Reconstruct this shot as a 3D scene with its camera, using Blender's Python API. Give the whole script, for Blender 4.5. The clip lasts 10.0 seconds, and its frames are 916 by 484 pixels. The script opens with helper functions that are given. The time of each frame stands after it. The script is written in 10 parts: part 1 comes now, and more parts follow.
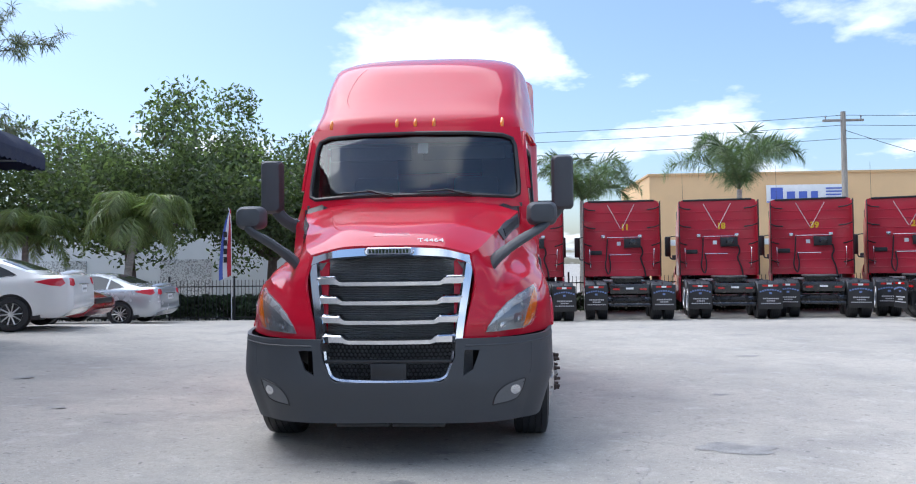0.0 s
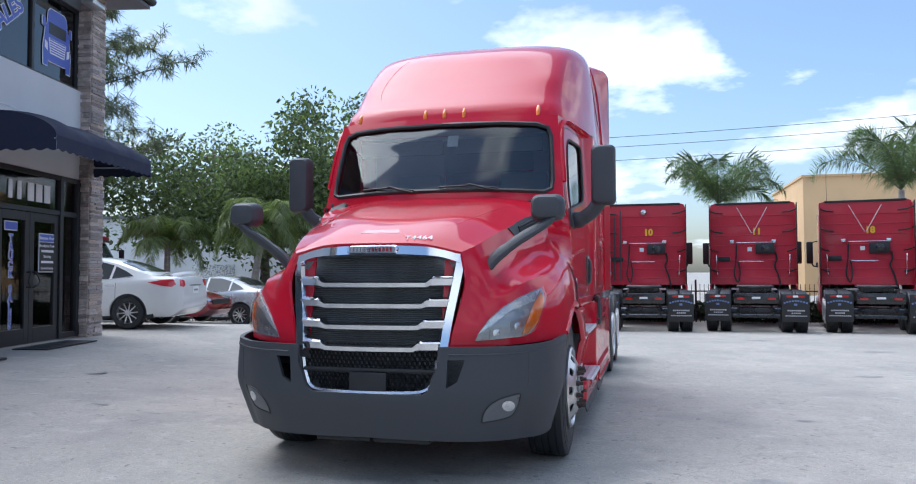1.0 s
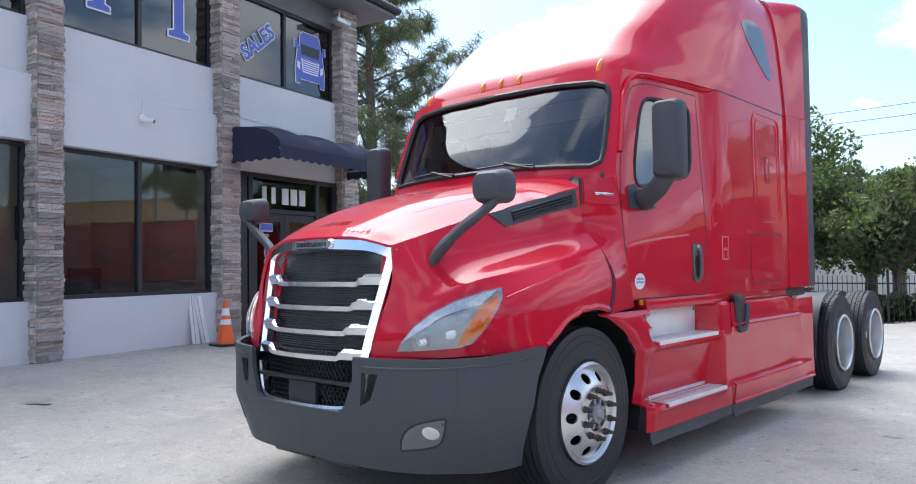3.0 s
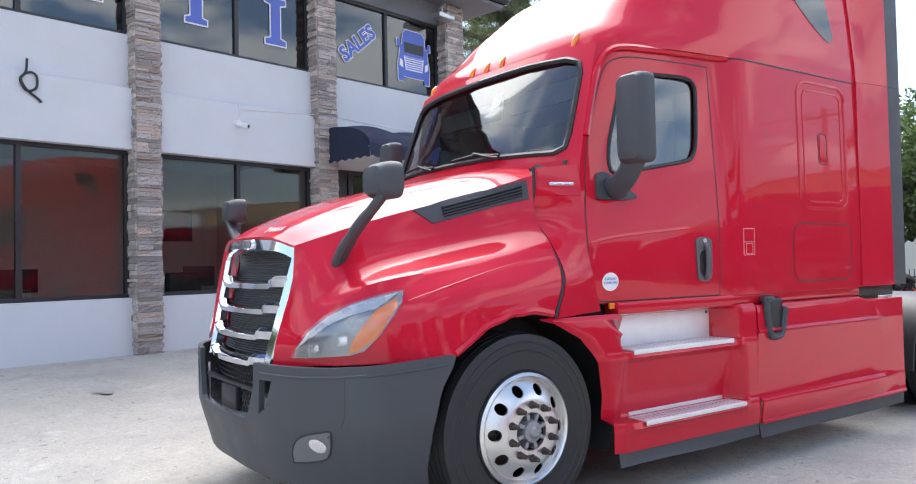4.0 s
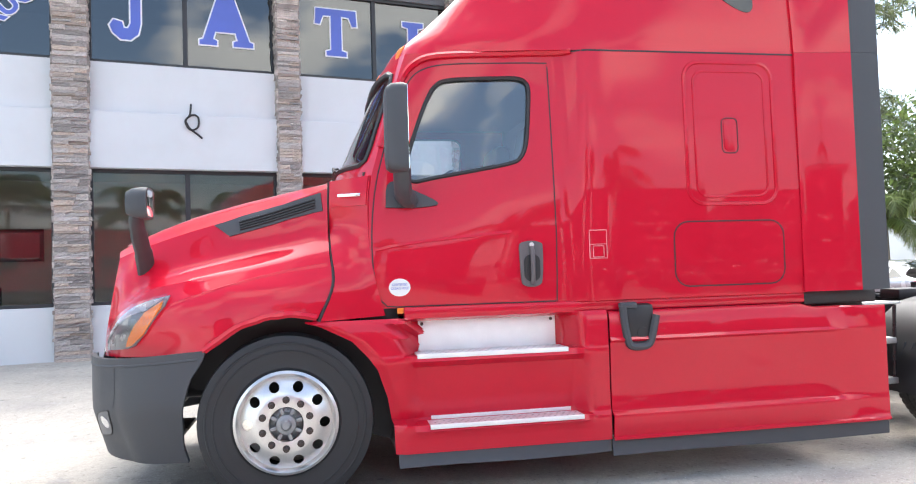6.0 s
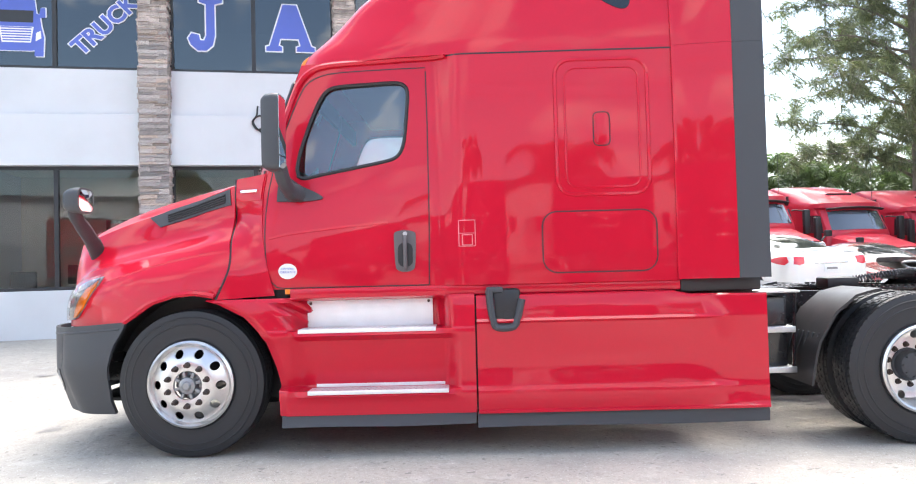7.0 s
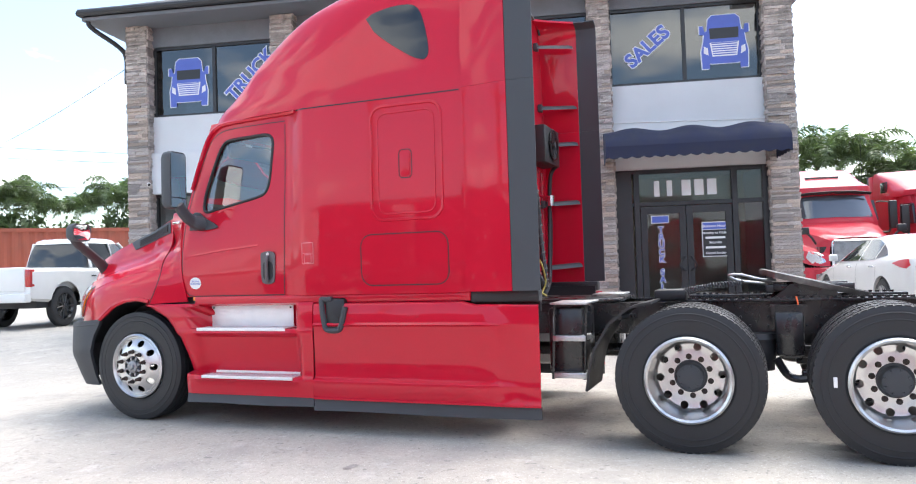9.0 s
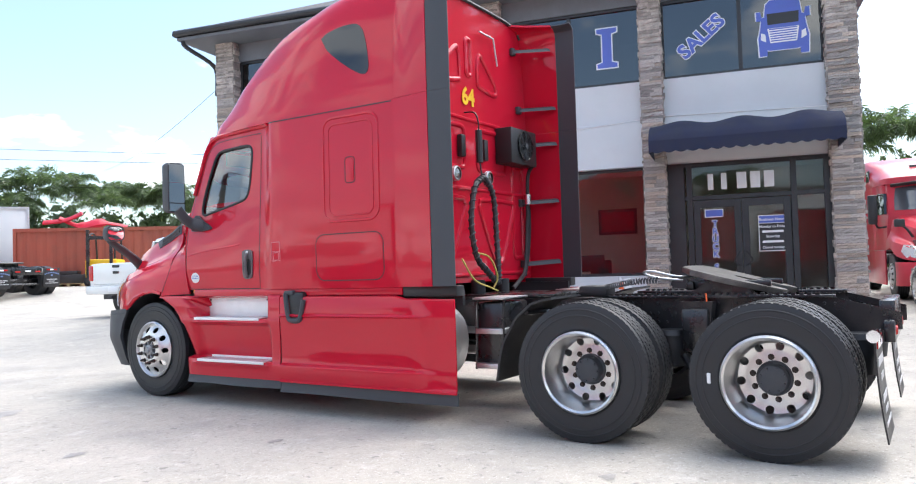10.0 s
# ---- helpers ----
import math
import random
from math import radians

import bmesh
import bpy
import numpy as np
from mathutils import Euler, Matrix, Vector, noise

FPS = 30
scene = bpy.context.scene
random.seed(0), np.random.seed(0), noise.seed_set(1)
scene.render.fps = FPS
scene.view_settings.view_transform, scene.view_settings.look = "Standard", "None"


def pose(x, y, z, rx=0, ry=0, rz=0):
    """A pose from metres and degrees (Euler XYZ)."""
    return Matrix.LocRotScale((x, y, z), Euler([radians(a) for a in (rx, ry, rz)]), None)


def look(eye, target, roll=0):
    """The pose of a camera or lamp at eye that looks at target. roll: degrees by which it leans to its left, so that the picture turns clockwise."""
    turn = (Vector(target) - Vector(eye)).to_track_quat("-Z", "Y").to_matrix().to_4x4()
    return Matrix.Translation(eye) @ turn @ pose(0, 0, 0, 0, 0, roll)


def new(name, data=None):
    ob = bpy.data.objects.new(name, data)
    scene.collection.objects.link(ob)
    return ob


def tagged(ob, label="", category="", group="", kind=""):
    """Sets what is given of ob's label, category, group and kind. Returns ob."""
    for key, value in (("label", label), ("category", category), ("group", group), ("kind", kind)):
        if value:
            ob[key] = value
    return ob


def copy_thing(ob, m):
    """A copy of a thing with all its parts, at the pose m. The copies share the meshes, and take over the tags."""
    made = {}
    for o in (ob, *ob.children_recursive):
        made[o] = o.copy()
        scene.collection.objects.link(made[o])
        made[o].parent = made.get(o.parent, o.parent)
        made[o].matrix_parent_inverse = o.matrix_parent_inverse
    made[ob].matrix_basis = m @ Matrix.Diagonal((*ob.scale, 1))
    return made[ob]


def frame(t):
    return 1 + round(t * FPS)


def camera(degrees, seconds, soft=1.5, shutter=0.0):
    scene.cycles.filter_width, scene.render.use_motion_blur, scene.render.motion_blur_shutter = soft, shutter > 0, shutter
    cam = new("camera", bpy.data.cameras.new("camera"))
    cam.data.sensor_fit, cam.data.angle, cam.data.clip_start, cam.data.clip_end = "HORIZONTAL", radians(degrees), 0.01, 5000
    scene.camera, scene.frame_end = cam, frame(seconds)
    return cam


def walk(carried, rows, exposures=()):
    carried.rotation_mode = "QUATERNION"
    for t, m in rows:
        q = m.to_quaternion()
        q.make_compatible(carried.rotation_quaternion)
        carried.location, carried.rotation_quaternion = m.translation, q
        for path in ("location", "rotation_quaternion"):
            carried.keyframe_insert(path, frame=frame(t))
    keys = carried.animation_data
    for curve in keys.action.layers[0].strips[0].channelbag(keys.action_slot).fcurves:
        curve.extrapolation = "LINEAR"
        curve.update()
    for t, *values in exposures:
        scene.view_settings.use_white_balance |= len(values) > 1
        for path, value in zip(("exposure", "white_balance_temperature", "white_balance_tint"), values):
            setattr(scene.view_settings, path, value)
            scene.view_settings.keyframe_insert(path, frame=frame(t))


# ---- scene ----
cam = camera(62.4, 10.0, soft=1.1)
PATH = [
    (0, (0.818, -6.658, 1.456), (0.706, -4.662, 1.514), -0.7),
    (0.5, (1.331, -6.334, 1.434), (1.031, -4.359, 1.507), -0.2),
    (1, (1.825, -5.928, 1.403), (1.328, -3.992, 1.482), -0.2),
    (1.5, (2.327, -5.512, 1.396), (1.63, -3.638, 1.471), -0.4),
    (2, (2.813, -5.045, 1.408), (1.902, -3.266, 1.481), -0.6),
    (2.5, (3.246, -4.527, 1.413), (2.117, -2.878, 1.482), -0.7),
    (3, (3.706, -3.956, 1.415), (2.37, -2.469, 1.478), -0.8),
    (3.2, (3.873, -3.707, 1.41), (2.458, -2.295, 1.474), -1.0),
    (4.3, (4.615, -2.208, 1.43), (2.899, -1.183, 1.486), -1.4),
    (4.5, (4.762, -1.944, 1.424), (3.003, -0.992, 1.486), -1.6),
    (5, (5.112, -1.267, 1.415), (3.266, -0.501, 1.49), -1.8),
    (5.5, (5.483, -0.583, 1.402), (3.57, -0.004, 1.485), -2.1),
    (5.7, (5.631, -0.296, 1.398), (3.696, 0.203, 1.48), -2.0),
    (7, (6.528, 2.007, 1.324), (4.529, 1.972, 1.378), -1.5),
    (7.5, (6.75, 2.872, 1.325), (4.761, 2.672, 1.379), -1.6),
    (8, (6.888, 3.786, 1.387), (4.923, 3.42, 1.437), -1.7),
    (8.5, (6.922, 4.695, 1.374), (5.002, 4.139, 1.44), -1.8),
    (9, (6.857, 5.607, 1.361), (4.999, 4.87, 1.429), -1.8),
    (9.5, (6.708, 6.514, 1.338), (4.923, 5.614, 1.403), -1.8),
    (10, (6.485, 7.391, 1.337), (4.797, 6.32, 1.399), -1.8),
]
EXPOSURES = [(0, 2.32, 5700, 8), (0.9, 2.2, 5600, 7), (1.5, 2.2, 5550, 7), (3.0, 2.68, 5850, 7), (4.5, 3.15, 6250, 8), (5.5, 3.37, 6450, 8), (7.0, 3.58, 6550, 8), (8.5, 3.4, 6400, 8), (10, 3.02, 6250, 8)]
walk(cam, [(t, look(eye, target, roll)) for t, eye, target, roll in PATH], EXPOSURES)

# ---- sky and sun ----
SUN_YAW, SUN_UP = 66.0, 63.0          # degrees from +y towards -x, and above the horizon


def make_world():
    w = bpy.data.worlds.new("sky")
    scene.world = w
    w.use_nodes = True
    nt = w.node_tree
    nt.nodes.clear()
    N, L = nt.nodes.new, nt.links.new
    out, bg = N("ShaderNodeOutputWorld"), N("ShaderNodeBackground")
    sky = N("ShaderNodeTexSky")
    sky.sky_type, sky.sun_disc = "NISHITA", False
    sky.sun_elevation, sky.sun_rotation = radians(SUN_UP), radians(-SUN_YAW)
    sky.air_density, sky.dust_density, sky.ozone_density = 1.0, 2.2, 1.0
    # cumulus: noise on a flat layer overhead, seen in perspective
    co, sep = N("ShaderNodeTexCoord"), N("ShaderNodeSeparateXYZ")
    L(co.outputs["Generated"], sep.inputs[0])
    zc = N("ShaderNodeMath"); zc.operation = "MAXIMUM"; zc.inputs[1].default_value = 0.0
    L(sep.outputs["Z"], zc.inputs[0])
    za = N("ShaderNodeMath"); za.operation = "ADD"; za.inputs[1].default_value = 0.22
    L(zc.outputs[0], za.inputs[0])
    comb = N("ShaderNodeCombineXYZ")
    for i, ax in enumerate("XY"):
        d = N("ShaderNodeMath"); d.operation = "DIVIDE"
        L(sep.outputs[ax], d.inputs[0]); L(za.outputs[0], d.inputs[1]); L(d.outputs[0], comb.inputs[i])
    comb.inputs[2].default_value = 3.7
    n1 = N("ShaderNodeTexNoise")
    n1.inputs["Scale"].default_value, n1.inputs["Detail"].default_value, n1.inputs["Roughness"].default_value = 1.7, 10.0, 0.55
    L(comb.outputs[0], n1.inputs["Vector"])
    ramp = N("ShaderNodeValToRGB")
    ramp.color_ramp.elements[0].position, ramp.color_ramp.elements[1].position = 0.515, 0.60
    # thinner cover towards the sun; thicker far side added to brighten shaded faces
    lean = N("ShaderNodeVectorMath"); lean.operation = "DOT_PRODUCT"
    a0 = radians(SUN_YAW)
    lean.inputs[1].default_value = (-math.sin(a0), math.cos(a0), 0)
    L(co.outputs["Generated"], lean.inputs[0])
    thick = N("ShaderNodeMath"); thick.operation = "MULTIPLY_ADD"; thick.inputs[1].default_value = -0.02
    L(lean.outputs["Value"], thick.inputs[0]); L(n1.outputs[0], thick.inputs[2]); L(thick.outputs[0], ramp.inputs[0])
    n2 = N("ShaderNodeTexNoise")
    n2.inputs["Scale"].default_value, n2.inputs["Detail"].default_value = 2.3, 6.0
    L(comb.outputs[0], n2.inputs["Vector"])
    shade = N("ShaderNodeMapRange")
    shade.inputs["From Min"].default_value, shade.inputs["From Max"].default_value = 0.35, 0.7
    shade.inputs["To Min"].default_value, shade.inputs["To Max"].default_value = 1.0, 0.25
    L(n2.outputs[0], shade.inputs["Value"])
    cloud = N("ShaderNodeMix"); cloud.data_type = "RGBA"
    white = N("ShaderNodeMix"); white.data_type = "RGBA"
    white.inputs["A"].default_value, white.inputs["B"].default_value = (1.6, 1.72, 1.95, 1), (3.0, 3.0, 2.95, 1)
    L(shade.outputs[0], white.inputs["Factor"])
    deep = N("ShaderNodeVectorMath"); deep.operation = "SCALE"; deep.inputs["Scale"].default_value = 0.40
    L(sky.outputs[0], deep.inputs[0])
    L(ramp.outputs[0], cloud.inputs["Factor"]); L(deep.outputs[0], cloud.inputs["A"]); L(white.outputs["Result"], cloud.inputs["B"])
    # the veiled sun spreads its light through the cloud round it
    e0 = radians(SUN_UP)
    near = N("ShaderNodeVectorMath"); near.operation = "DOT_PRODUCT"
    near.inputs[1].default_value = (-math.sin(a0) * math.cos(e0), math.cos(a0) * math.cos(e0), math.sin(e0))
    L(co.outputs["Generated"], near.inputs[0])
    pos = N("ShaderNodeMath"); pos.operation = "MAXIMUM"; pos.inputs[1].default_value = 0.0
    L(near.outputs["Value"], pos.inputs[0])
    power = N("ShaderNodeMath"); power.operation = "POWER"; power.inputs[1].default_value = 8.0
    L(pos.outputs[0], power.inputs[0])
    gain = N("ShaderNodeMath"); gain.operation = "MULTIPLY_ADD"; gain.inputs[1].default_value, gain.inputs[2].default_value = 0.55, 1.0
    L(power.outputs[0], gain.inputs[0])
    lit = N("ShaderNodeVectorMath"); lit.operation = "SCALE"
    L(cloud.outputs["Result"], lit.inputs[0]); L(gain.outputs[0], lit.inputs["Scale"])
    bg.inputs["Strength"].default_value = 0.105
    L(lit.outputs[0], bg.inputs["Color"]); L(bg.outputs[0], out.inputs[0])
    s = bpy.data.lights.new("sun", "SUN")
    s.energy, s.angle, s.color = 0.5, radians(75), (1.0, 0.95, 0.87)
    a, e = radians(SUN_YAW), radians(SUN_UP)
    way = Vector((-math.sin(a) * math.cos(e), math.cos(a) * math.cos(e), math.sin(e)))
    ob = new("sun", s)
    ob.matrix_world = look(way * 40, (0, 0, 0))


make_world()

from mathutils.bvhtree import BVHTree

# ---- materials ----
def pmat(name, base, rough=0.5, metal=0.0, var=0.15, scale=4.0, bump=0.0, fine=60.0, coat=0.0, dirt=None, dirt_amount=0.0, dirt_scale=1.5,
         rand=0.0, glass=False, emit=0.0, island=0.0, stretch=(1, 1, 1), spec=0.5, leafy=0.0):
    """A surface with a base colour that varies at two scales, fine relief, and stains in a second colour."""
    m = bpy.data.materials.new(name)
    m.use_nodes = True
    nt = m.node_tree
    N, L = nt.nodes.new, nt.links.new
    b = nt.nodes["Principled BSDF"]
    co, mp = N("ShaderNodeTexCoord"), N("ShaderNodeMapping")
    mp.inputs["Scale"].default_value = stretch
    L(co.outputs["Object"], mp.inputs[0])
    n1, n2 = N("ShaderNodeTexNoise"), N("ShaderNodeTexNoise")
    n1.inputs["Scale"].default_value, n1.inputs["Detail"].default_value = scale, 4
    n2.inputs["Scale"].default_value, n2.inputs["Detail"].default_value = fine, 5
    for n in (n1, n2):
        L(mp.outputs[0], n.inputs["Vector"])
    k1, k2 = N("ShaderNodeMapRange"), N("ShaderNodeMapRange")
    for k, src, amount in ((k1, n1, var), (k2, n2, var * 0.6)):
        k.inputs["From Min"].default_value, k.inputs["From Max"].default_value = 0.3, 0.7
        k.inputs["To Min"].default_value, k.inputs["To Max"].default_value = 1 - amount, 1 + amount
        L(src.outputs[0], k.inputs["Value"])
    mul = N("ShaderNodeMath"); mul.operation = "MULTIPLY"
    L(k1.outputs[0], mul.inputs[0]); L(k2.outputs[0], mul.inputs[1])
    last = mul.outputs[0]
    if rand or island:
        src = N("ShaderNodeNewGeometry").outputs["Random Per Island"] if island else N("ShaderNodeObjectInfo").outputs["Random"]
        kr = N("ShaderNodeMapRange")
        kr.inputs["To Min"].default_value, kr.inputs["To Max"].default_value = 1 - (rand or island), 1 + (rand or island)
        L(src, kr.inputs["Value"])
        mr = N("ShaderNodeMath"); mr.operation = "MULTIPLY"
        L(last, mr.inputs[0]); L(kr.outputs[0], mr.inputs[1])
        last = mr.outputs[0]
    col = N("ShaderNodeVectorMath"); col.operation = "SCALE"
    col.inputs[0].default_value = base
    L(last, col.inputs["Scale"])
    colour = col.outputs[0]
    if dirt_amount:
        n3, r3 = N("ShaderNodeTexNoise"), N("ShaderNodeValToRGB")
        n3.inputs["Scale"].default_value, n3.inputs["Detail"].default_value, n3.inputs["Roughness"].default_value = dirt_scale, 7, 0.62
        L(co.outputs["Object"], n3.inputs["Vector"])
        r3.color_ramp.elements[0].position, r3.color_ramp.elements[1].position = 0.48, 0.72
        r3.color_ramp.elements[1].color = (dirt_amount,) * 3 + (1,)
        L(n3.outputs[0], r3.inputs[0])
        mx = N("ShaderNodeMix"); mx.data_type = "RGBA"
        mx.inputs["B"].default_value = (*dirt, 1)
        L(r3.outputs[0], mx.inputs["Factor"]); L(colour, mx.inputs["A"])
        colour = mx.outputs["Result"]
    L(colour, b.inputs["Base Color"])
    rr = N("ShaderNodeMapRange")
    rr.inputs["From Min"].default_value, rr.inputs["From Max"].default_value = 0.3, 0.7
    rr.inputs["To Min"].default_value, rr.inputs["To Max"].default_value = max(0.02, rough * 0.85), min(1, rough * 1.15)
    L(n1.outputs[0], rr.inputs["Value"]); L(rr.outputs[0], b.inputs["Roughness"])
    b.inputs["Metallic"].default_value, b.inputs["Specular IOR Level"].default_value = metal, spec
    b.inputs["Coat Weight"].default_value, b.inputs["Coat Roughness"].default_value, b.inputs["Coat IOR"].default_value = coat, 0.03, 1.5
    if bump:
        bp = N("ShaderNodeBump")
        bp.inputs["Strength"].default_value, bp.inputs["Distance"].default_value = 1.0, bump
        L(n2.outputs[0], bp.inputs["Height"]); L(bp.outputs[0], b.inputs["Normal"])
    if glass:
        b.inputs["Transmission Weight"].default_value, b.inputs["IOR"].default_value = 1.0, 1.45
    if leafy:
        tl, mx2 = N("ShaderNodeBsdfTranslucent"), N("ShaderNodeMixShader")
        up = N("ShaderNodeVectorMath"); up.operation = "MULTIPLY"; up.inputs[1].default_value = (1.5, 1.7, 0.8)
        L(colour, up.inputs[0]); L(up.outputs[0], tl.inputs[0])
        mx2.inputs[0].default_value = leafy
        L(b.outputs[0], mx2.inputs[1]); L(tl.outputs[0], mx2.inputs[2])
        L(mx2.outputs[0], nt.nodes["Material Output"].inputs[0])
    if emit:
        b.inputs["Emission Color"].default_value, b.inputs["Emission Strength"].default_value = (*base, 1), emit
    return m


def glassy(name, tint, gloss=1.0, ior=1.75):
    """A thin pane: what lies behind shows through, tinted, with a mirror-like gloss on top."""
    m = bpy.data.materials.new(name)
    m.use_nodes = True
    nt = m.node_tree
    nt.nodes.clear()
    N, L = nt.nodes.new, nt.links.new
    out, mix, tr, gl, fr = (N("ShaderNode" + k) for k in ("OutputMaterial", "MixShader", "BsdfTransparent", "BsdfGlossy", "Fresnel"))
    tr.inputs[0].default_value = (*tint, 1)
    gl.inputs["Roughness"].default_value = 0.015
    gl.inputs[0].default_value = (gloss, gloss, gloss, 1)
    fr.inputs[0].default_value = ior
    L(fr.outputs[0], mix.inputs[0]); L(tr.outputs[0], mix.inputs[1]); L(gl.outputs[0], mix.inputs[2]); L(mix.outputs[0], out.inputs[0])
    return m


M = {}
M["ground"] = pmat("concrete_yard", (0.43, 0.40, 0.35), 0.9, var=0.13, scale=0.35, bump=0.007, fine=22, dirt=(0.30, 0.285, 0.265), dirt_amount=0.8, dirt_scale=0.9)
def yard_concrete(m):
    """Adds worn patches, dark specks and hairline cracks to the yard's surface."""
    nt = m.node_tree
    N, L = nt.nodes.new, nt.links.new
    b = nt.nodes["Principled BSDF"]
    src = b.inputs["Base Color"].links[0].from_socket
    co = N("ShaderNodeTexCoord")
    def layer(prev, tex, lo, hi, amount, colour):
        r = N("ShaderNodeMapRange")
        r.inputs["From Min"].default_value, r.inputs["From Max"].default_value, r.inputs["To Max"].default_value = lo, hi, amount
        L(tex, r.inputs["Value"])
        mx = N("ShaderNodeMix"); mx.data_type = "RGBA"
        mx.inputs["B"].default_value = (*colour, 1)
        L(r.outputs[0], mx.inputs["Factor"]); L(prev, mx.inputs["A"])
        return mx.outputs["Result"]
    def noise(scale, detail, rough=0.6):
        n = N("ShaderNodeTexNoise")
        n.inputs["Scale"].default_value, n.inputs["Detail"].default_value, n.inputs["Roughness"].default_value = scale, detail, rough
        L(co.outputs["Object"], n.inputs["Vector"])
        return n.outputs[0]
    out = layer(src, noise(0.22, 6, 0.7), 0.50, 0.66, 0.45, (0.30, 0.285, 0.265))
    out = layer(out, noise(5.0, 8, 0.75), 0.52, 0.72, 0.55, (0.26, 0.25, 0.235))
    out = layer(out, noise(3.1, 8, 0.7), 0.56, 0.74, 0.5, (0.66, 0.64, 0.60))
    out = layer(out, noise(42.0, 4, 0.6), 0.60, 0.70, 0.7, (0.15, 0.145, 0.135))
    out = layer(out, noise(130.0, 2, 0.5), 0.50, 0.72, 0.55, (0.22, 0.21, 0.195))
    out = layer(out, noise(11.0, 3, 0.5), 0.66, 0.70, 0.65, (0.16, 0.155, 0.145))
    out = layer(out, noise(75.0, 2, 0.5), 0.64, 0.72, 0.6, (0.72, 0.70, 0.66))
    v = N("ShaderNodeTexVoronoi"); v.feature = "DISTANCE_TO_EDGE"
    v.inputs["Scale"].default_value = 0.27
    wob = N("ShaderNodeTexNoise"); wob.inputs["Scale"].default_value, wob.inputs["Detail"].default_value = 1.3, 6
    L(co.outputs["Object"], wob.inputs["Vector"])
    mixv = N("ShaderNodeVectorMath"); mixv.operation = "MULTIPLY_ADD"; mixv.inputs[1].default_value = (1.5, 1.5, 0)
    L(wob.outputs["Color"], mixv.inputs[0]); L(co.outputs["Object"], mixv.inputs[2]); L(mixv.outputs[0], v.inputs["Vector"])
    out = layer(out, v.outputs["Distance"], 0.0025, 0.0, 0.35, (0.17, 0.165, 0.16))
    L(out, b.inputs["Base Color"])


yard_concrete(M["ground"])
M["asphalt"] = pmat("asphalt", (0.07, 0.07, 0.075), 0.9, var=0.2, bump=0.004, fine=80)
M["stucco"] = pmat("white_stucco", (0.62, 0.645, 0.67), 0.8, var=0.04, scale=1.2, bump=0.0015, fine=160, dirt=(0.45, 0.45, 0.44), dirt_amount=0.16, dirt_scale=1.1)
M["stone"] = pmat("ledge_stone", (0.40, 0.365, 0.345), 0.88, var=0.28, scale=9, bump=0.006, fine=45, rand=0.38)
M["stone_tan"] = pmat("ledge_stone_tan", (0.44, 0.365, 0.31), 0.88, var=0.28, scale=9, bump=0.006, fine=45, rand=0.35)
M["stone_far"] = pmat("ledge_stone_courses", (0.39, 0.345, 0.315), 0.88, var=0.25, scale=9, bump=0.006, fine=45, island=0.36)
M["mortar"] = pmat("stone_backing", (0.10, 0.095, 0.09), 0.95, var=0.2, bump=0.002)
M["bronze"] = pmat("bronze_frame", (0.035, 0.036, 0.04), 0.4, 0.3, var=0.1, bump=0.0004, fine=200)
M["pane"] = glassy("window_glass", (0.78, 0.80, 0.80), ior=1.46)
M["pane_dark"] = glassy("smoked_glass", (0.18, 0.20, 0.215), ior=1.95)
M["cabglass"] = glassy("windscreen_glass", (0.76, 0.81, 0.79), ior=1.9)
M["doorglass"] = glassy("door_glass", (0.82, 0.86, 0.86), ior=2.3)
M["canvas"] = pmat("navy_canvas", (0.018, 0.023, 0.052), 0.85, var=0.2, bump=0.001, fine=400)
M["plaster"] = pmat("inside_wall", (0.64, 0.58, 0.49), 0.9, var=0.05)
M["shop_tile"] = pmat("beige_floor_tile", (0.40, 0.36, 0.30), 0.35, var=0.08, scale=2)
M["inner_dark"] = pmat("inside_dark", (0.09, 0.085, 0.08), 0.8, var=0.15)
M["vinyl_blue"] = pmat("blue_vinyl", (0.09, 0.14, 0.52), 0.45, var=0.05)
M["print_blue"] = pmat("blue_print", (0.16, 0.22, 0.42), 0.6, var=0.05)
M["lettergrey"] = pmat("worn_white_print", (0.55, 0.55, 0.56), 0.6, var=0.1)
M["vinyl_white"] = pmat("white_vinyl", (0.80, 0.80, 0.82), 0.45, var=0.03)
M["rooftile"] = pmat("roof_tile", (0.085, 0.08, 0.08), 0.8, var=0.3, bump=0.003)
M["soffit"] = pmat("painted_eave", (0.16, 0.17, 0.19), 0.7, var=0.1, bump=0.001)
M["red"] = pmat("red_truck_paint", (0.53, 0.007, 0.028), 0.4, var=0.02, scale=2, coat=0.72, spec=0.06)
M["red_old"] = pmat("red_fleet_paint", (0.52, 0.028, 0.052), 0.38, var=0.06, scale=2, coat=0.45, spec=0.2, dirt=(0.34, 0.05, 0.06), dirt_amount=0.2)
M["plastic"] = pmat("grey_moulded_plastic", (0.052, 0.056, 0.064), 0.55, var=0.06, bump=0.0004, fine=420)
M["black"] = pmat("black_plastic", (0.018, 0.018, 0.02), 0.45, var=0.1, bump=0.0003, fine=300)
M["frameblack"] = pmat("chassis_black", (0.014, 0.014, 0.016), 0.28, var=0.25, scale=6, bump=0.0005, fine=80, coat=0.35, dirt=(0.07, 0.06, 0.05), dirt_amount=0.3, dirt_scale=5)
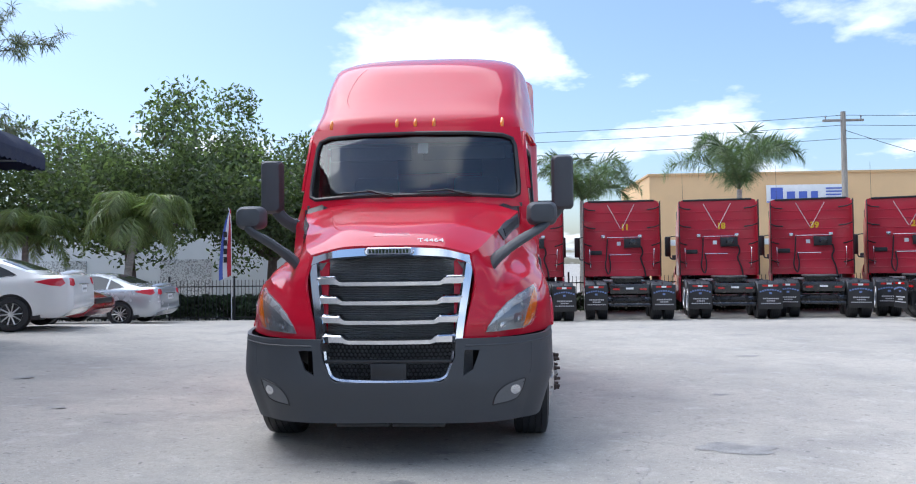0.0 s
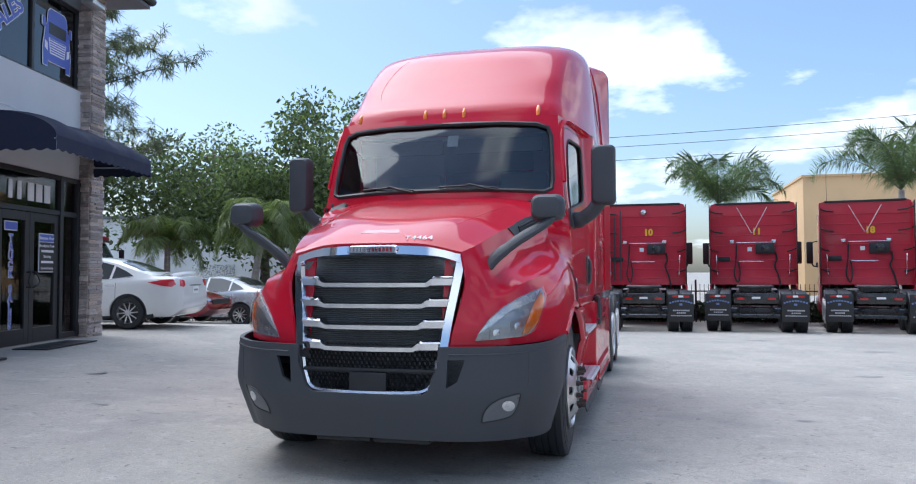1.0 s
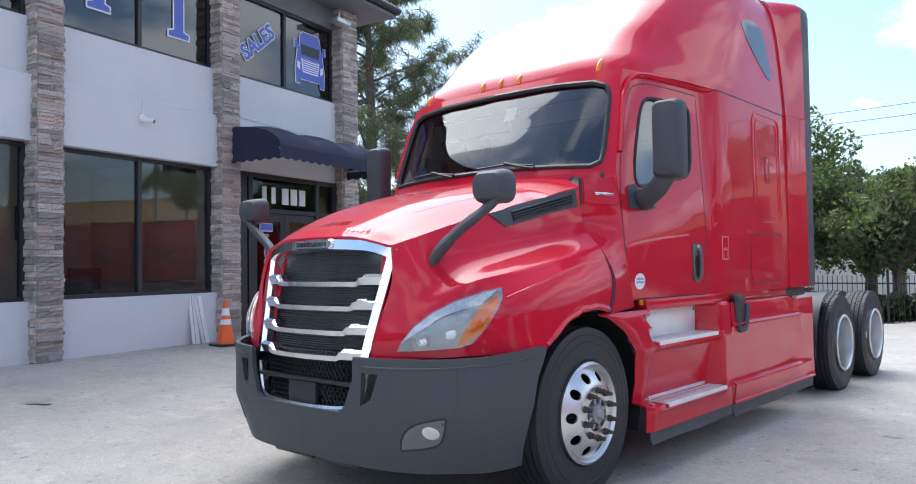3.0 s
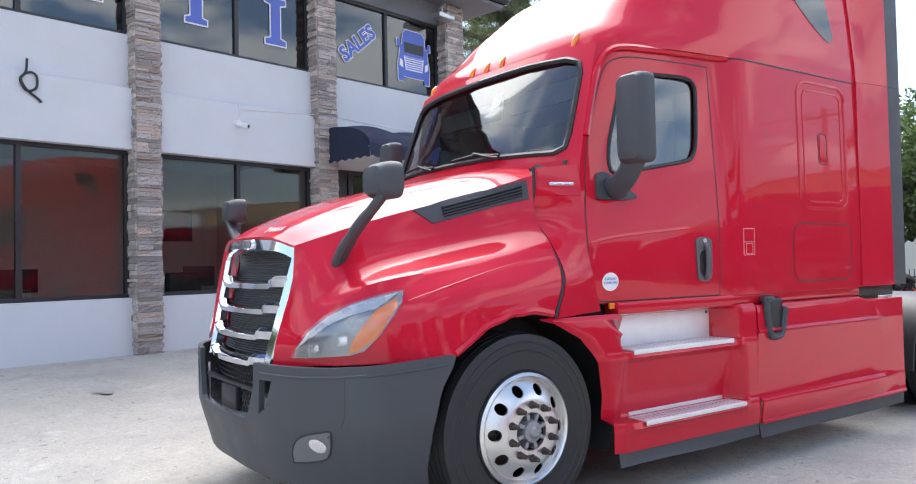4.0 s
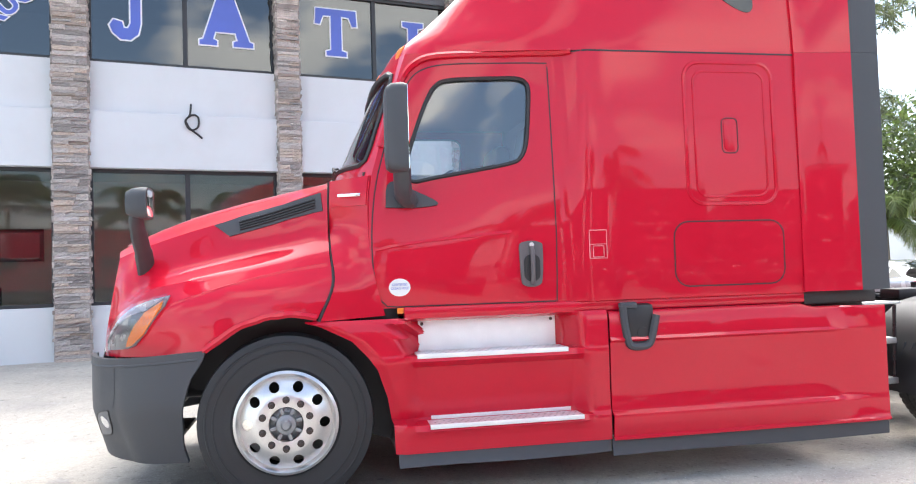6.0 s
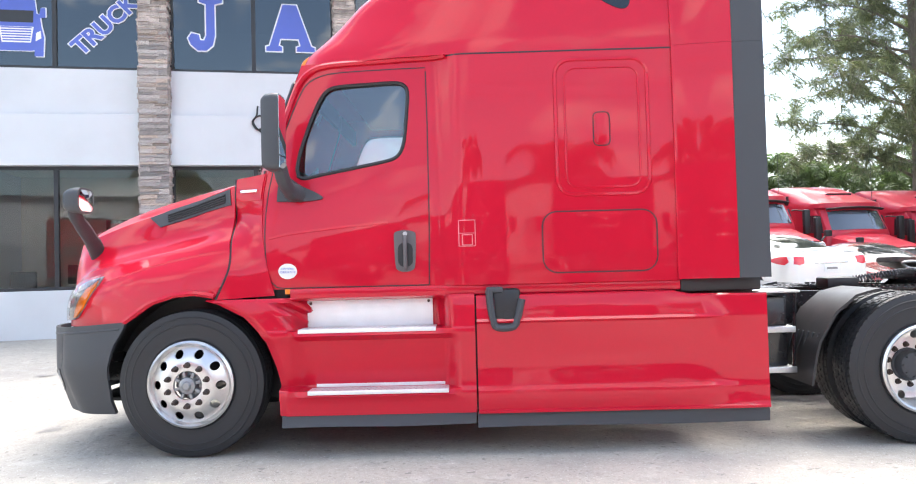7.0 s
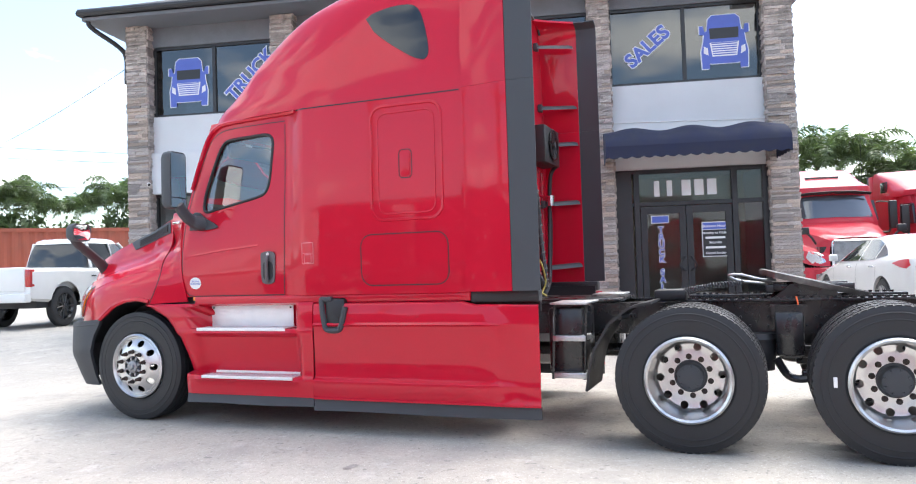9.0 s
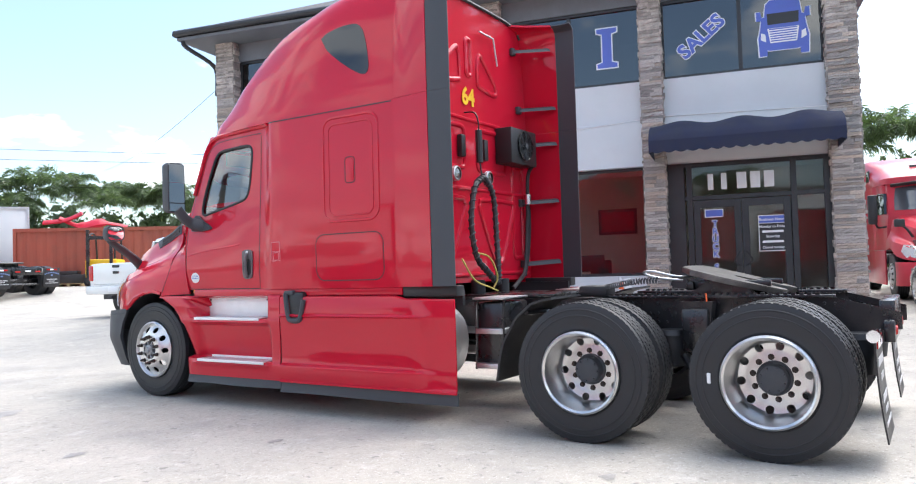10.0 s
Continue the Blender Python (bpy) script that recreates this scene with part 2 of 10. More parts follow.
M["brushed"] = pmat("brushed_aluminium", (0.72, 0.73, 0.74), 0.42, 0.85, var=0.08, scale=3, bump=0.0003, fine=200)
M["rubber"] = pmat("tyre_rubber", (0.017, 0.018, 0.021), 0.5, var=0.15, scale=6, bump=0.0008, fine=150)
M["chrome"] = pmat("chrome", (0.78, 0.79, 0.82), 0.06, 1.0, var=0.02)
M["alu"] = pmat("polished_aluminium", (0.72, 0.72, 0.74), 0.2, 1.0, var=0.06, scale=10, bump=0.0003, fine=180)
M["alu_dull"] = pmat("dull_aluminium", (0.58, 0.59, 0.60), 0.42, 1.0, var=0.10, scale=10, bump=0.0006, fine=120)
M["mesh"] = pmat("radiator_mesh", (0.22, 0.225, 0.235), 0.5, 0.3, var=0.3, scale=6)
M["rim"] = pmat("satin_wheel_aluminium", (0.66, 0.655, 0.65), 0.33, 1.0, var=0.08, scale=9, bump=0.0003, fine=150)
M["amber"] = pmat("amber_lens", (0.85, 0.22, 0.01), 0.12, var=0.04, coat=0.6)
M["redlens"] = pmat("red_lens", (0.45, 0.01, 0.01), 0.12, var=0.04, coat=0.6)
M["tail_red"] = pmat("tail_lamp_plastic", (0.62, 0.03, 0.05), 0.15, var=0.06, coat=0.6)
M["lens"] = glassy("lamp_lens", (0.95, 0.96, 0.97))
M["lamp_grey"] = pmat("headlamp_housing", (0.30, 0.31, 0.33), 0.28, 0.5, var=0.1)
M["lampbowl"] = pmat("lamp_reflector", (0.66, 0.67, 0.69), 0.25, 0.9, var=0.1)
M["lampdark"] = pmat("lamp_bezel", (0.27, 0.275, 0.285), 0.3, 0.4, var=0.1)
M["rust"] = pmat("rusty_nut", (0.062, 0.045, 0.038), 0.7, 0.3, var=0.3, scale=30)
M["seat"] = pmat("seat_cloth", (0.22, 0.21, 0.20), 0.9, var=0.1, bump=0.001, fine=200)
M["cream"] = pmat("cream_trim", (0.50, 0.48, 0.44), 0.75, var=0.05)
M["mirror"] = pmat("mirror_glass", (0.9, 0.9, 0.9), 0.01, 1.0, var=0.0)
M["airline"] = pmat("faded_yellow_hose", (0.50, 0.40, 0.09), 0.55, var=0.15)
M["yellow"] = pmat("yellow_paint", (0.80, 0.48, 0.01), 0.5, var=0.05)
M["white"] = pmat("white_paint", (0.80, 0.80, 0.80), 0.4, var=0.04)
M["carwhite"] = pmat("white_car_paint", (0.78, 0.78, 0.76), 0.22, var=0.02, coat=0.8)
M["carsilver"] = pmat("silver_car_paint", (0.52, 0.54, 0.56), 0.25, 0.4, var=0.03, coat=0.8)
M["carred"] = pmat("dark_red_car_paint", (0.22, 0.012, 0.02), 0.2, 0.1, var=0.03, coat=0.9)
M["carglass"] = pmat("tinted_car_glass", (0.030, 0.034, 0.038), 0.05, var=0.02, coat=0.3, spec=0.5)
M["screenglass"] = pmat("parked_screen_glass", (0.06, 0.07, 0.08), 0.05, var=0.02, coat=1.0, spec=1.0)
M["darkglass"] = pmat("smoked_cab_glass", (0.014, 0.016, 0.018), 0.05, var=0.02, coat=0.4)
M["leaf"] = pmat("oak_leaves", (0.105, 0.135, 0.072), 0.45, var=0.25, scale=0.8, island=0.5, leafy=0.5)
M["palm"] = pmat("palm_leaves", (0.115, 0.155, 0.088), 0.42, var=0.2, scale=0.8, island=0.35, leafy=0.45)
M["palm_light"] = pmat("light_palm_leaves", (0.21, 0.25, 0.115), 0.42, var=0.2, scale=0.8, island=0.35, leafy=0.45)
M["pine"] = pmat("pine_needles", (0.14, 0.155, 0.105), 0.55, var=0.2, scale=0.8, island=0.4, leafy=0.35)
M["bark"] = pmat("grey_bark", (0.16, 0.135, 0.11), 0.9, var=0.3, scale=6, bump=0.01, fine=25, stretch=(1, 1, 0.3))
M["palm_bark"] = pmat("palm_trunk", (0.34, 0.31, 0.27), 0.9, var=0.2, scale=5, bump=0.006, fine=20, stretch=(1, 1, 3))
M["lamp_silver"] = pmat("lamp_housing", (0.62, 0.63, 0.64), 0.28, 0.55, var=0.06, scale=12)
M["plate_alu"] = pmat("brushed_aluminium_sheet", (0.83, 0.83, 0.83), 0.6, 0.75, var=0.05, scale=8, bump=0.0002, fine=160)
M["handle_grey"] = pmat("handle_plastic", (0.115, 0.10, 0.105), 0.5, var=0.06, bump=0.0003, fine=300)
M["fog_grey"] = pmat("fog_lamp_recess", (0.125, 0.13, 0.138), 0.4, var=0.08)
M["sticker"] = pmat("faded_clear_film", (0.72, 0.24, 0.27), 0.3, var=0.1)
M["pallet_wood"] = pmat("pale_pallet_wood", (0.45, 0.34, 0.18), 0.85, var=0.15, scale=4)
M["hedge"] = pmat("hedge_leaves", (0.035, 0.060, 0.022), 0.6, var=0.3, scale=2, island=0.5)
M["orange"] = pmat("orange_plastic", (0.85, 0.13, 0.02), 0.45, var=0.06, dirt=(0.4, 0.1, 0.04), dirt_amount=0.3, dirt_scale=8)
M["ochre"] = pmat("ochre_stucco", (0.70, 0.47, 0.25), 0.85, var=0.05, scale=0.6, bump=0.002, fine=80)
M["palewall"] = pmat("pale_far_wall", (0.66, 0.68, 0.68), 0.85, var=0.04, scale=0.5)
M["container"] = pmat("rust_red_container", (0.34, 0.085, 0.05), 0.6, var=0.12, scale=0.7, dirt=(0.18, 0.08, 0.05), dirt_amount=0.4)
M["wood"] = pmat("weathered_pole", (0.34, 0.31, 0.27), 0.9, var=0.2, scale=5, stretch=(1, 1, 0.2), bump=0.004)


# ---- building blocks ----
def thing(name, label, category, at=None, group="", kind=""):
    ob = new(name)
    ob.empty_display_size = 0.1
    ob.matrix_basis = at if at is not None else Matrix()
    return tagged(ob, label, category, group, kind)


def mesh_of(bm, material, smooth=True, name="mesh"):
    me = bpy.data.meshes.new(name)
    bm.to_mesh(me)
    bm.free()
    for mt in (material if isinstance(material, (list, tuple)) else [material]):
        me.materials.append(mt)
    if smooth:
        me.shade_smooth()
        me.set_sharp_from_angle(angle=radians(34))
    return me


def part(name, bm, material, parent=None, label="", smooth=True, at=None):
    me = bm if isinstance(bm, bpy.types.Mesh) else mesh_of(bm, material, smooth, name)
    ob = new(name, me)
    ob.parent = parent
    if at is not None:
        ob.matrix_basis = at
    return tagged(ob, label)


def box(bm, x0, x1, y0, y1, z0, z1, bevel=0.0, at=None, seg=2):
    v = [bm.verts.new((x, y, z)) for x in (x0, x1) for y in (y0, y1) for z in (z0, z1)]
    f = [bm.faces.new([v[i] for i in q]) for q in ((0, 1, 3, 2), (4, 6, 7, 5), (0, 4, 5, 1), (2, 3, 7, 6), (0, 2, 6, 4), (1, 5, 7, 3))]
    if bevel:
        es = list({e for q in f for e in q.edges})
        r = bmesh.ops.bevel(bm, geom=es, offset=bevel, segments=seg, affect="EDGES", profile=0.5)
        v = list({x for q in r["faces"] for x in q.verts} | {x for x in v if x.is_valid})
    if at is not None:
        for x in v:
            x.co = at @ x.co
    return bm


def boxes(*specs, bevel=0.0):
    bm = bmesh.new()
    for s in specs:
        box(bm, *s, bevel=bevel)
    return bm


def spline(pts, n):
    """Points on a Catmull-Rom curve through pts, n steps a span."""
    P = [Vector(p) for p in pts]
    P = [P[0] * 2 - P[1]] + P + [P[-1] * 2 - P[-2]]
    out = []
    for i in range(1, len(P) - 2):
        a, b, c, d = P[i - 1:i + 3]
        for k in range(n):
            t = k / n
            out.append(0.5 * ((2 * b) + (c - a) * t + (2 * a - 5 * b + 4 * c - d) * t * t + (3 * b - a - 3 * c + d) * t ** 3))
    return out + [P[-2].copy()]


def sheet(bm, rows, closed=False):
    """A skin over rows of points."""
    g = [[bm.verts.new(p) for p in r] for r in rows]
    n = len(g[0])
    for a, b in zip(g, g[1:]):
        for i in range(n if closed else n - 1):
            j = (i + 1) % n
            q = [a[i], a[j], b[j], b[i]]
            try:
                bm.faces.new(q)
            except ValueError:
                pass
    return g


def ring_cap(bm, ring):
    try:
        bm.faces.new(ring)
    except ValueError:
        pass


def tube(bm, pts, r, seg=8, ends=True, flat=1.0):
    """A round bar along points; r is one radius or one for each point."""
    P = [Vector(p) for p in pts]
    rr = r if isinstance(r, (list, tuple)) else [r] * len(P)
    rows, up = [], None
    for i, p in enumerate(P):
        d = (P[min(i + 1, len(P) - 1)] - P[max(i - 1, 0)]).normalized()
        if up is None:
            up = d.orthogonal().normalized()
        up = (up - d * up.dot(d)).normalized()
        side = d.cross(up)
        rows.append([p + (up * math.cos(k * math.tau / seg) * flat + side * math.sin(k * math.tau / seg)) * rr[i] for k in range(seg)])
    g = sheet(bm, rows, True)
    if ends:
        ring_cap(bm, g[0][::-1]); ring_cap(bm, g[-1])
    return bm


def turned(bm, profile, axis="x", at=(0, 0, 0), seg=48, close=False):
    """A body of revolution: profile of (radius, along)."""
    o = Vector(at)
    rows = []
    for r, h in profile:
        row = []
        for k in range(seg):
            a = k * math.tau / seg
            c, s = r * math.cos(a), r * math.sin(a)
            row.append(o + Vector({"x": (h, c, s), "y": (s, h, c), "z": (c, s, h)}[axis]))
        rows.append(row)
    g = sheet(bm, rows, True)
    if close:
        ring_cap(bm, g[0][::-1]); ring_cap(bm, g[-1])
    return bm


def prism(bm, poly, axis, a, b):
    """A flat outline pushed through from a to b along an axis."""
    def p3(u, v, w):
        return {"x": (w, u, v), "y": (u, w, v), "z": (u, v, w)}[axis]
    A, B = [bm.verts.new(p3(u, v, a)) for u, v in poly], [bm.verts.new(p3(u, v, b)) for u, v in poly]
    n = len(poly)
    bm.faces.new(A); bm.faces.new(B[::-1])
    for i in range(n):
        bm.faces.new([A[i], B[i], B[(i + 1) % n], A[(i + 1) % n]])
    bmesh.ops.recalc_face_normals(bm, faces=bm.faces[:])
    return bm


def rounded(u0, u1, v0, v1, r, n=5):
    out = []
    for cu, cv, a0 in ((u1 - r, v1 - r, 0), (u0 + r, v1 - r, 90), (u0 + r, v0 + r, 180), (u1 - r, v0 + r, 270)):
        for k in range(n + 1):
            a = radians(a0 + 90 * k / n)
            out.append((cu + r * math.cos(a), cv + r * math.sin(a)))
    return out


def lettering(name, words, size, material, parent, at, depth=0.004, align="CENTER", bold=0.0, label=""):
    """Words in the built-in font as a mesh, upright in the xz plane of at, facing -y."""
    cu = bpy.data.curves.new(name, "FONT")
    cu.body, cu.size, cu.extrude, cu.align_x, cu.align_y, cu.offset, cu.resolution_u = words, size, depth, align, "CENTER", bold, 3
    tmp = bpy.data.objects.new(name, cu)
    scene.collection.objects.link(tmp)
    bpy.context.view_layer.update()
    me = bpy.data.meshes.new_from_object(tmp.evaluated_get(bpy.context.evaluated_depsgraph_get()))
    bpy.data.objects.remove(tmp)
    me.materials.clear()
    me.materials.append(material)
    me.transform(Matrix.Rotation(radians(90), 4, "X"))
    ob = new(name, me)
    ob.parent, ob.matrix_basis = parent, at
    return tagged(ob, label)


def baked(bm):
    """An object for work in progress, out of a bmesh."""
    me = bpy.data.meshes.new("work")
    bm.to_mesh(me)
    bm.free()
    ob = bpy.data.objects.new("work", me)
    scene.collection.objects.link(ob)
    return ob


def settle(ob):
    """The mesh of a work object after its modifiers; the object goes."""
    bpy.context.view_layer.update()
    me = bpy.data.meshes.new_from_object(ob.evaluated_get(bpy.context.evaluated_depsgraph_get()))
    bpy.data.objects.remove(ob)
    return me


def shelled(bm, thickness, offset=-1.0):
    ob = baked(bm)
    md = ob.modifiers.new("shell", "SOLIDIFY")
    md.thickness, md.offset, md.use_even_offset = thickness, offset, True
    return settle(ob)


def carved(me, *bms):
    """A mesh with other bodies cut out of it."""
    for bm in bms:
        ob = bpy.data.objects.new("work", me)
        scene.collection.objects.link(ob)
        cut = baked(bm)
        md = ob.modifiers.new("cut", "BOOLEAN")
        md.object, md.operation, md.solver = cut, "DIFFERENCE", "EXACT"
        me = settle(ob)
        bpy.data.objects.remove(cut)
    return me


def painted(me, *materials):
    me.materials.clear()
    for mt in materials:
        me.materials.append(mt)
    me.shade_smooth()
    me.set_sharp_from_angle(angle=radians(32))
    return me

# ---- ground ----
F0, FU = Vector((-7.174, 0, 0)), Vector((-0.2181, 0.9759, 0))      # the showroom's front line, and its direction
FN = Vector((FU.y, -FU.x, 0))
FM = Matrix(((FU.x, -FN.x, 0, F0.x), (FU.y, -FN.y, 0, F0.y), (0, 0, 1, 0), (0, 0, 0, 1)))


def ground_z(x, y):
    """The yard rises towards the showroom."""
    q = (Vector((x, y, 0)) - F0).dot(FN)
    along = (Vector((x, y, 0)) - F0).dot(FU)
    past = min(1.0, max(0.0, (along - 7.0) / 8.0))                     # beyond the showroom's end the ramp runs out
    t = min(1.0, max(0.0, 1 - q / 6.5)) * (1 - past * past * (3 - 2 * past)) ** 0.5
    fall = -0.024 * min(12.0, max(0.0, y - 9.0)) * min(1.0, max(0.0, (q - 1.0) / 6.0, (along - 8.0) / 6.0))
    fall -= 0.075 * min(4.0, max(0.0, y - 16.0)) * min(1.0, max(0.0, -x / 4.0))
    v = min(1.0, max(0.0, (-0.698 * x - 0.716 * y - 15.0) / 7.0))      # the yard's far south corner lies higher
    return 0.24 * t * t * (3 - 2 * t) + fall - 0.008 + 0.72 * v * v * (3 - 2 * v)


def make_ground():
    bm = bmesh.new()
    xs = sorted({-900, -500, -250, -120, -60, -40, 40, 60, 120, 250, 500, 900} | set(range(-30, 31)))
    ys = sorted({-900, -500, -250, -120, -70, -50, -40, 40, 60, 120, 250, 500, 900} | set(range(-30, 31)))
    sheet(bm, [[(x, y, ground_z(x, y)) for x in xs] for y in ys])
    bmesh.ops.recalc_face_normals(bm, faces=bm.faces[:])
    tagged(part("ground", bm, M["ground"]), "pale worn concrete truck yard with stains", "ground", kind="structure")


make_ground()

M["oil"] = pmat("oil_stain", (0.30, 0.285, 0.265), 0.6, var=0.3, scale=6)


def stain(x, y, r, seed):
    """A thin irregular oil mark on the concrete."""
    rng = random.Random(seed)
    bm = bmesh.new()
    k = [rng.uniform(0.55, 1.2) for _ in range(18)]
    ring_cap(bm, [bm.verts.new((x + r * 1.5 * k[i] * math.cos(i * math.tau / 18), y + r * k[i] * math.sin(i * math.tau / 18), ground_z(x, y) + 0.004)) for i in range(18)])
    tagged(part("oil_stain", bm, M["oil"], smooth=False), "dark oil stain on the concrete", "stain", kind="structure")


for i, q in enumerate(((0.37, -0.73, 0.08), (0.75, -0.52, 0.07), (2.60, -0.61, 0.20), (0.1, -1.6, 0.10), (5.6, 8.6, 0.16), (4.6, 5.2, 0.12), (-4.3, -1.2, 0.14), (-3.6, 0.6, 0.10), (3.2, 1.8, 0.07), (2.4, -2.4, 0.06), (-2.6, -3.2, 0.10), (4.0, 11.0, 0.2), (2.2, 2.9, 0.05), (2.0, 5.6, 0.06), (-5.0, 2.2, 0.12), (3.0, 4.3, 0.05))):
    stain(*q, i)

# ---- showroom ----
PILLARS = [(-6.94, -6.48), (-3.70, -3.24), (-0.40, -0.05), (2.75, 3.13), (5.97, 6.45)]
BAYS = [(-6.48, -3.70), (-3.24, -0.40), (-0.05, 2.75), (3.13, 5.97)]
DEEP, TOP = 9.0, 6.70


def structure(name, bm, material, label, category, at=FM, smooth=False):
    return tagged(part(name, bm, material, at=at, smooth=smooth), label, category, kind="structure")


def window(name, s0, s1, z0, z1, label, panes=2, y=0.05, glass="pane"):
    w = thing(name, label, "window", FM, kind="structure")
    fr = 0.055
    bm = bmesh.new()
    for b in ((s0, s1, z1 - fr, z1), (s0, s1, z0, z0 + fr), (s0, s0 + fr, z0 + fr, z1 - fr), (s1 - fr, s1, z0 + fr, z1 - fr)):
        box(bm, b[0], b[1], y - 0.05, y + 0.05, b[2], b[3], 0.004)
    for k in range(1, panes):
        m = s0 + (s1 - s0) * k / panes
        box(bm, m - 0.035, m + 0.035, y - 0.045, y + 0.045, z0 + fr, z1 - fr, 0.004)
    part("window_frame", bm, M["bronze"], w, smooth=False)
    for k in range(panes):
        a, b = s0 + (s1 - s0) * k / panes + 0.03, s0 + (s1 - s0) * (k + 1) / panes - 0.03
        ob = part("pane", boxes((a, b, y - 0.004, y + 0.004, z0 + 0.03, z1 - 0.03)), M[glass], w, smooth=False)
        ob.visible_shadow = False
    return w


def make_showroom():
    for i, (a, b) in enumerate(BAYS):
        z0 = 0.0
        up = boxes((a, b, -0.06, 0.20, 3.99 if i < 3 else 3.10, 4.77))
        structure(f"wall_front_{i + 1}", up, M["stucco"], "white stucco band between the two rows of windows", "wall")
        if i < 3:
            structure(f"wall_band_{i + 1}", boxes((a, b, -0.15, 0.20, 3.12, 3.99), bevel=0.008), M["stucco"], "white stucco fascia band proud above the shop windows", "wall")
            structure(f"wall_base_{i + 1}", boxes((a, b, -0.12, 0.20, -0.1, 1.03), bevel=0.006), M["stucco"], "white stucco low wall under the shop windows", "wall")
            window(f"window_{i + 1}", a, b, 1.03, 3.12, "dark bronze framed shop window with two tall panes", 2)
        window(f"window_{i + 5}", a, b, 4.77, 6.28, "dark bronze framed upper window with two tinted panes", 2, glass="pane_dark")
        structure(f"wall_head_{i + 1}", boxes((a, b, -0.04, 0.20, 6.28, TOP)), M["soffit"], "dark painted lintel under the eave", "wall")
    s0, s1 = PILLARS[0][0], PILLARS[-1][1]
    structure("wall_south", boxes((s0, s0 + 0.25, 0.22, DEEP, -0.1, TOP)), M["stucco"], "white stucco side wall of the showroom", "wall")
    structure("wall_north", boxes((s1 - 0.25, s1, 0.22, DEEP, -0.1, TOP)), M["stucco"], "white stucco end wall of the showroom", "wall")
    structure("wall_back", boxes((s0, s1, DEEP, DEEP + 0.25, -0.1, TOP)), M["stucco"], "white stucco back wall of the showroom", "wall")
    structure("floor", boxes((s0 + 0.25, s1 - 0.25, -0.05, DEEP, 0.10, 0.255)), M["shop_tile"], "beige tiled showroom floor", "floor")
    structure("ceiling", boxes((s0 + 0.25, s1 - 0.25, 0.2, DEEP, 3.3, 4.5)), M["plaster"], "cream ceiling above the shop floor", "ceiling")
    structure("wall_inner_1", boxes((2.75, 2.95, 0.21, 6.0, 0.255, 3.3)), M["plaster"], "cream partition wall beside the lobby", "wall")
    structure("wall_inner_2", boxes((s0 + 0.25, s1 - 0.25, 3.2, 3.35, 0.255, 3.3)), M["plaster"], "cream rear wall of the shop", "wall")
    # unseen dark wall added to stand in for the unlit upper rooms
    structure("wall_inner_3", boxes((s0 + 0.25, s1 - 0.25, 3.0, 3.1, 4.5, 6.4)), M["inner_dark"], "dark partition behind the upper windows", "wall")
    # roof: eave, gutter and hipped tiles
    o = 0.62
    structure("eave", boxes((s0 - o, s1 + o, -0.22 - o, DEEP + o, TOP, TOP + 0.07)), M["soffit"], "grey painted boarded eave", "eave")
    r = thing("roof", "hipped roof of dark flat tiles with a gutter", "roof", FM, kind="structure")
    bm = bmesh.new()
    z, h = TOP + 0.20, 2.4
    A = [(s0 - o - 0.03, -0.27 - o, z), (s1 + o + 0.03, -0.27 - o, z), (s1 + o + 0.03, DEEP + o + 0.03, z), (s0 - o - 0.03, DEEP + o + 0.03, z)]
    B = [(s0 + 4.2, DEEP / 2, z + h), (s1 - 4.2, DEEP / 2, z + h)]
    va, vb = [bm.verts.new(p) for p in A], [bm.verts.new(p) for p in B]
    for q in ((va[0], va[1], vb[1], vb[0]), (va[1], va[2], vb[1]), (va[2], va[3], vb[0], vb[1]), (va[3], va[0], vb[0]), va[::-1]):
        bm.faces.new(q)
    part("roof_deck", bm, M["rooftile"], r, smooth=False)
    bm = bmesh.new()
    g = []
    for p, q in ((A[3], A[0]), (A[0], A[1]), (A[1], A[2])):
        tube(bm, [(p[0], p[1], z - 0.05), (q[0], q[1], z - 0.05)], 0.075, 10)
    part("gutter", bm, M["bronze"], r)
    bm = bmesh.new()
    tube(bm, spline([(s0 - 0.50, -0.75, TOP + 0.1), (s0 - 0.50, -0.72, TOP - 0.1), (s0 - 0.15, -0.30, TOP - 0.42), (s0 - 0.05, -0.18, TOP - 0.65), (s0 - 0.05, -0.18, TOP - 1.2)], 5), 0.05, 8)
    part("downpipe", bm, M["bronze"], r)


make_showroom()


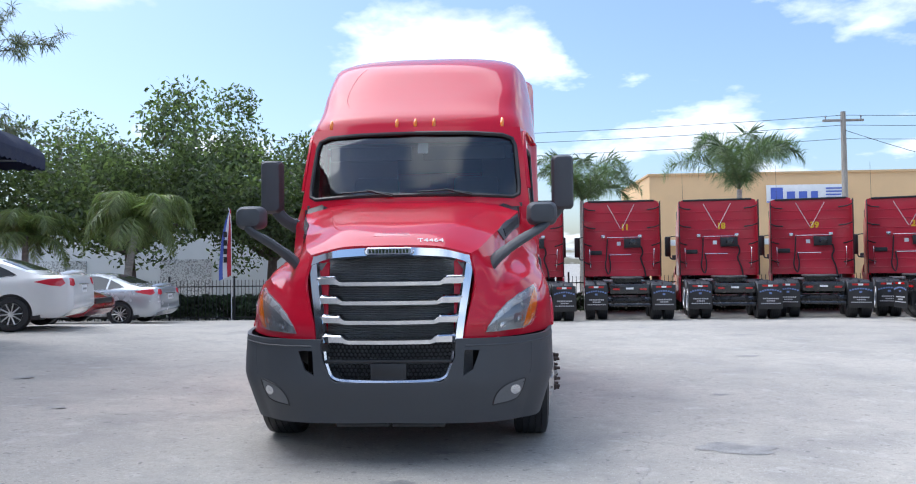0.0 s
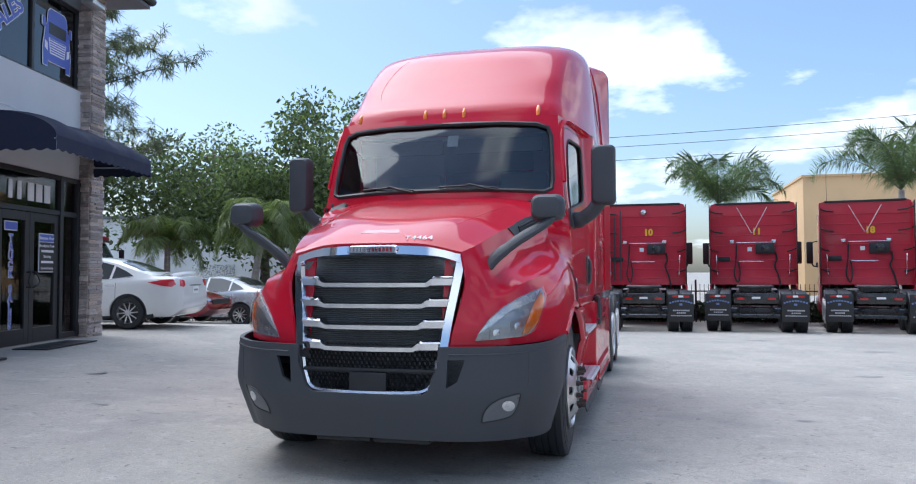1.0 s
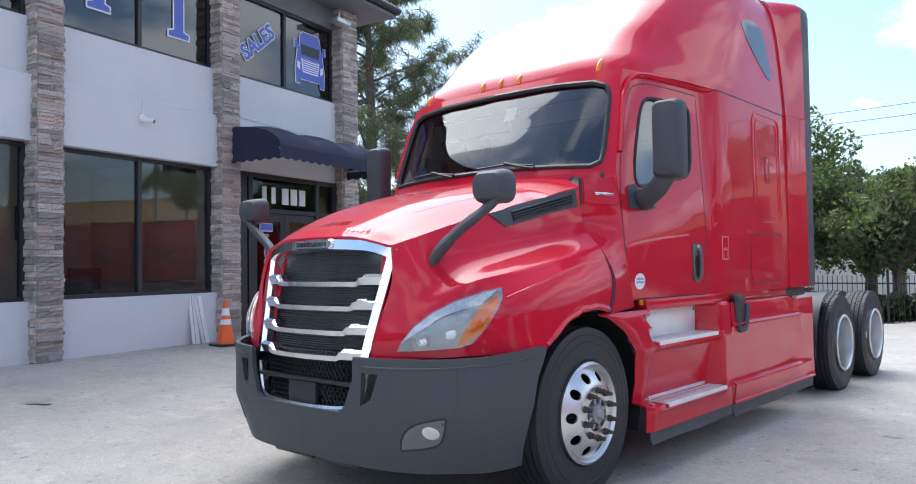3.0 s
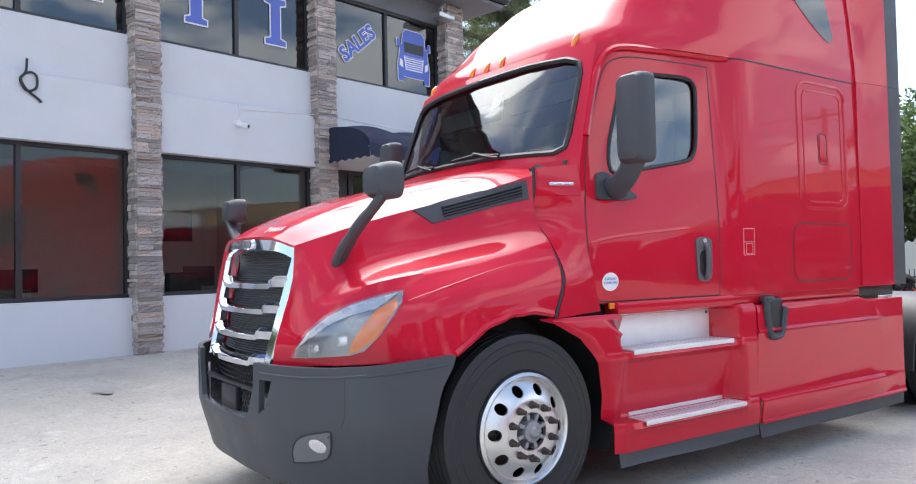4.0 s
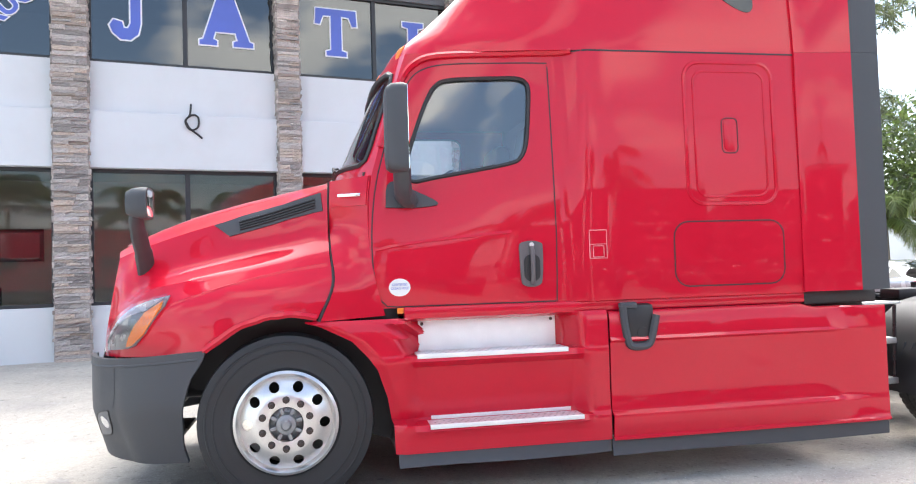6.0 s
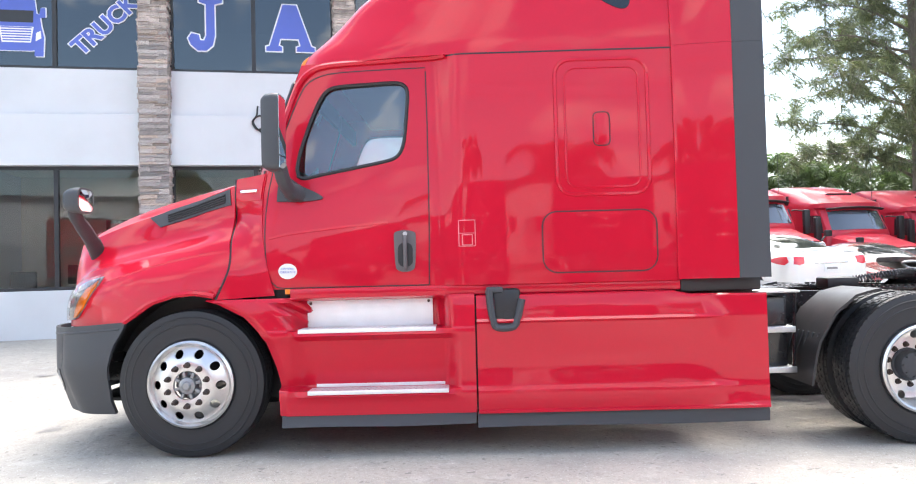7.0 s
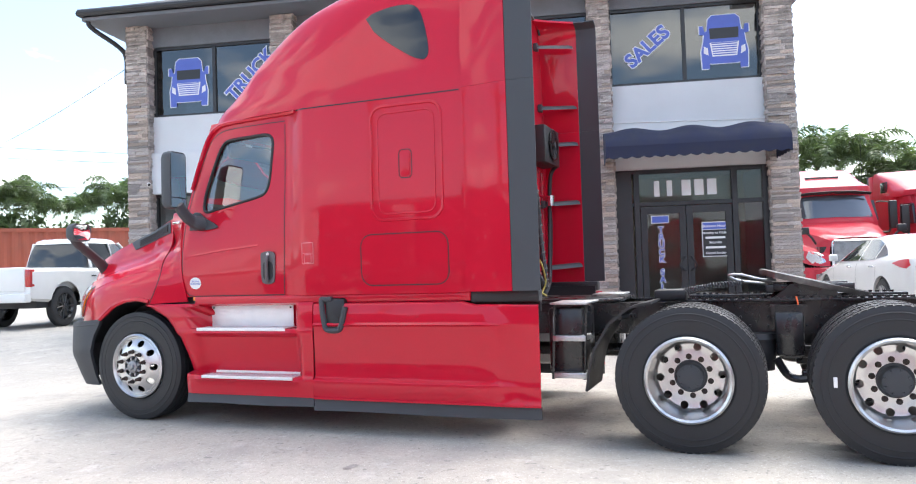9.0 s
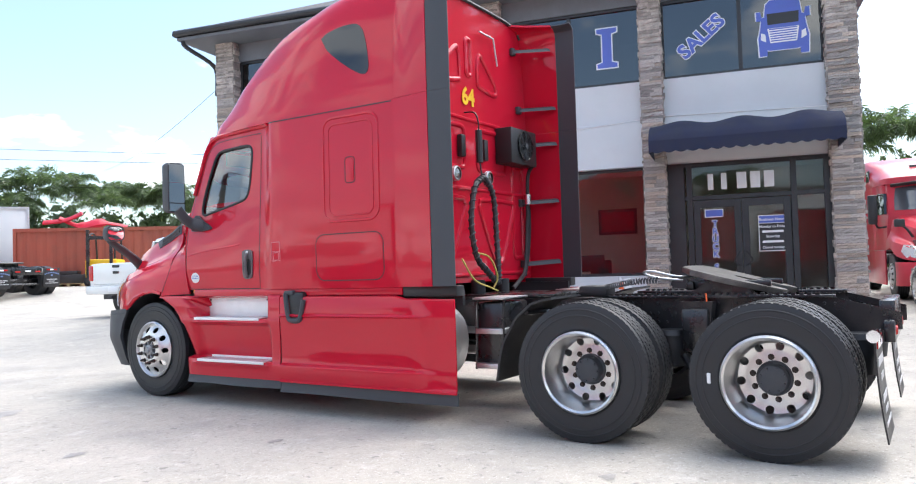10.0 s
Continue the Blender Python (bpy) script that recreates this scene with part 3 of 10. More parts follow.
def make_entrance():
    a, b = BAYS[3]
    y = -0.03
    d = thing("door_1", "dark bronze glazed double entrance door with transom and sidelights", "door", FM, kind="structure")
    lo = 0.255
    jambs = [(a, a + 0.33), (3.50, 3.60), (5.30, 5.40), (b - 0.12, b)]
    bm = bmesh.new()
    for s0, s1 in jambs:
        box(bm, s0, s1, y - 0.06, y + 0.06, lo, 3.12, 0.004)
    for s0, s1, z0, z1 in ((3.60, 5.30, 2.42, 2.50), (a + 0.33, 3.50, 2.42, 2.50), (5.40, b - 0.12, 2.42, 2.50), (a, b, 3.04, 3.12), (5.40, b - 0.12, lo, lo + 0.1)):
        box(bm, s0, s1, y - 0.05, y + 0.05, z0, z1, 0.004)
    part("door_frame", bm, M["bronze"], d, smooth=False)
    for k, (s0, s1) in enumerate(((3.61, 4.445), (4.455, 5.29))):
        leaf = bmesh.new()
        for q in ((s0, s0 + 0.12, lo, 2.41), (s1 - 0.12, s1, lo, 2.41), (s0 + 0.12, s1 - 0.12, lo, lo + 0.25), (s0 + 0.12, s1 - 0.12, 2.27, 2.41)):
            box(leaf, q[0], q[1], y - 0.03, y + 0.03, q[2], q[3], 0.004)
        lf = part("door_leaf", leaf, M["bronze"], d, smooth=False)
        p = part("pane", boxes((s0 + 0.11, s1 - 0.11, y - 0.004, y + 0.004, lo + 0.24, 2.28)), M["pane"], lf, smooth=False)
        p.visible_shadow = False
        h = bmesh.new()
        hs = s1 - 0.06 if k == 0 else s0 + 0.06
        tube(h, spline([(hs, y - 0.03, 1.18), (hs, y - 0.10, 1.18), (hs + (0.09 if k else -0.09), y - 0.12, 1.27), (hs, y - 0.10, 1.42), (hs, y - 0.03, 1.42)], 4), 0.013, 8)
        part("door_handle", h, M["black"], lf)
    for s0, s1, z0, z1 in ((3.60, 5.30, 2.50, 3.04), (5.40, b - 0.12, 2.50, 3.04), (5.40, b - 0.12, lo + 0.1, 2.42)):
        p = part("pane", boxes((s0, s1, y - 0.004, y + 0.004, z0, z1)), M["pane"], d, smooth=False)
        p.visible_shadow = False
    # reveal of the recessed entrance
    structure("wall_reveal", boxes((a, b, -0.055, 0.10, 3.12, 3.30)), M["soffit"], "dark lintel over the recessed entrance", "wall")


make_entrance()


def make_awning():
    aw = thing("awning", "navy canvas entrance awning with a scalloped valance", "awning", FM @ pose(0, 0, 0))
    s0, s1, n = 2.95, 6.08, 36
    bm = bmesh.new()
    rows = []
    for j in range(9):
        a = radians(90 * j / 8)
        row = []
        for i in range(n + 1):
            f = i / n
            puff = 0.5 - 0.5 * math.cos(f * math.tau * 3)
            out = 0.06 + 1.13 * math.sin(a)
            row.append((s0 + (s1 - s0) * f, -0.15 - out, 3.40 + (0.40 + 0.08 * puff) * math.cos(a)))
        rows.append(row)
    sheet(bm, rows)
    for end in (0, -1):                       # gathered ends
        arc = [r[end] for r in rows]
        sheet(bm, [arc, [(p[0], p[1], 3.40) for p in arc]])
    part("cover", bm, M["canvas"], aw)
    bm = bmesh.new()
    def hem(u):
        return 3.22 - 0.035 * abs(math.sin(u * math.pi / 0.20))
    front = [s0 + (s1 - s0) * i / (n * 3) for i in range(n * 3 + 1)]
    sheet(bm, [[(s, -1.342, 3.41) for s in front], [(s, -1.344, hem(s)) for s in front]])
    for s in (s0, s1):
        ys = [-1.34 + 1.19 * k / 36 for k in range(37)]
        sheet(bm, [[(s, q, 3.41) for q in ys], [(s, q, hem(q)) for q in ys]])
    part("valance", bm, M["canvas"], aw)
    bm = bmesh.new()
    for s in (s0 + 0.02, s1 - 0.02):
        tube(bm, [(s, -0.10, 3.36), (s, -1.32, 3.36)], 0.016, 6)
        tube(bm, [(s, -0.10, 3.80), (s, -0.10, 3.25)], 0.016, 6)
    tube(bm, [(s0, -1.32, 3.36), (s1, -1.32, 3.36)], 0.016, 6)
    part("awning_frame", bm, M["alu_dull"], aw)


make_awning()

# ---- the red sleeper tractor: nose towards -y, front axle at y = 0 ----

truck = thing("semi_truck", "glossy red sleeper semi tractor, grey bumper, chrome grille, on concrete", "truck")


def mirrored_rows(rows):
    """Half rows from x = 0 outwards, filled out to the other side."""
    return [[Vector((-p[0], p[1], p[2])) for p in r[:0:-1]] + [Vector(p) for p in r] for r in rows]


def skin(table, nu=6, nv=6):
    """A smooth surface through a table of points."""
    wide = []
    for r in table:                          # creased along the third and the fifth column
        a, b, c = (spline(q, nu) for q in (r[:3], r[2:5], r[4:]))
        wide.append(a + b[1:] + c[1:])
    cols = [spline(c, nv) for c in zip(*wide)]
    return [list(r) for r in zip(*cols)]


class Onto:
    """Lays outlines, ribbons and beads on a surface, seen along a direction."""
    def __init__(self, me):
        bm = bmesh.new()
        if isinstance(me, bpy.types.Mesh):
            bm.from_mesh(me)
        else:
            for m in me:
                bm.from_mesh(m)
        self.tree = BVHTree.FromBMesh(bm)
        bm.free()

    def drop(self, p, way):
        hit, nrm, _, _ = self.tree.ray_cast(Vector(p) - Vector(way) * 2.5, Vector(way), 6)
        if hit is None:
            hit, nrm, _, _ = self.tree.find_nearest(Vector(p))
        return hit, (nrm if nrm.dot(Vector(way)) < 0 else -nrm)

    def patch(self, outline, way, lift=0.006, rings=5, skirt=0.012, dome=0.0):
        """A panel of the outline's shape that hugs the surface."""
        way = Vector(way).normalized()
        P = [Vector(p) for p in outline]
        c = sum(P, Vector()) / len(P)
        bm = bmesh.new()
        rows = []
        for k in range(rings + 1):
            f = 1 - k / rings
            row = []
            for p in P:
                h, n = self.drop(c + (p - c) * max(f, 1e-3), way)
                row.append(h + n * (lift + dome * (1 - f * f)))
            rows.append(row)
        if skirt:
            row = []
            for p in P:
                h, n = self.drop(p, way)
                row.append(h - n * skirt)
            rows.insert(0, row)
        sheet(bm, rows, True)
        bmesh.ops.remove_doubles(bm, verts=bm.verts[:], dist=1e-4)
        bmesh.ops.recalc_face_normals(bm, faces=bm.faces[:])
        return bm

    def line(self, pts, way, lift=0.0, step=0.03):
        way = Vector(way).normalized()
        out = []
        P = [Vector(p) for p in pts]
        for a, b in zip(P, P[1:]):
            n = max(1, int((b - a).length / step))
            for k in range(n):
                h, nr = self.drop(a.lerp(b, k / n), way)
                out.append(h + nr * lift)
        h, nr = self.drop(P[-1], way)
        return out + [h + nr * lift]

    def bead(self, bm, pts, way, r=0.008, lift=0.0, flat=1.0, seg=6):
        return tube(bm, self.line(pts, way, lift), r, seg)


# -- bonnet and wings --
HOOD = [
    [(0, -1.12, 1.6), (0.34, -1.11, 1.592), (0.6, -1.06, 1.535), (0.635, -1.09, 1.34), (0.6, -1.13, 1.16), (0.565, -1.16, 1.02), (0.545, -1.17, 0.905)],
    [(0, -0.98, 1.68), (0.38, -0.96, 1.67), (0.67, -0.92, 1.585), (0.76, -0.97, 1.37), (0.775, -1.03, 1.2), (0.775, -1.07, 1.06), (0.765, -1.08, 0.915)],
    [(0, -0.66, 1.8), (0.43, -0.65, 1.79), (0.75, -0.62, 1.68), (0.832, -0.7, 1.44), (0.962, -0.82, 1.32), (0.985, -0.91, 1.13), (0.975, -0.94, 0.925)],
    [(0, -0.34, 1.89), (0.47, -0.33, 1.88), (0.82, -0.31, 1.76), (0.892, -0.38, 1.51), (1.062, -0.53, 1.38), (1.13, -0.66, 1.19), (1.135, -0.7, 0.935)],
    [(0, -0.05, 1.955), (0.51, -0.05, 1.945), (0.88, -0.05, 1.825), (0.937, -0.1, 1.57), (1.107, -0.22, 1.435), (1.195, -0.4, 1.25), (1.225, -0.455, 0.955)],
    [(0, 0.2, 2.01), (0.55, 0.17, 1.992), (0.915, 0.05, 1.862), (0.962, 0.03, 1.605), (1.117, -0.03, 1.467), (1.212, -0.12, 1.295), (1.24, -0.18, 1.12)],
    [(0, 0.42, 2.05), (0.58, 0.38, 2.033), (0.95, 0.17, 1.9), (0.992, 0.16, 1.65), (1.132, 0.14, 1.497), (1.215, 0.1, 1.315), (1.243, 0.05, 1.152)],
    [(0, 0.56, 2.07), (0.6, 0.5, 2.052), (0.985, 0.275, 1.932), (1.01, 0.272, 1.68), (1.14, 0.276, 1.512), (1.213, 0.285, 1.32), (1.24, 0.195, 1.122)],
]
hood_rows = mirrored_rows(skin(HOOD, 7, 7))
bm = bmesh.new()
sheet(bm, hood_rows)
bmesh.ops.recalc_face_normals(bm, faces=bm.faces[:])
hood_me = painted(shelled(bm, 0.02), M["red"])
hood = part("hood", hood_me, None, truck)
on_hood = Onto(hood_me)

# -- cab and sleeper, as level outlines --
def outline_at(yf, yc, xf, xd, xs, yr, p=3.2, n=14):
    """Half an outline: curved front, door side, step out to the sleeper, side to the rear."""
    pts = [(xf * i / n, yf + (yc - yf) * (i / n) ** p) for i in range(n + 1)]
    for y, k in ((yc + 0.04, 0.10), (yc + 0.12, 0.22), (1.0, 0.42), (1.3, 0.72), (1.55, 0.95), (1.72, 1.0)):
        pts.append((xf + (xd - xf) * k, max(y, pts[-1][1] + 0.02)))
    for k in range(1, 6):
        t = k / 5
        pts.append((xd + (xs - xd) * (t * t * (3 - 2 * t)), 1.74 + 0.22 * t))
    for k in range(1, 9):
        pts.append((xs, 1.96 + (yr - 1.96) * k / 8))
    return pts


CAB = [  # z, front, corner, half widths at the pillar, the door's rear and the sleeper
    (1.165, 0.42, 0.55, 1.165, 1.205, 1.245), (1.35, 0.40, 0.52, 1.175, 1.212, 1.252), (1.60, 0.36, 0.51, 1.155, 1.210, 1.255),
    (1.85, 0.335, 0.525, 1.125, 1.198, 1.255), (2.02, 0.33, 0.555, 1.098, 1.188, 1.253), (2.12, 0.355, 0.585, 1.088, 1.180, 1.252),
    (2.30, 0.435, 0.635, 1.072, 1.170, 1.250), (2.50, 0.53, 0.695, 1.052, 1.160, 1.248), (2.70, 0.62, 0.76, 1.034, 1.150, 1.246), (2.80, 0.665, 0.795, 1.026, 1.145, 1.246),
]


def level_body(table, yr, p=3.2, top=True, bottom=True):
    bm = bmesh.new()
    rows = []
    for z, yf, yc, xf, xd, xs in table:
        half = outline_at(yf, yc, xf, xd, xs, yr, p)
        ring = [(x, y, z) for x, y in half] + [(-x, y, z) for x, y in half[:0:-1]]
        rows.append(ring)
    g = sheet(bm, rows, True)
    if bottom:
        ring_cap(bm, g[0][::-1])
    if top:
        ring_cap(bm, g[-1])
    bmesh.ops.recalc_face_normals(bm, faces=bm.faces[:])
    return bm


def dense(table, n):
    return [tuple(v) for v in (np.array([np.interp(t, range(len(table)), [r[i] for r in table]) for i in range(6)]) for t in np.linspace(0, len(table) - 1, n))]


SIDE_WINDOW = [(p[0], p[1]) for p in spline([(a, b, 0) for a, b in ((0.768, 2.02), (0.79, 2.14), (0.855, 2.33), (0.925, 2.50), (0.985, 2.585), (1.07, 2.615), (1.30, 2.622), (1.49, 2.622), (1.558, 2.595), (1.578, 2.53), (1.565, 2.36), (1.545, 2.19), (1.505, 2.10), (1.43, 2.062), (1.20, 2.02), (0.95, 1.978), (0.83, 1.955), (0.780, 1.968))], 4)]
SCREEN = [(0.0, 2.735), (0.55, 2.728), (0.85, 2.712), (0.945, 2.675), (0.975, 2.60), (0.992, 2.40), (1.005, 2.20), (0.998, 2.115), (0.94, 2.085), (0.5, 2.10), (0, 2.105)]
SCREEN = SCREEN + [(-x, z) for x, z in SCREEN[-2:0:-1]]

cab_me = shelled(level_body(dense(CAB, 28), 3.46), 0.035)
bm_a, bm_b = bmesh.new(), bmesh.new()
prism(bm_a, SIDE_WINDOW, "x", -1.6, 1.6)
prism(bm_b, SCREEN, "y", -0.4, 1.06)
cab_me = painted(carved(cab_me, bm_a, bm_b), M["red"])
cab = part("cab_shell", cab_me, None, truck)
whole = level_body(dense(CAB, 28), 3.46)
solid_me = bpy.data.meshes.new("solid")
whole.to_mesh(solid_me)
whole.free()
on_cab = Onto(solid_me)

ROOF = [
    (2.795, 0.683, 0.832, 1.035, 1.125, 1.247), (2.86, 0.706, 0.855, 1.022, 1.125, 1.245), (2.92, 0.742, 0.890, 1.006, 1.122, 1.242), (2.98, 0.822, 0.968, 0.992, 1.12, 1.238), (3.10, 0.971, 1.081, 0.975, 1.115, 1.228),
    (3.25, 1.144, 1.217, 0.975, 1.105, 1.216), (3.40, 1.307, 1.401, 0.975, 1.09, 1.202), (3.55, 1.461, 1.607, 0.977, 1.07, 1.186), (3.68, 1.655, 1.837, 0.990, 1.04, 1.165),
    (3.78, 1.899, 2.123, 0.986, 1.0, 1.142), (3.86, 2.135, 2.375, 0.984, 0.95, 1.112), (3.92, 2.343, 2.593, 0.965, 0.88, 1.070), (3.96, 2.569, 2.837, 0.900, 0.80, 0.99), (3.985, 2.80, 3.08, 0.66, 0.60, 0.78), (3.995, 3.05, 3.3, 0.3, 0.3, 0.4),
]


def roof_outline(yf, yc, xf, xs, yr, n=16, p=3.6):
    pts = [(xf * i / n, yf + (yc - yf) * (i / n) ** p) for i in range(n + 1)]
    for k in range(1, 17):
        t = k / 16
        e = min(1, t * 1.7)
        pts.append((xf + (xs - xf) * (e * (2 - e)), yc + (yr - yc) * t))
    # the shoulder turns in a soft bend
    i = max(k for k in range(n) if pts[k][0] <= xf - min(0.12, xf * 0.4))
    j = min(k for k in range(n, len(pts)) if pts[k][1] >= yc + 0.08)
    a, b, c = pts[i], pts[n], pts[j]
    for k in range(i + 1, j):
        t = (k - i) / (j - i)
        pts[k] = tuple((1 - t) ** 2 * a[q] + 2 * t * (1 - t) * b[q] + t * t * c[q] for q in (0, 1))
    return pts


def make_roof(yr):
    bm = bmesh.new()
    rows = []
    zs = [r[0] for r in ROOF]
    for z in list(np.linspace(2.795, 3.86, 22)) + list(np.linspace(3.88, 3.995, 10)):
        yf, yc, xf, xd, xs = (np.interp(z, zs, [r[i] for r in ROOF]) for i in range(1, 6))
        half = roof_outline(yf, yc, xf, xs, yr)
        rows.append([(x, y, z) for x, y in half] + [(-x, y, z) for x, y in half[:0:-1]])
    g = sheet(bm, rows, True)
    ring_cap(bm, g[0][::-1]); ring_cap(bm, g[-1])
    bmesh.ops.recalc_face_normals(bm, faces=bm.faces[:])
    return bm


roof_me = painted(mesh_of(make_roof(3.46), M["red"]), M["red"])
part("roof_cap", roof_me, None, truck)
on_roof = Onto(roof_me)

# -- windscreen and side glass --
def ring_frame(onto, outline, way, width, lift, r):
    bm = bmesh.new()
    loop = onto.line(list(outline) + [outline[0]], way, lift, 0.05)
    return tube(bm, loop, r, 6, ends=False)


screen3 = [(x, 0.5, z) for x, z in SCREEN]
glass = part("windscreen", on_cab.patch(screen3, (0, 1, 0), -0.016, 7, 0), M["cabglass"], truck, "tinted curved windscreen")
glass.visible_shadow = False
part("windscreen_seal", ring_frame(on_cab, screen3, (0, 1, 0), 0.03, -0.002, 0.02), M["black"], glass)
for sx in (1, -1):
    w3 = [(1.2 * sx, y, z) for y, z in SIDE_WINDOW]
    g2 = part("side_window", on_cab.patch(w3, (-sx, 0, 0), -0.016, 4, 0), M["doorglass"], truck)
    g2.visible_shadow = False
    part("window_seal", ring_frame(on_cab, w3, (-sx, 0, 0), 0.03, -0.002, 0.014), M["black"], g2)

# -- bumper --
FRONT = [(0, -1.285), (0.30, -1.277), (0.60, -1.236), (0.78, -1.180), (0.90, -1.117), (0.98, -1.055), (1.045, -0.995)]     # from the middle to the corner
FLANK = [(1.045, -0.995), (1.12, -0.915), (1.175, -0.80), (1.208, -0.64), (1.222, -0.45)]                                  # from the corner to the wheel


def bump_outline(f):
    """Half a level outline of the bumper at a share of its height, from the middle round to the wheel."""
    wide = 0.915 + 0.085 * min(1.0, f * 1.9)
    back = 0.070 * max(0.0, 0.45 - f) / 0.45
    end = float(np.interp(f, [0, 0.15, 0.5, 0.75, 0.90, 1.0], [-0.575, -0.60, -0.590, -0.545, -0.475, -0.45]))
    pts = []
    for x, y, _ in spline([(x, y, 0) for x, y in FRONT], 4)[:-1] + spline([(x, y, 0) for x, y in FLANK], 4):
        if y > -0.995:
            y = -0.995 + (y + 0.995) * (end + 0.995) / (-0.45 + 0.995)
        pts.append((x * wide, y + back * max(0.0, min(1.0, (-y - 0.55) / 0.4))))
    return pts


bm = bmesh.new()
rows = []
for f in np.linspace(0, 1, 14):
    row = []
    for x, y in bump_outline(f):
        low = 0.318 - 0.018 * min(1.0, x / 0.9)
        top = float(np.interp(y, [-1.05, -0.45], [0.922, 0.963]))
        row.append((x, y, low + (top - low) * f))
    rows.append(row)
sheet(bm, mirrored_rows(rows))
bmesh.ops.recalc_face_normals(bm, faces=bm.faces[:])
bump_me = shelled(bm, 0.03)
c1 = bmesh.new(); prism(c1, [(-0.50, 1.2), (-0.485, 0.80), (-0.42, 0.64), (-0.38, 0.615), (0.38, 0.615), (0.42, 0.64), (0.485, 0.80), (0.50, 1.2)], "y", -1.6, -0.9)
c2 = bmesh.new(); prism(c2, [(0.55, 0.84), (0.66, 0.84), (0.61, 0.70), (0.54, 0.66)], "y", -1.6, -0.9)
c3 = bmesh.new(); prism(c3, [(-0.55, 0.84), (-0.66, 0.84), (-0.61, 0.70), (-0.54, 0.66)], "y", -1.6, -0.9)
bump_me = painted(carved(bump_me, c1, c2, c3), M["plastic"])
bumper = part("bumper", bump_me, None, truck, "dark grey moulded plastic bumper")

# -- seams of doors and panels: narrow dark gaps laid on the skin --
def ribbon(onto, pts, way, width=0.008, lift=0.0012):
    c = onto.line(pts, way, 0.0, 0.025)
    way = Vector(way).normalized()
    bm = bmesh.new()
    rows = []
    for i, p in enumerate(c):
        d = (c[min(i + 1, len(c) - 1)] - c[max(i - 1, 0)]).normalized()
        side = d.cross(way).normalized() * width / 2
        rows.append([p - side - way * lift, p - way * (lift + 0.0006), p + side - way * lift])
    sheet(bm, rows)
    return bm


def smooth2(pts, n=6):
    return [(p[0], p[1]) for p in spline([(a, b, 0) for a, b in pts], n)]


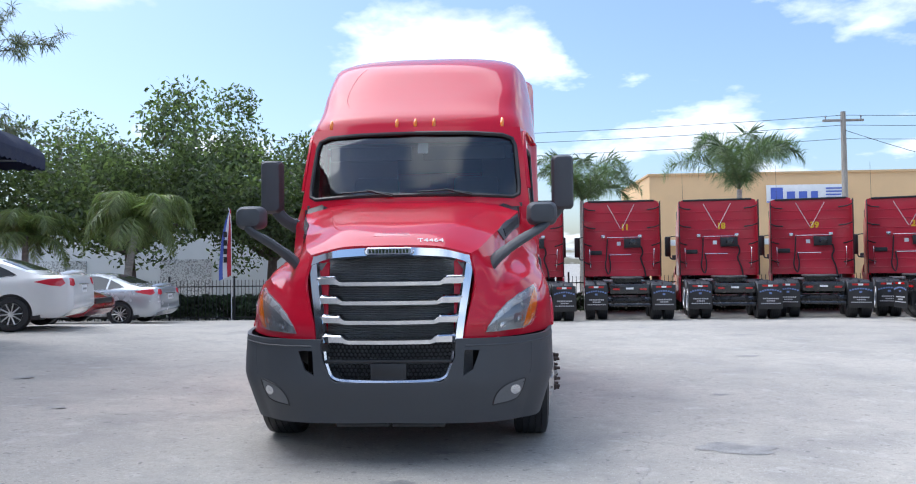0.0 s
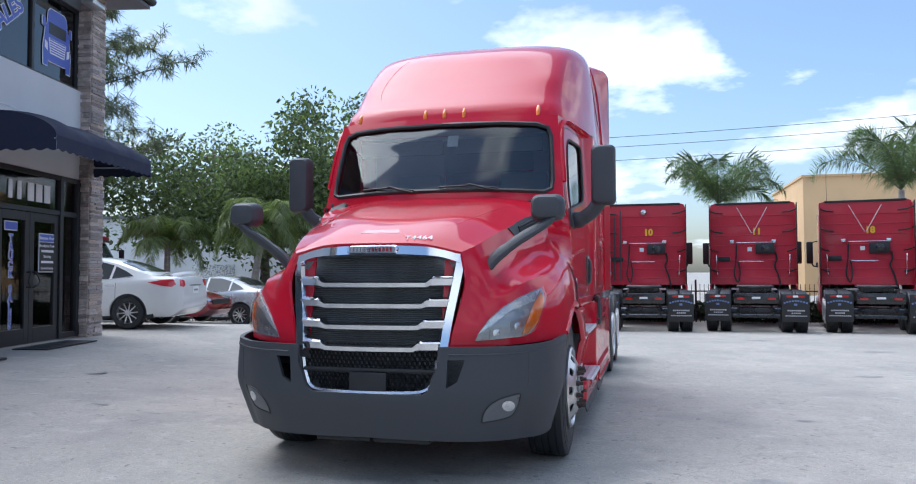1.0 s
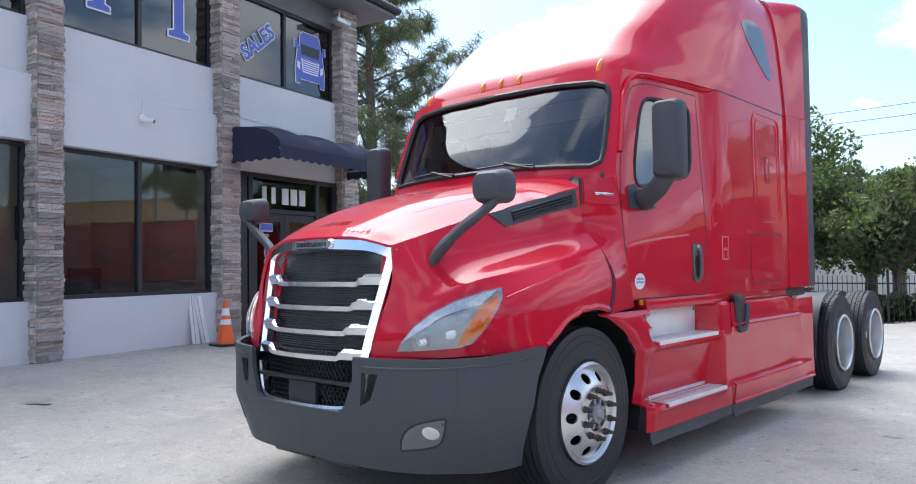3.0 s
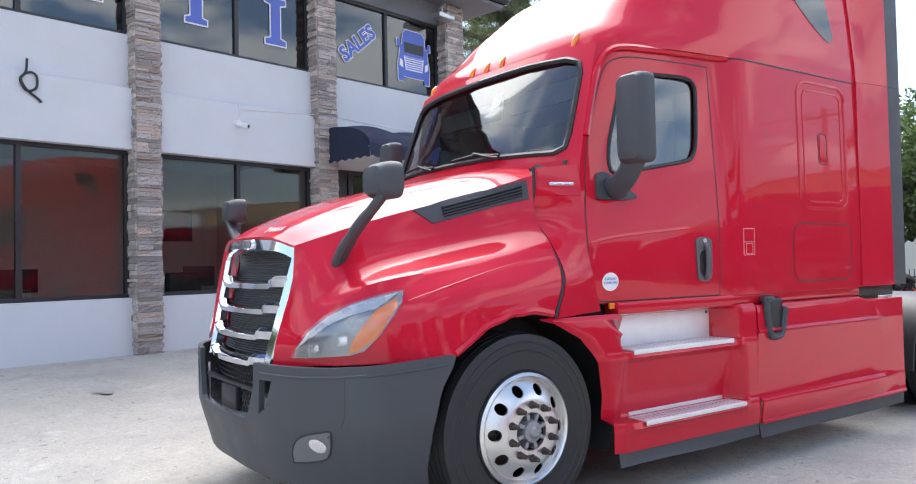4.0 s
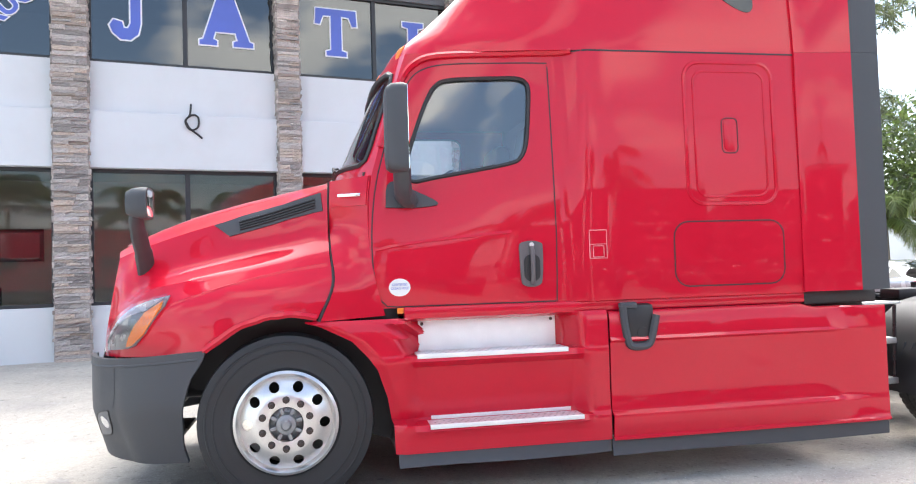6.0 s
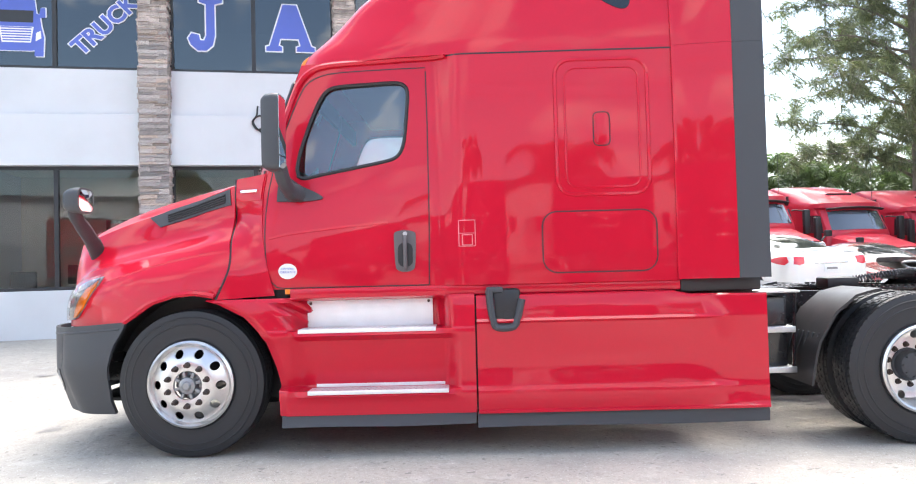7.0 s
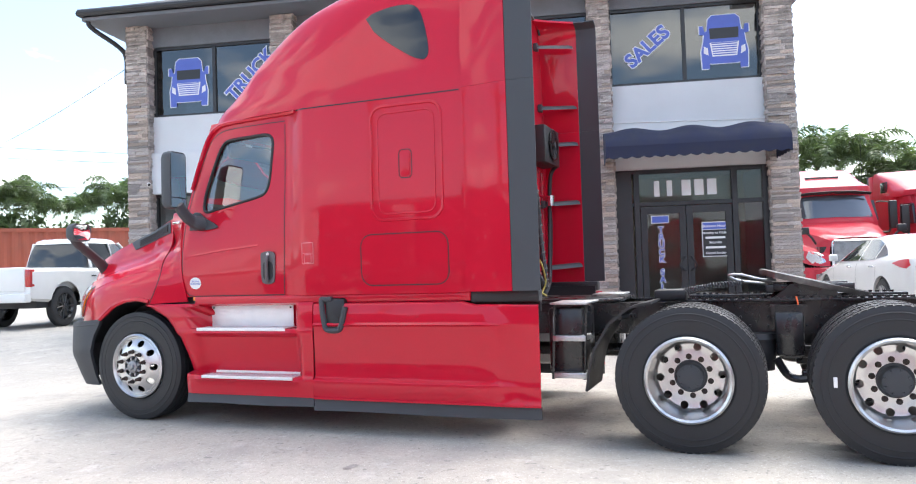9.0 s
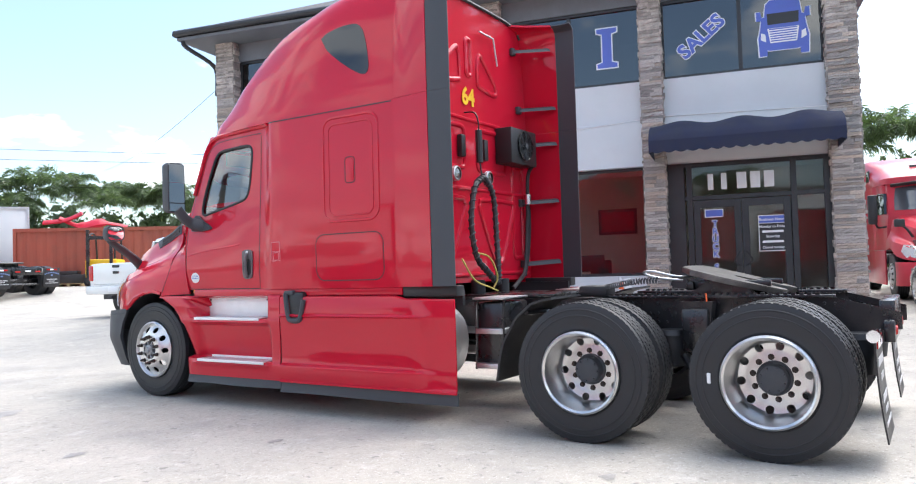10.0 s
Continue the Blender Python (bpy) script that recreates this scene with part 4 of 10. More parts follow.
for sx in (1, -1):
    way = (-sx, 0, 0)
    def on_side(poly, x=1.2):
        return [(x * sx, y, z) for y, z in poly]
    door_line = smooth2([(0.588, 2.00), (0.56, 1.85), (0.54, 1.65), (0.54, 1.44), (0.565, 1.25), (0.62, 1.178)]) + [(0.68, 1.172), (1.70, 1.172)]
    part("door_seam", ribbon(on_cab, on_side(door_line), way), M["black"], cab)
    part("door_seam", ribbon(on_cab, on_side([(1.705, 1.172), (1.715, 1.6), (1.715, 2.3), (1.71, 2.70)]), way), M["black"], cab)
    part("door_seam", ribbon(on_cab, on_side(smooth2([(0.588, 2.00), (0.66, 2.25), (0.755, 2.50), (0.835, 2.645), (0.95, 2.705), (1.12, 2.722), (1.40, 2.724), (1.71, 2.724)])), way), M["black"], cab)
    bm = bmesh.new()
    on_cab.bead(bm, on_side(smooth2([(0.56, 1.53), (0.72, 1.56), (1.0, 1.59), (1.42, 1.625)])), way, 0.030, -0.025)
    part("door_crease", bm, M["red"], cab)
    # luggage door and its handle recess, lower locker door
    bm = bmesh.new()
    on_cab.bead(bm, on_side((lambda q: q + q[:1])(rounded(2.62, 3.262, 1.775, 2.725, 0.11))), way, 0.018, -0.007)
    on_cab.bead(bm, on_side((lambda q: q + q[:1])(rounded(2.685, 3.20, 1.825, 2.665, 0.075))), way, 0.010, -0.003)
    part("luggage_door", bm, M["red"], cab)
    bm = bmesh.new()
    on_cab.bead(bm, on_side((lambda q: q + q[:1])(rounded(2.88, 2.995, 2.115, 2.35, 0.035))), way, 0.0045, -0.001)
    part("latch_recess", bm, M["black"], cab)
    part("latch", on_cab.patch(on_side(rounded(2.895, 2.98, 2.13, 2.335, 0.03)), way, 0.004, 3, 0.004, 0.004), M["red"], cab)
    lock_loop = rounded(2.505, 3.30, 1.235, 1.66, 0.10)
    part("locker_seam", ribbon(on_cab, on_side(lock_loop + lock_loop[:1]), way, 0.009), M["black"], cab)
    part("locker_door", on_cab.patch(on_side(rounded(2.515, 3.29, 1.245, 1.65, 0.095)), way, 0.003, 6, 0.004), M["red"], cab)
    # reflector sticker, door handle, round badge
    bm = bmesh.new()
    for box4 in ((1.922, 2.036, 1.437, 1.617), (1.945, 2.015, 1.445, 1.515)):
        y0, y1, z0, z1 = box4
        on_cab.bead(bm, on_side([(y0, z0), (y1, z0), (y1, z1), (y0, z1), (y0, z0)]), way, 0.0035, 0.0, 1.0, 4)
    on_cab.bead(bm, on_side([(1.922, 1.527), (2.036, 1.527)]), way, 0.003, 0.0, 1.0, 4)
    part("clear_sticker", bm, M["sticker"], cab, "faded clear reflector sticker outline")
    hy, hz = -0.012, -0.082
    plate = smooth2([(1.475, 1.60), (1.485, 1.63), (1.55, 1.643), (1.615, 1.63), (1.63, 1.59), (1.622, 1.40), (1.60, 1.36), (1.55, 1.35), (1.505, 1.36), (1.483, 1.40), (1.475, 1.60)], 3)[:-1]
    hd = part("door_handle_plate", on_cab.patch(on_side([(y + hy, z + hz) for y, z in plate]), way, 0.012, 4, 0.01), M["handle_grey"], cab, "dark grey recessed door handle")
    bm = bmesh.new()
    cx_ = on_cab.drop((1.2 * sx, 1.54, 1.4), way)[0].x
    tube(bm, spline([(cx_ + 0.004 * sx, 1.555 + hy, 1.605 + hz), (cx_ + 0.030 * sx, 1.555 + hy, 1.57 + hz), (cx_ + 0.034 * sx, 1.555 + hy, 1.48 + hz), (cx_ + 0.026 * sx, 1.555 + hy, 1.39 + hz), (cx_ + 0.004 * sx, 1.555 + hy, 1.372 + hz)], 4), 0.015, 8)
    part("grip", bm, M["handle_grey"], hd)
    part("handle_recess", on_cab.patch(on_side([(y + hy, z + hz) for y, z in rounded(1.503, 1.607, 1.385, 1.555, 0.045)]), way, 0.016, 3, 0.004), M["black"], hd)
    bm = bmesh.new()
    turned(bm, [(0.0, 0.006), (0.014, 0.006), (0.017, 0.0)], "x", (cx_ + 0.013 * sx, 1.555 + hy, 1.617 + hz), 14)
    part("keyhole", bm, M["alu_dull"], hd)
    badge = part("round_badge", on_cab.patch(on_side([(0.700 + 0.067 * math.cos(a * math.tau / 28), 1.292 + 0.055 * math.sin(a * math.tau / 28)) for a in range(28)]), way, 0.002, 3, 0.002), M["white"], cab, "small round white certification sticker")
    if sx == 1:
        c, n = on_cab.drop((1.2, 0.700, 1.292), way)
        for k, (w, z) in enumerate((("CERTIFIED", 1.309), ("CLEAN IDLE", 1.286))):
            lettering("badge_text", w, 0.021, M["vinyl_blue"], badge, pose(c.x + 0.004, 0.700, z, 0, 0, 90), 0.0005)
    # small side window in the roof
    vent_win = smooth2([(2.58, 3.50), (2.66, 3.545), (2.84, 3.575), (3.00, 3.565), (3.08, 3.50), (3.13, 3.36), (3.165, 3.18), (3.155, 3.10), (3.105, 3.080), (3.00, 3.125), (2.80, 3.26), (2.62, 3.41)], 4)[:-1]
    part("roof_side_window", on_roof.patch([(1.1 * sx, y, z) for y, z in vent_win], way, 0.004, 5, 0.006), M["darkglass"], truck, "dark triangular sleeper window")
    part("roof_seam", ribbon(on_cab, on_side([(1.02, 2.79), (1.7, 2.79), (2.4, 2.79), (3.44, 2.79)]), way, 0.011), M["black"], cab)
    # drip rail that rises behind the door
    bm = bmesh.new()
    tube(bm, on_cab.line(on_side(smooth2([(0.615, 2.18), (0.70, 2.45), (0.775, 2.64), (0.86, 2.735), (1.0, 2.775), (1.4, 2.785), (1.86, 2.793)])), way, 0.010, 0.04), 0.022, 6)
    part("drip_rail", bm, M["red"], cab)

# -- side extenders behind the sleeper --
WALL_Y = 3.462


def ext_section(y):
    """Up the side and in over the shoulder at the sleeper's rear."""
    zs = [r[0] for r in ROOF]
    f = min(1.0, max(0.0, (y - 3.465) / 0.42)) ** 0.8                   # flares out into a flat upright plate
    low = [(1.253 + 0.050 * f, y, z) for z in np.linspace(1.17, 2.80, 12)]
    up = []
    for z in (2.802, 2.95, 3.1, 3.25, 3.4, 3.55, 3.68, 3.78, 3.86, 3.92, 3.955, 3.975):
        x = float(np.interp(z, zs, [r[5] for r in ROOF])) + 0.004
        up.append((x + (float(np.interp(z, [3.88, 3.93, 3.96, 3.975], [1.303, 1.290, 1.255, 1.20])) - x) * f, y, z))
    return low, up


for sx in (1, -1):
    e = None
    for k, name in enumerate(("lower_side_extender", "upper_side_extender")):
        rows = [[(p[0] * sx, p[1], p[2]) for p in ext_section(y)[k]] for y in (3.435, 3.465, 3.60, 3.72, 3.84)]
        bm = bmesh.new()
        sheet(bm, rows)
        bmesh.ops.recalc_face_normals(bm, faces=bm.faces[:])
        e = part(name, painted(shelled(bm, 0.022, 0.0), M["red"]), None, truck)
        rows = [[((p[0] - 0.012 * t * t) * sx, p[1], p[2]) for p in ext_section(y)[k]] for y, t in ((3.842, 0), (3.95, 0.5), (4.06, 1))]
        bm = bmesh.new()
        sheet(bm, rows)
        bmesh.ops.recalc_face_normals(bm, faces=bm.faces[:])
        part("rubber_edge", painted(shelled(bm, 0.012, 0.0), M["plastic"]), None, e, "flexible dark rubber trailing edge")
        zz = ((1.34, 2.02, 2.66) if k == 0 else (3.06, 3.70))
        for z in zz:
            bm = bmesh.new()
            x = 1.225 if z < 3.4 else 1.13
            tube(bm, [((x - 0.20) * sx, 3.50, z - 0.01), ((x - 0.19) * sx, 3.53, z - 0.01), ((x + 0.030) * sx, 3.80, z + 0.012), ((x + 0.050) * sx, 3.815, z + 0.012)], 0.036, 4, flat=0.35)
            box(bm, (x - 0.20) * sx - 0.035, (x - 0.20) * sx + 0.035, WALL_Y, WALL_Y + 0.045, z - 0.05, z + 0.03, 0.006)
            part("bracket", bm, M["plastic"], e, "dark grey bracket bar")

# -- rear wall: pressings, lamps, air conditioner, hoses --
WALL = WALL_Y
bm = bmesh.new()
def press(poly, r=0.030):
    q = list(poly) + [poly[0]]
    tube(bm, [(x, WALL - 0.010, z) for x, z in q], r, 10, ends=False)
for sx in (1, -1):
    press([(p[0] * sx, p[1]) for p in smooth2([(0.20, 3.47), (0.25, 3.49), (0.52, 3.25), (0.56, 3.17), (0.50, 3.13), (0.22, 3.17), (0.17, 3.22), (0.18, 3.42), (0.20, 3.47)], 3)[:-1]])
    press([(p[0] * sx, p[1]) for p in rounded(0.12, 0.72, 2.30, 2.72, 0.07, 3)])
    press([(p[0] * sx, p[1]) for p in smooth2([(0.15, 1.95), (0.20, 2.0), (0.80, 2.0), (0.86, 1.93), (0.62, 1.42), (0.52, 1.35), (0.42, 1.38), (0.15, 1.88), (0.15, 1.95)], 3)[:-1]])
    press([(p[0] * sx, p[1]) for p in rounded(0.86, 1.08, 1.40, 2.40, 0.05, 3)])
for z in (2.80, 2.10, 1.24):
    tube(bm, [(-1.2, WALL - 0.008, z), (1.2, WALL - 0.008, z)], 0.024, 10)
press(rounded(-0.05, 0.05, 3.25, 3.62, 0.04, 3))
part("rear_wall_pressing", bm, M["red"], truck)
for x in (0.22, -0.22):
    bm = bmesh.new()
    box(bm, x - 0.04, x + 0.04, WALL, WALL + 0.06, 2.40, 2.62, 0.012)
    part("wall_vent", bm, M["black"], truck)
for x in (0.33, -0.29):
    bm = bmesh.new()
    turned(bm, [(0.0, 0.045), (0.05, 0.04), (0.062, 0.03), (0.066, 0.0)], "y", (x, WALL, 2.23), 24)
    lamp = part("work_lamp", bm, M["lampbowl"], truck)
    bm = bmesh.new()
    turned(bm, [(0.058, 0.05), (0.074, 0.045), (0.078, 0.0)], "y", (x, WALL, 2.23), 24)
    part("bezel", bm, M["alu_dull"], lamp)
lettering("fleet_number", "64", 0.24, M["yellow"], truck, pose(0.03, WALL + 0.008, 3.02, 0, 0, 180), 0.002, bold=0.008)
bm = bmesh.new()
tube(bm, [(-0.20, WALL + 0.03, 3.74), (-0.48, WALL + 0.03, 3.73)], 0.010, 8); tube(bm, [(-0.48, WALL + 0.03, 3.73), (-0.55, WALL + 0.03, 3.45)], 0.010, 8)
part("grab_bar", bm, M["alu_dull"], truck)
bm = bmesh.new()
tube(bm, spline([(0.62, WALL, 2.40), (0.62, WALL + 0.09, 2.38), (0.62, WALL + 0.09, 1.7), (0.62, WALL, 1.62)], 5), 0.014, 8)
part("grab_bar", bm, M["alu"], truck)
ac = part("condenser_box", boxes((-1.08, -0.50, WALL, WALL + 0.20, 2.40, 2.78), bevel=0.012), M["black"], truck, "black air conditioner condenser with a round fan")
bm = bmesh.new()
fc = (-0.80, WALL + 0.20, 2.60)
turned(bm, [(0.150, 0.0), (0.165, 0.012), (0.165, 0.022), (0.150, 0.024)], "y", fc, 32)
guard = part("fan_guard", bm, M["frameblack"], ac)
for r in (0.05, 0.08, 0.11, 0.135):
    bm = bmesh.new()
    turned(bm, [(r - 0.002, 0.022), (r + 0.002, 0.022), (r + 0.002, 0.026), (r - 0.002, 0.026)], "y", fc, 28)
    part("guard_ring", bm, M["frameblack"], guard)
for k in range(12):
    a = k * math.tau / 12
    bm = bmesh.new()
    tube(bm, [(fc[0] + 0.03 * math.cos(a), fc[1] + 0.024, fc[2] + 0.03 * math.sin(a)), (fc[0] + 0.155 * math.cos(a + 0.4), fc[1] + 0.022, fc[2] + 0.155 * math.sin(a + 0.4))], 0.0035, 5)
    part("guard_spoke", bm, M["frameblack"], guard)
bm = bmesh.new()
turned(bm, [(0.0, 0.035), (0.03, 0.032), (0.036, 0.0)], "y", fc, 20)
for k in range(7):
    a = k * math.tau / 7
    u, v = Vector((math.cos(a), 0, math.sin(a))), Vector((-math.sin(a), 0, math.cos(a)))
    q = [Vector(fc) + u * r + v * w + Vector((0, 0.006 + d, 0)) for r, w, d in ((0.03, -0.012, 0.004), (0.145, -0.03, 0.010), (0.145, 0.03, -0.002), (0.03, 0.012, -0.004))]
    bm.faces.new([bm.verts.new(p) for p in q])
part("fan", bm, M["plastic"], ac)
# hose with its spiral wrap, hanging from a spring
def coil(bm, pts, R, r, turns):
    P = spline(pts, 8)
    n = len(P)
    out = []
    for i in range(n * 6):
        f = i / (n * 6 - 1) * (n - 1)
        a = P[int(f)].lerp(P[min(int(f) + 1, n - 1)], f - int(f))
        d = (P[min(int(f) + 1, n - 1)] - P[max(int(f) - 1, 0)]).normalized()
        u = d.orthogonal().normalized()
        w = d.cross(u)
        t = i / (n * 6 - 1) * turns * math.tau
        out.append(a + (u * math.cos(t) + w * math.sin(t)) * R)
    return tube(bm, out, r, 5)
hang = [(0.10, 3.66, 2.20), (0.30, 3.68, 2.08), (0.42, 3.70, 1.75), (0.38, 3.72, 1.42), (0.20, 3.74, 1.26), (0.04, 3.75, 1.16), (0.02, 3.75, 1.30), (-0.05, 3.70, 1.65), (-0.04, 3.68, 2.02), (0.10, 3.66, 2.20)]
bm = bmesh.new()
tube(bm, spline(hang, 8), 0.026, 8)
hose = part("air_hose", bm, M["black"], truck, "looped black air hoses with spiral wrap")
bm = bmesh.new()
coil(bm, hang, 0.029, 0.007, 40)
part("spiral_wrap", bm, M["plastic"], hose)
bm = bmesh.new()
tube(bm, spline([(0.36, 3.72, 1.45), (0.20, 3.76, 1.40), (0.10, 3.78, 1.22), (0.14, 3.75, 1.10)], 6), 0.009, 6)
tube(bm, spline([(0.45, 3.60, 1.40), (0.40, 3.70, 1.20), (0.22, 3.76, 1.12), (0.10, 3.78, 1.08)], 6), 0.009, 6)
part("air_line", bm, M["airline"], hose)
bm = bmesh.new()
tube(bm, [(0.10, 3.62, 2.66), (0.11, 3.63, 2.34)], 0.034, 10)
tube(bm, spline([(0.10, WALL, 2.86), (0.10, 3.58, 2.84), (0.10, 3.62, 2.74), (0.10, 3.62, 2.66)], 4), 0.008, 6)
tube(bm, [(0.11, 3.63, 2.34), (0.11, 3.65, 2.20)], 0.008, 6)
part("spring_hanger", bm, M["black"], hose)
bm = bmesh.new()
tube(bm, spline([(-1.02, 3.64, 2.42), (-1.05, 3.56, 2.30), (-1.05, 3.54, 1.9), (-1.00, 3.54, 1.5), (-0.90, 3.56, 1.25), (-0.70, 3.60, 1.16), (-0.55, 3.60, 1.08)], 6), 0.022, 8)
tube(bm, spline([(-1.05, 3.52, 2.1), (-1.10, 3.54, 1.9), (-1.06, 3.54, 1.5), (-0.95, 3.54, 1.2)], 6), 0.015, 8)
part("coolant_hose", bm, M["black"], truck)
bm = bmesh.new()
tube(bm, [(-1.03, 3.56, 2.10), (-1.03, 3.56, 1.99)], 0.042, 12)
part("air_dryer_can", bm, M["alu"], truck)
# black roof edge strip over the rear wall
zs = [r[0] for r in ROOF]
edge = [(float(np.interp(z, zs, [r[5] for r in ROOF])), 3.475, z + 0.012) for z in (3.86, 3.92, 3.96, 3.985, 3.995)]
bm = bmesh.new()
tube(bm, edge + [(0, 3.475, 4.008)] + [(-x, y, z) for x, y, z in edge[::-1]], 0.018, 6)
part("roof_edge_strip", bm, M["black"], truck)

# -- marker lamps over the windscreen --
for x in (-0.183, 0.0, 0.183, 0.85, -0.85):
    z = 2.838 if abs(x) < 0.5 else 2.848
    p, n = on_roof.drop((x, 0.7, z), (0, 1, 0))
    ol = [(x + 0.018 * math.cos(a * math.tau / 20), 0.7, z + 0.056 * math.sin(a * math.tau / 20)) for a in range(20)]
    part("marker_lamp", on_roof.patch(ol, (0, 1, 0), 0.006, 4, 0.01, 0.016), M["amber"], truck, "small amber roof marker lamp")
# raised panel lines on the roof front
bm = bmesh.new()
on_roof.bead(bm, [(x, 0.8, z) for x, z in smooth2([(-0.70, 3.08), (-0.35, 3.03), (0, 3.02), (0.35, 3.03), (0.70, 3.08)])], (0, 1, 0), 0.10, -0.096)
on_roof.bead(bm, [(x, 1.0, z) for x, z in smooth2([(-0.70, 3.08), (-0.74, 3.20), (-0.70, 3.45), (-0.62, 3.62)])], (0, 1, 0), 0.10, -0.096)
on_roof.bead(bm, [(x, 1.0, z) for x, z in smooth2([(0.70, 3.08), (0.74, 3.20), (0.70, 3.45), (0.62, 3.62)])], (0, 1, 0), 0.10, -0.096)
part("roof_panel_ridge", bm, M["red"], truck)
# wipers
for x0, x1 in ((-0.66, -0.18), (0.05, 0.56)):
    bm = bmesh.new()
    on_cab.bead(bm, [(x0, 0.4, 2.125), ((x0 + x1) / 2, 0.4, 2.135), (x1, 0.4, 2.11)], (0, 1, 0), 0.008, 0.022)
    on_cab.bead(bm, [((x0 + x1) / 2, 0.4, 2.14), (x1, 0.4, 2.085)], (0, 1, 0), 0.010, 0.034)
    part("wiper", bm, M["black"], truck)
# scuttle under the screen and the side cowls
bm = bmesh.new()
sheet(bm, mirrored_rows([[(0, 0.46, 2.02), (0.5, 0.45, 2.01), (0.85, 0.36, 1.955), (0.99, 0.30, 1.91)], [(0, 0.36, 2.09), (0.5, 0.38, 2.085), (0.85, 0.47, 2.06), (1.03, 0.57, 2.03)]]))
part("scuttle", bm, M["black"], truck)
for sx in (1, -1):
    bm = bmesh.new()
    a = [(0.985, 0.295, 1.975), (0.992, 0.290, 1.84), (0.968, 0.290, 1.69), (1.118, 0.292, 1.515), (1.216, 0.30, 1.32), (1.243, 0.212, 1.105)]
    b = [(1.085, 0.545, 2.00), (1.128, 0.525, 1.84), (1.146, 0.522, 1.69), (1.160, 0.526, 1.51), (1.176, 0.555, 1.32), (1.178, 0.605, 1.122)]
    A, B = spline(a, 5), spline(b, 5)
    rows = [[Vector((p.x * sx, p.y, p.z)) for p in (u.lerp(v, k / 4) for u, v in zip(A, B))] for k in range(5)]
    sheet(bm, rows)
    bmesh.ops.recalc_face_normals(bm, faces=bm.faces[:])
    cowl = part("cowl_panel", painted(shelled(bm, 0.02, 0.0), M["red"]), None, truck)
    bm = bmesh.new()
    tube(bm, [(p[0] * sx - 0.002 * sx, p[1] - 0.008, p[2]) for p in A], 0.010, 6)
    part("hood_gap_seal", bm, M["black"], truck)
    bm = bmesh.new()
    box(bm, -0.075, 0.075, -0.006, 0.004, -0.010, 0.010, 0.002)
    name_at = pose(1.092 * sx, 0.407, 1.878, 0, 0, 67 if sx > 0 else -67)
    cap = bmesh.new()
    top = [p for p in zip(A, B) if p[0].z > 1.80]
    sheet(cap, [[Vector((q.x * sx + 0.011 * sx, q.y - 0.004, q.z)) for q in (u.lerp(v, k) for u, v in top)] for k in (0.03, 0.35, 0.65, 0.96)])
    bmesh.ops.recalc_face_normals(cap, faces=cap.faces[:])
    part("cowl_cap", painted(shelled(cap, 0.012, 0.0), M["red"]), None, cowl)
    part("name_badge", bm, M["chrome"], cowl, "small chrome name badge", at=name_at)

# -- vents behind the bonnet sides, number on the bonnet --
for sx in (1, -1):
    way = Vector((-sx, 0, -0.25)).normalized()
    poly = [(0.80, -0.44, 1.725), (0.84, -0.22, 1.785), (0.89, 0.0, 1.840), (0.945, 0.235, 1.900), (1.0, 0.245, 1.795), (0.965, 0.05, 1.758), (0.905, -0.2, 1.69), (0.875, -0.34, 1.655)]
    dense_poly = [Vector(a).lerp(Vector(b), k / 4) for a, b in zip(poly, poly[1:] + poly[:1]) for k in range(4)]
    vent = part("hood_vent", on_hood.patch([(p.x * sx, p.y, p.z) for p in dense_poly], way, 0.008, 4, 0.01), M["plastic"], hood, "dark grey hood side vent")
    bm = bmesh.new()
    for f in (0.22, 0.42, 0.62, 0.80):
        a, b = Vector((0.835, -0.28, 1.755)).lerp(Vector((0.90, -0.27, 1.685)), f), Vector((0.94, 0.20, 1.880)).lerp(Vector((0.99, 0.20, 1.80)), f)
        on_hood.bead(bm, [(a.x * sx, a.y, a.z), (b.x * sx, b.y, b.z)], way, 0.008, 0.010)
    part("vent_slat", bm, M["black"], vent)
p, n = on_hood.drop((0.30, -1.05, 1.63), (0, 1, -0.3))
lettering("hood_number", "T4464", 0.075, M["white"], hood, Matrix.Translation(p + n * 0.004) @ n.to_track_quat("Z", "Y").to_matrix().to_4x4() @ pose(0, 0, 0, -90, 0, 0), 0.0008)
# raised middle of the bonnet
bm = bmesh.new()
on_hood.bead(bm, [(x, y, 1.9) for x, y in smooth2([(0.78, 0.40), (0.66, 0.0), (0.55, -0.45), (0.47, -0.72), (0.36, -0.80), (0.0, -0.82), (-0.36, -0.80), (-0.47, -0.72), (-0.55, -0.45), (-0.66, 0.0), (-0.78, 0.40)])], (0, 0, -1), 0.05, -0.044)
part("hood_ridge", bm, M["red"], hood)
part("hood_slot", on_hood.patch([(x, y, 1.7) for x, y in ((-0.14, -1.00), (0.14, -1.00), (0.12, -0.93), (-0.12, -0.93))], (0, 0.3, -1), 0.002, 2, 0.002), M["redlens"], hood)
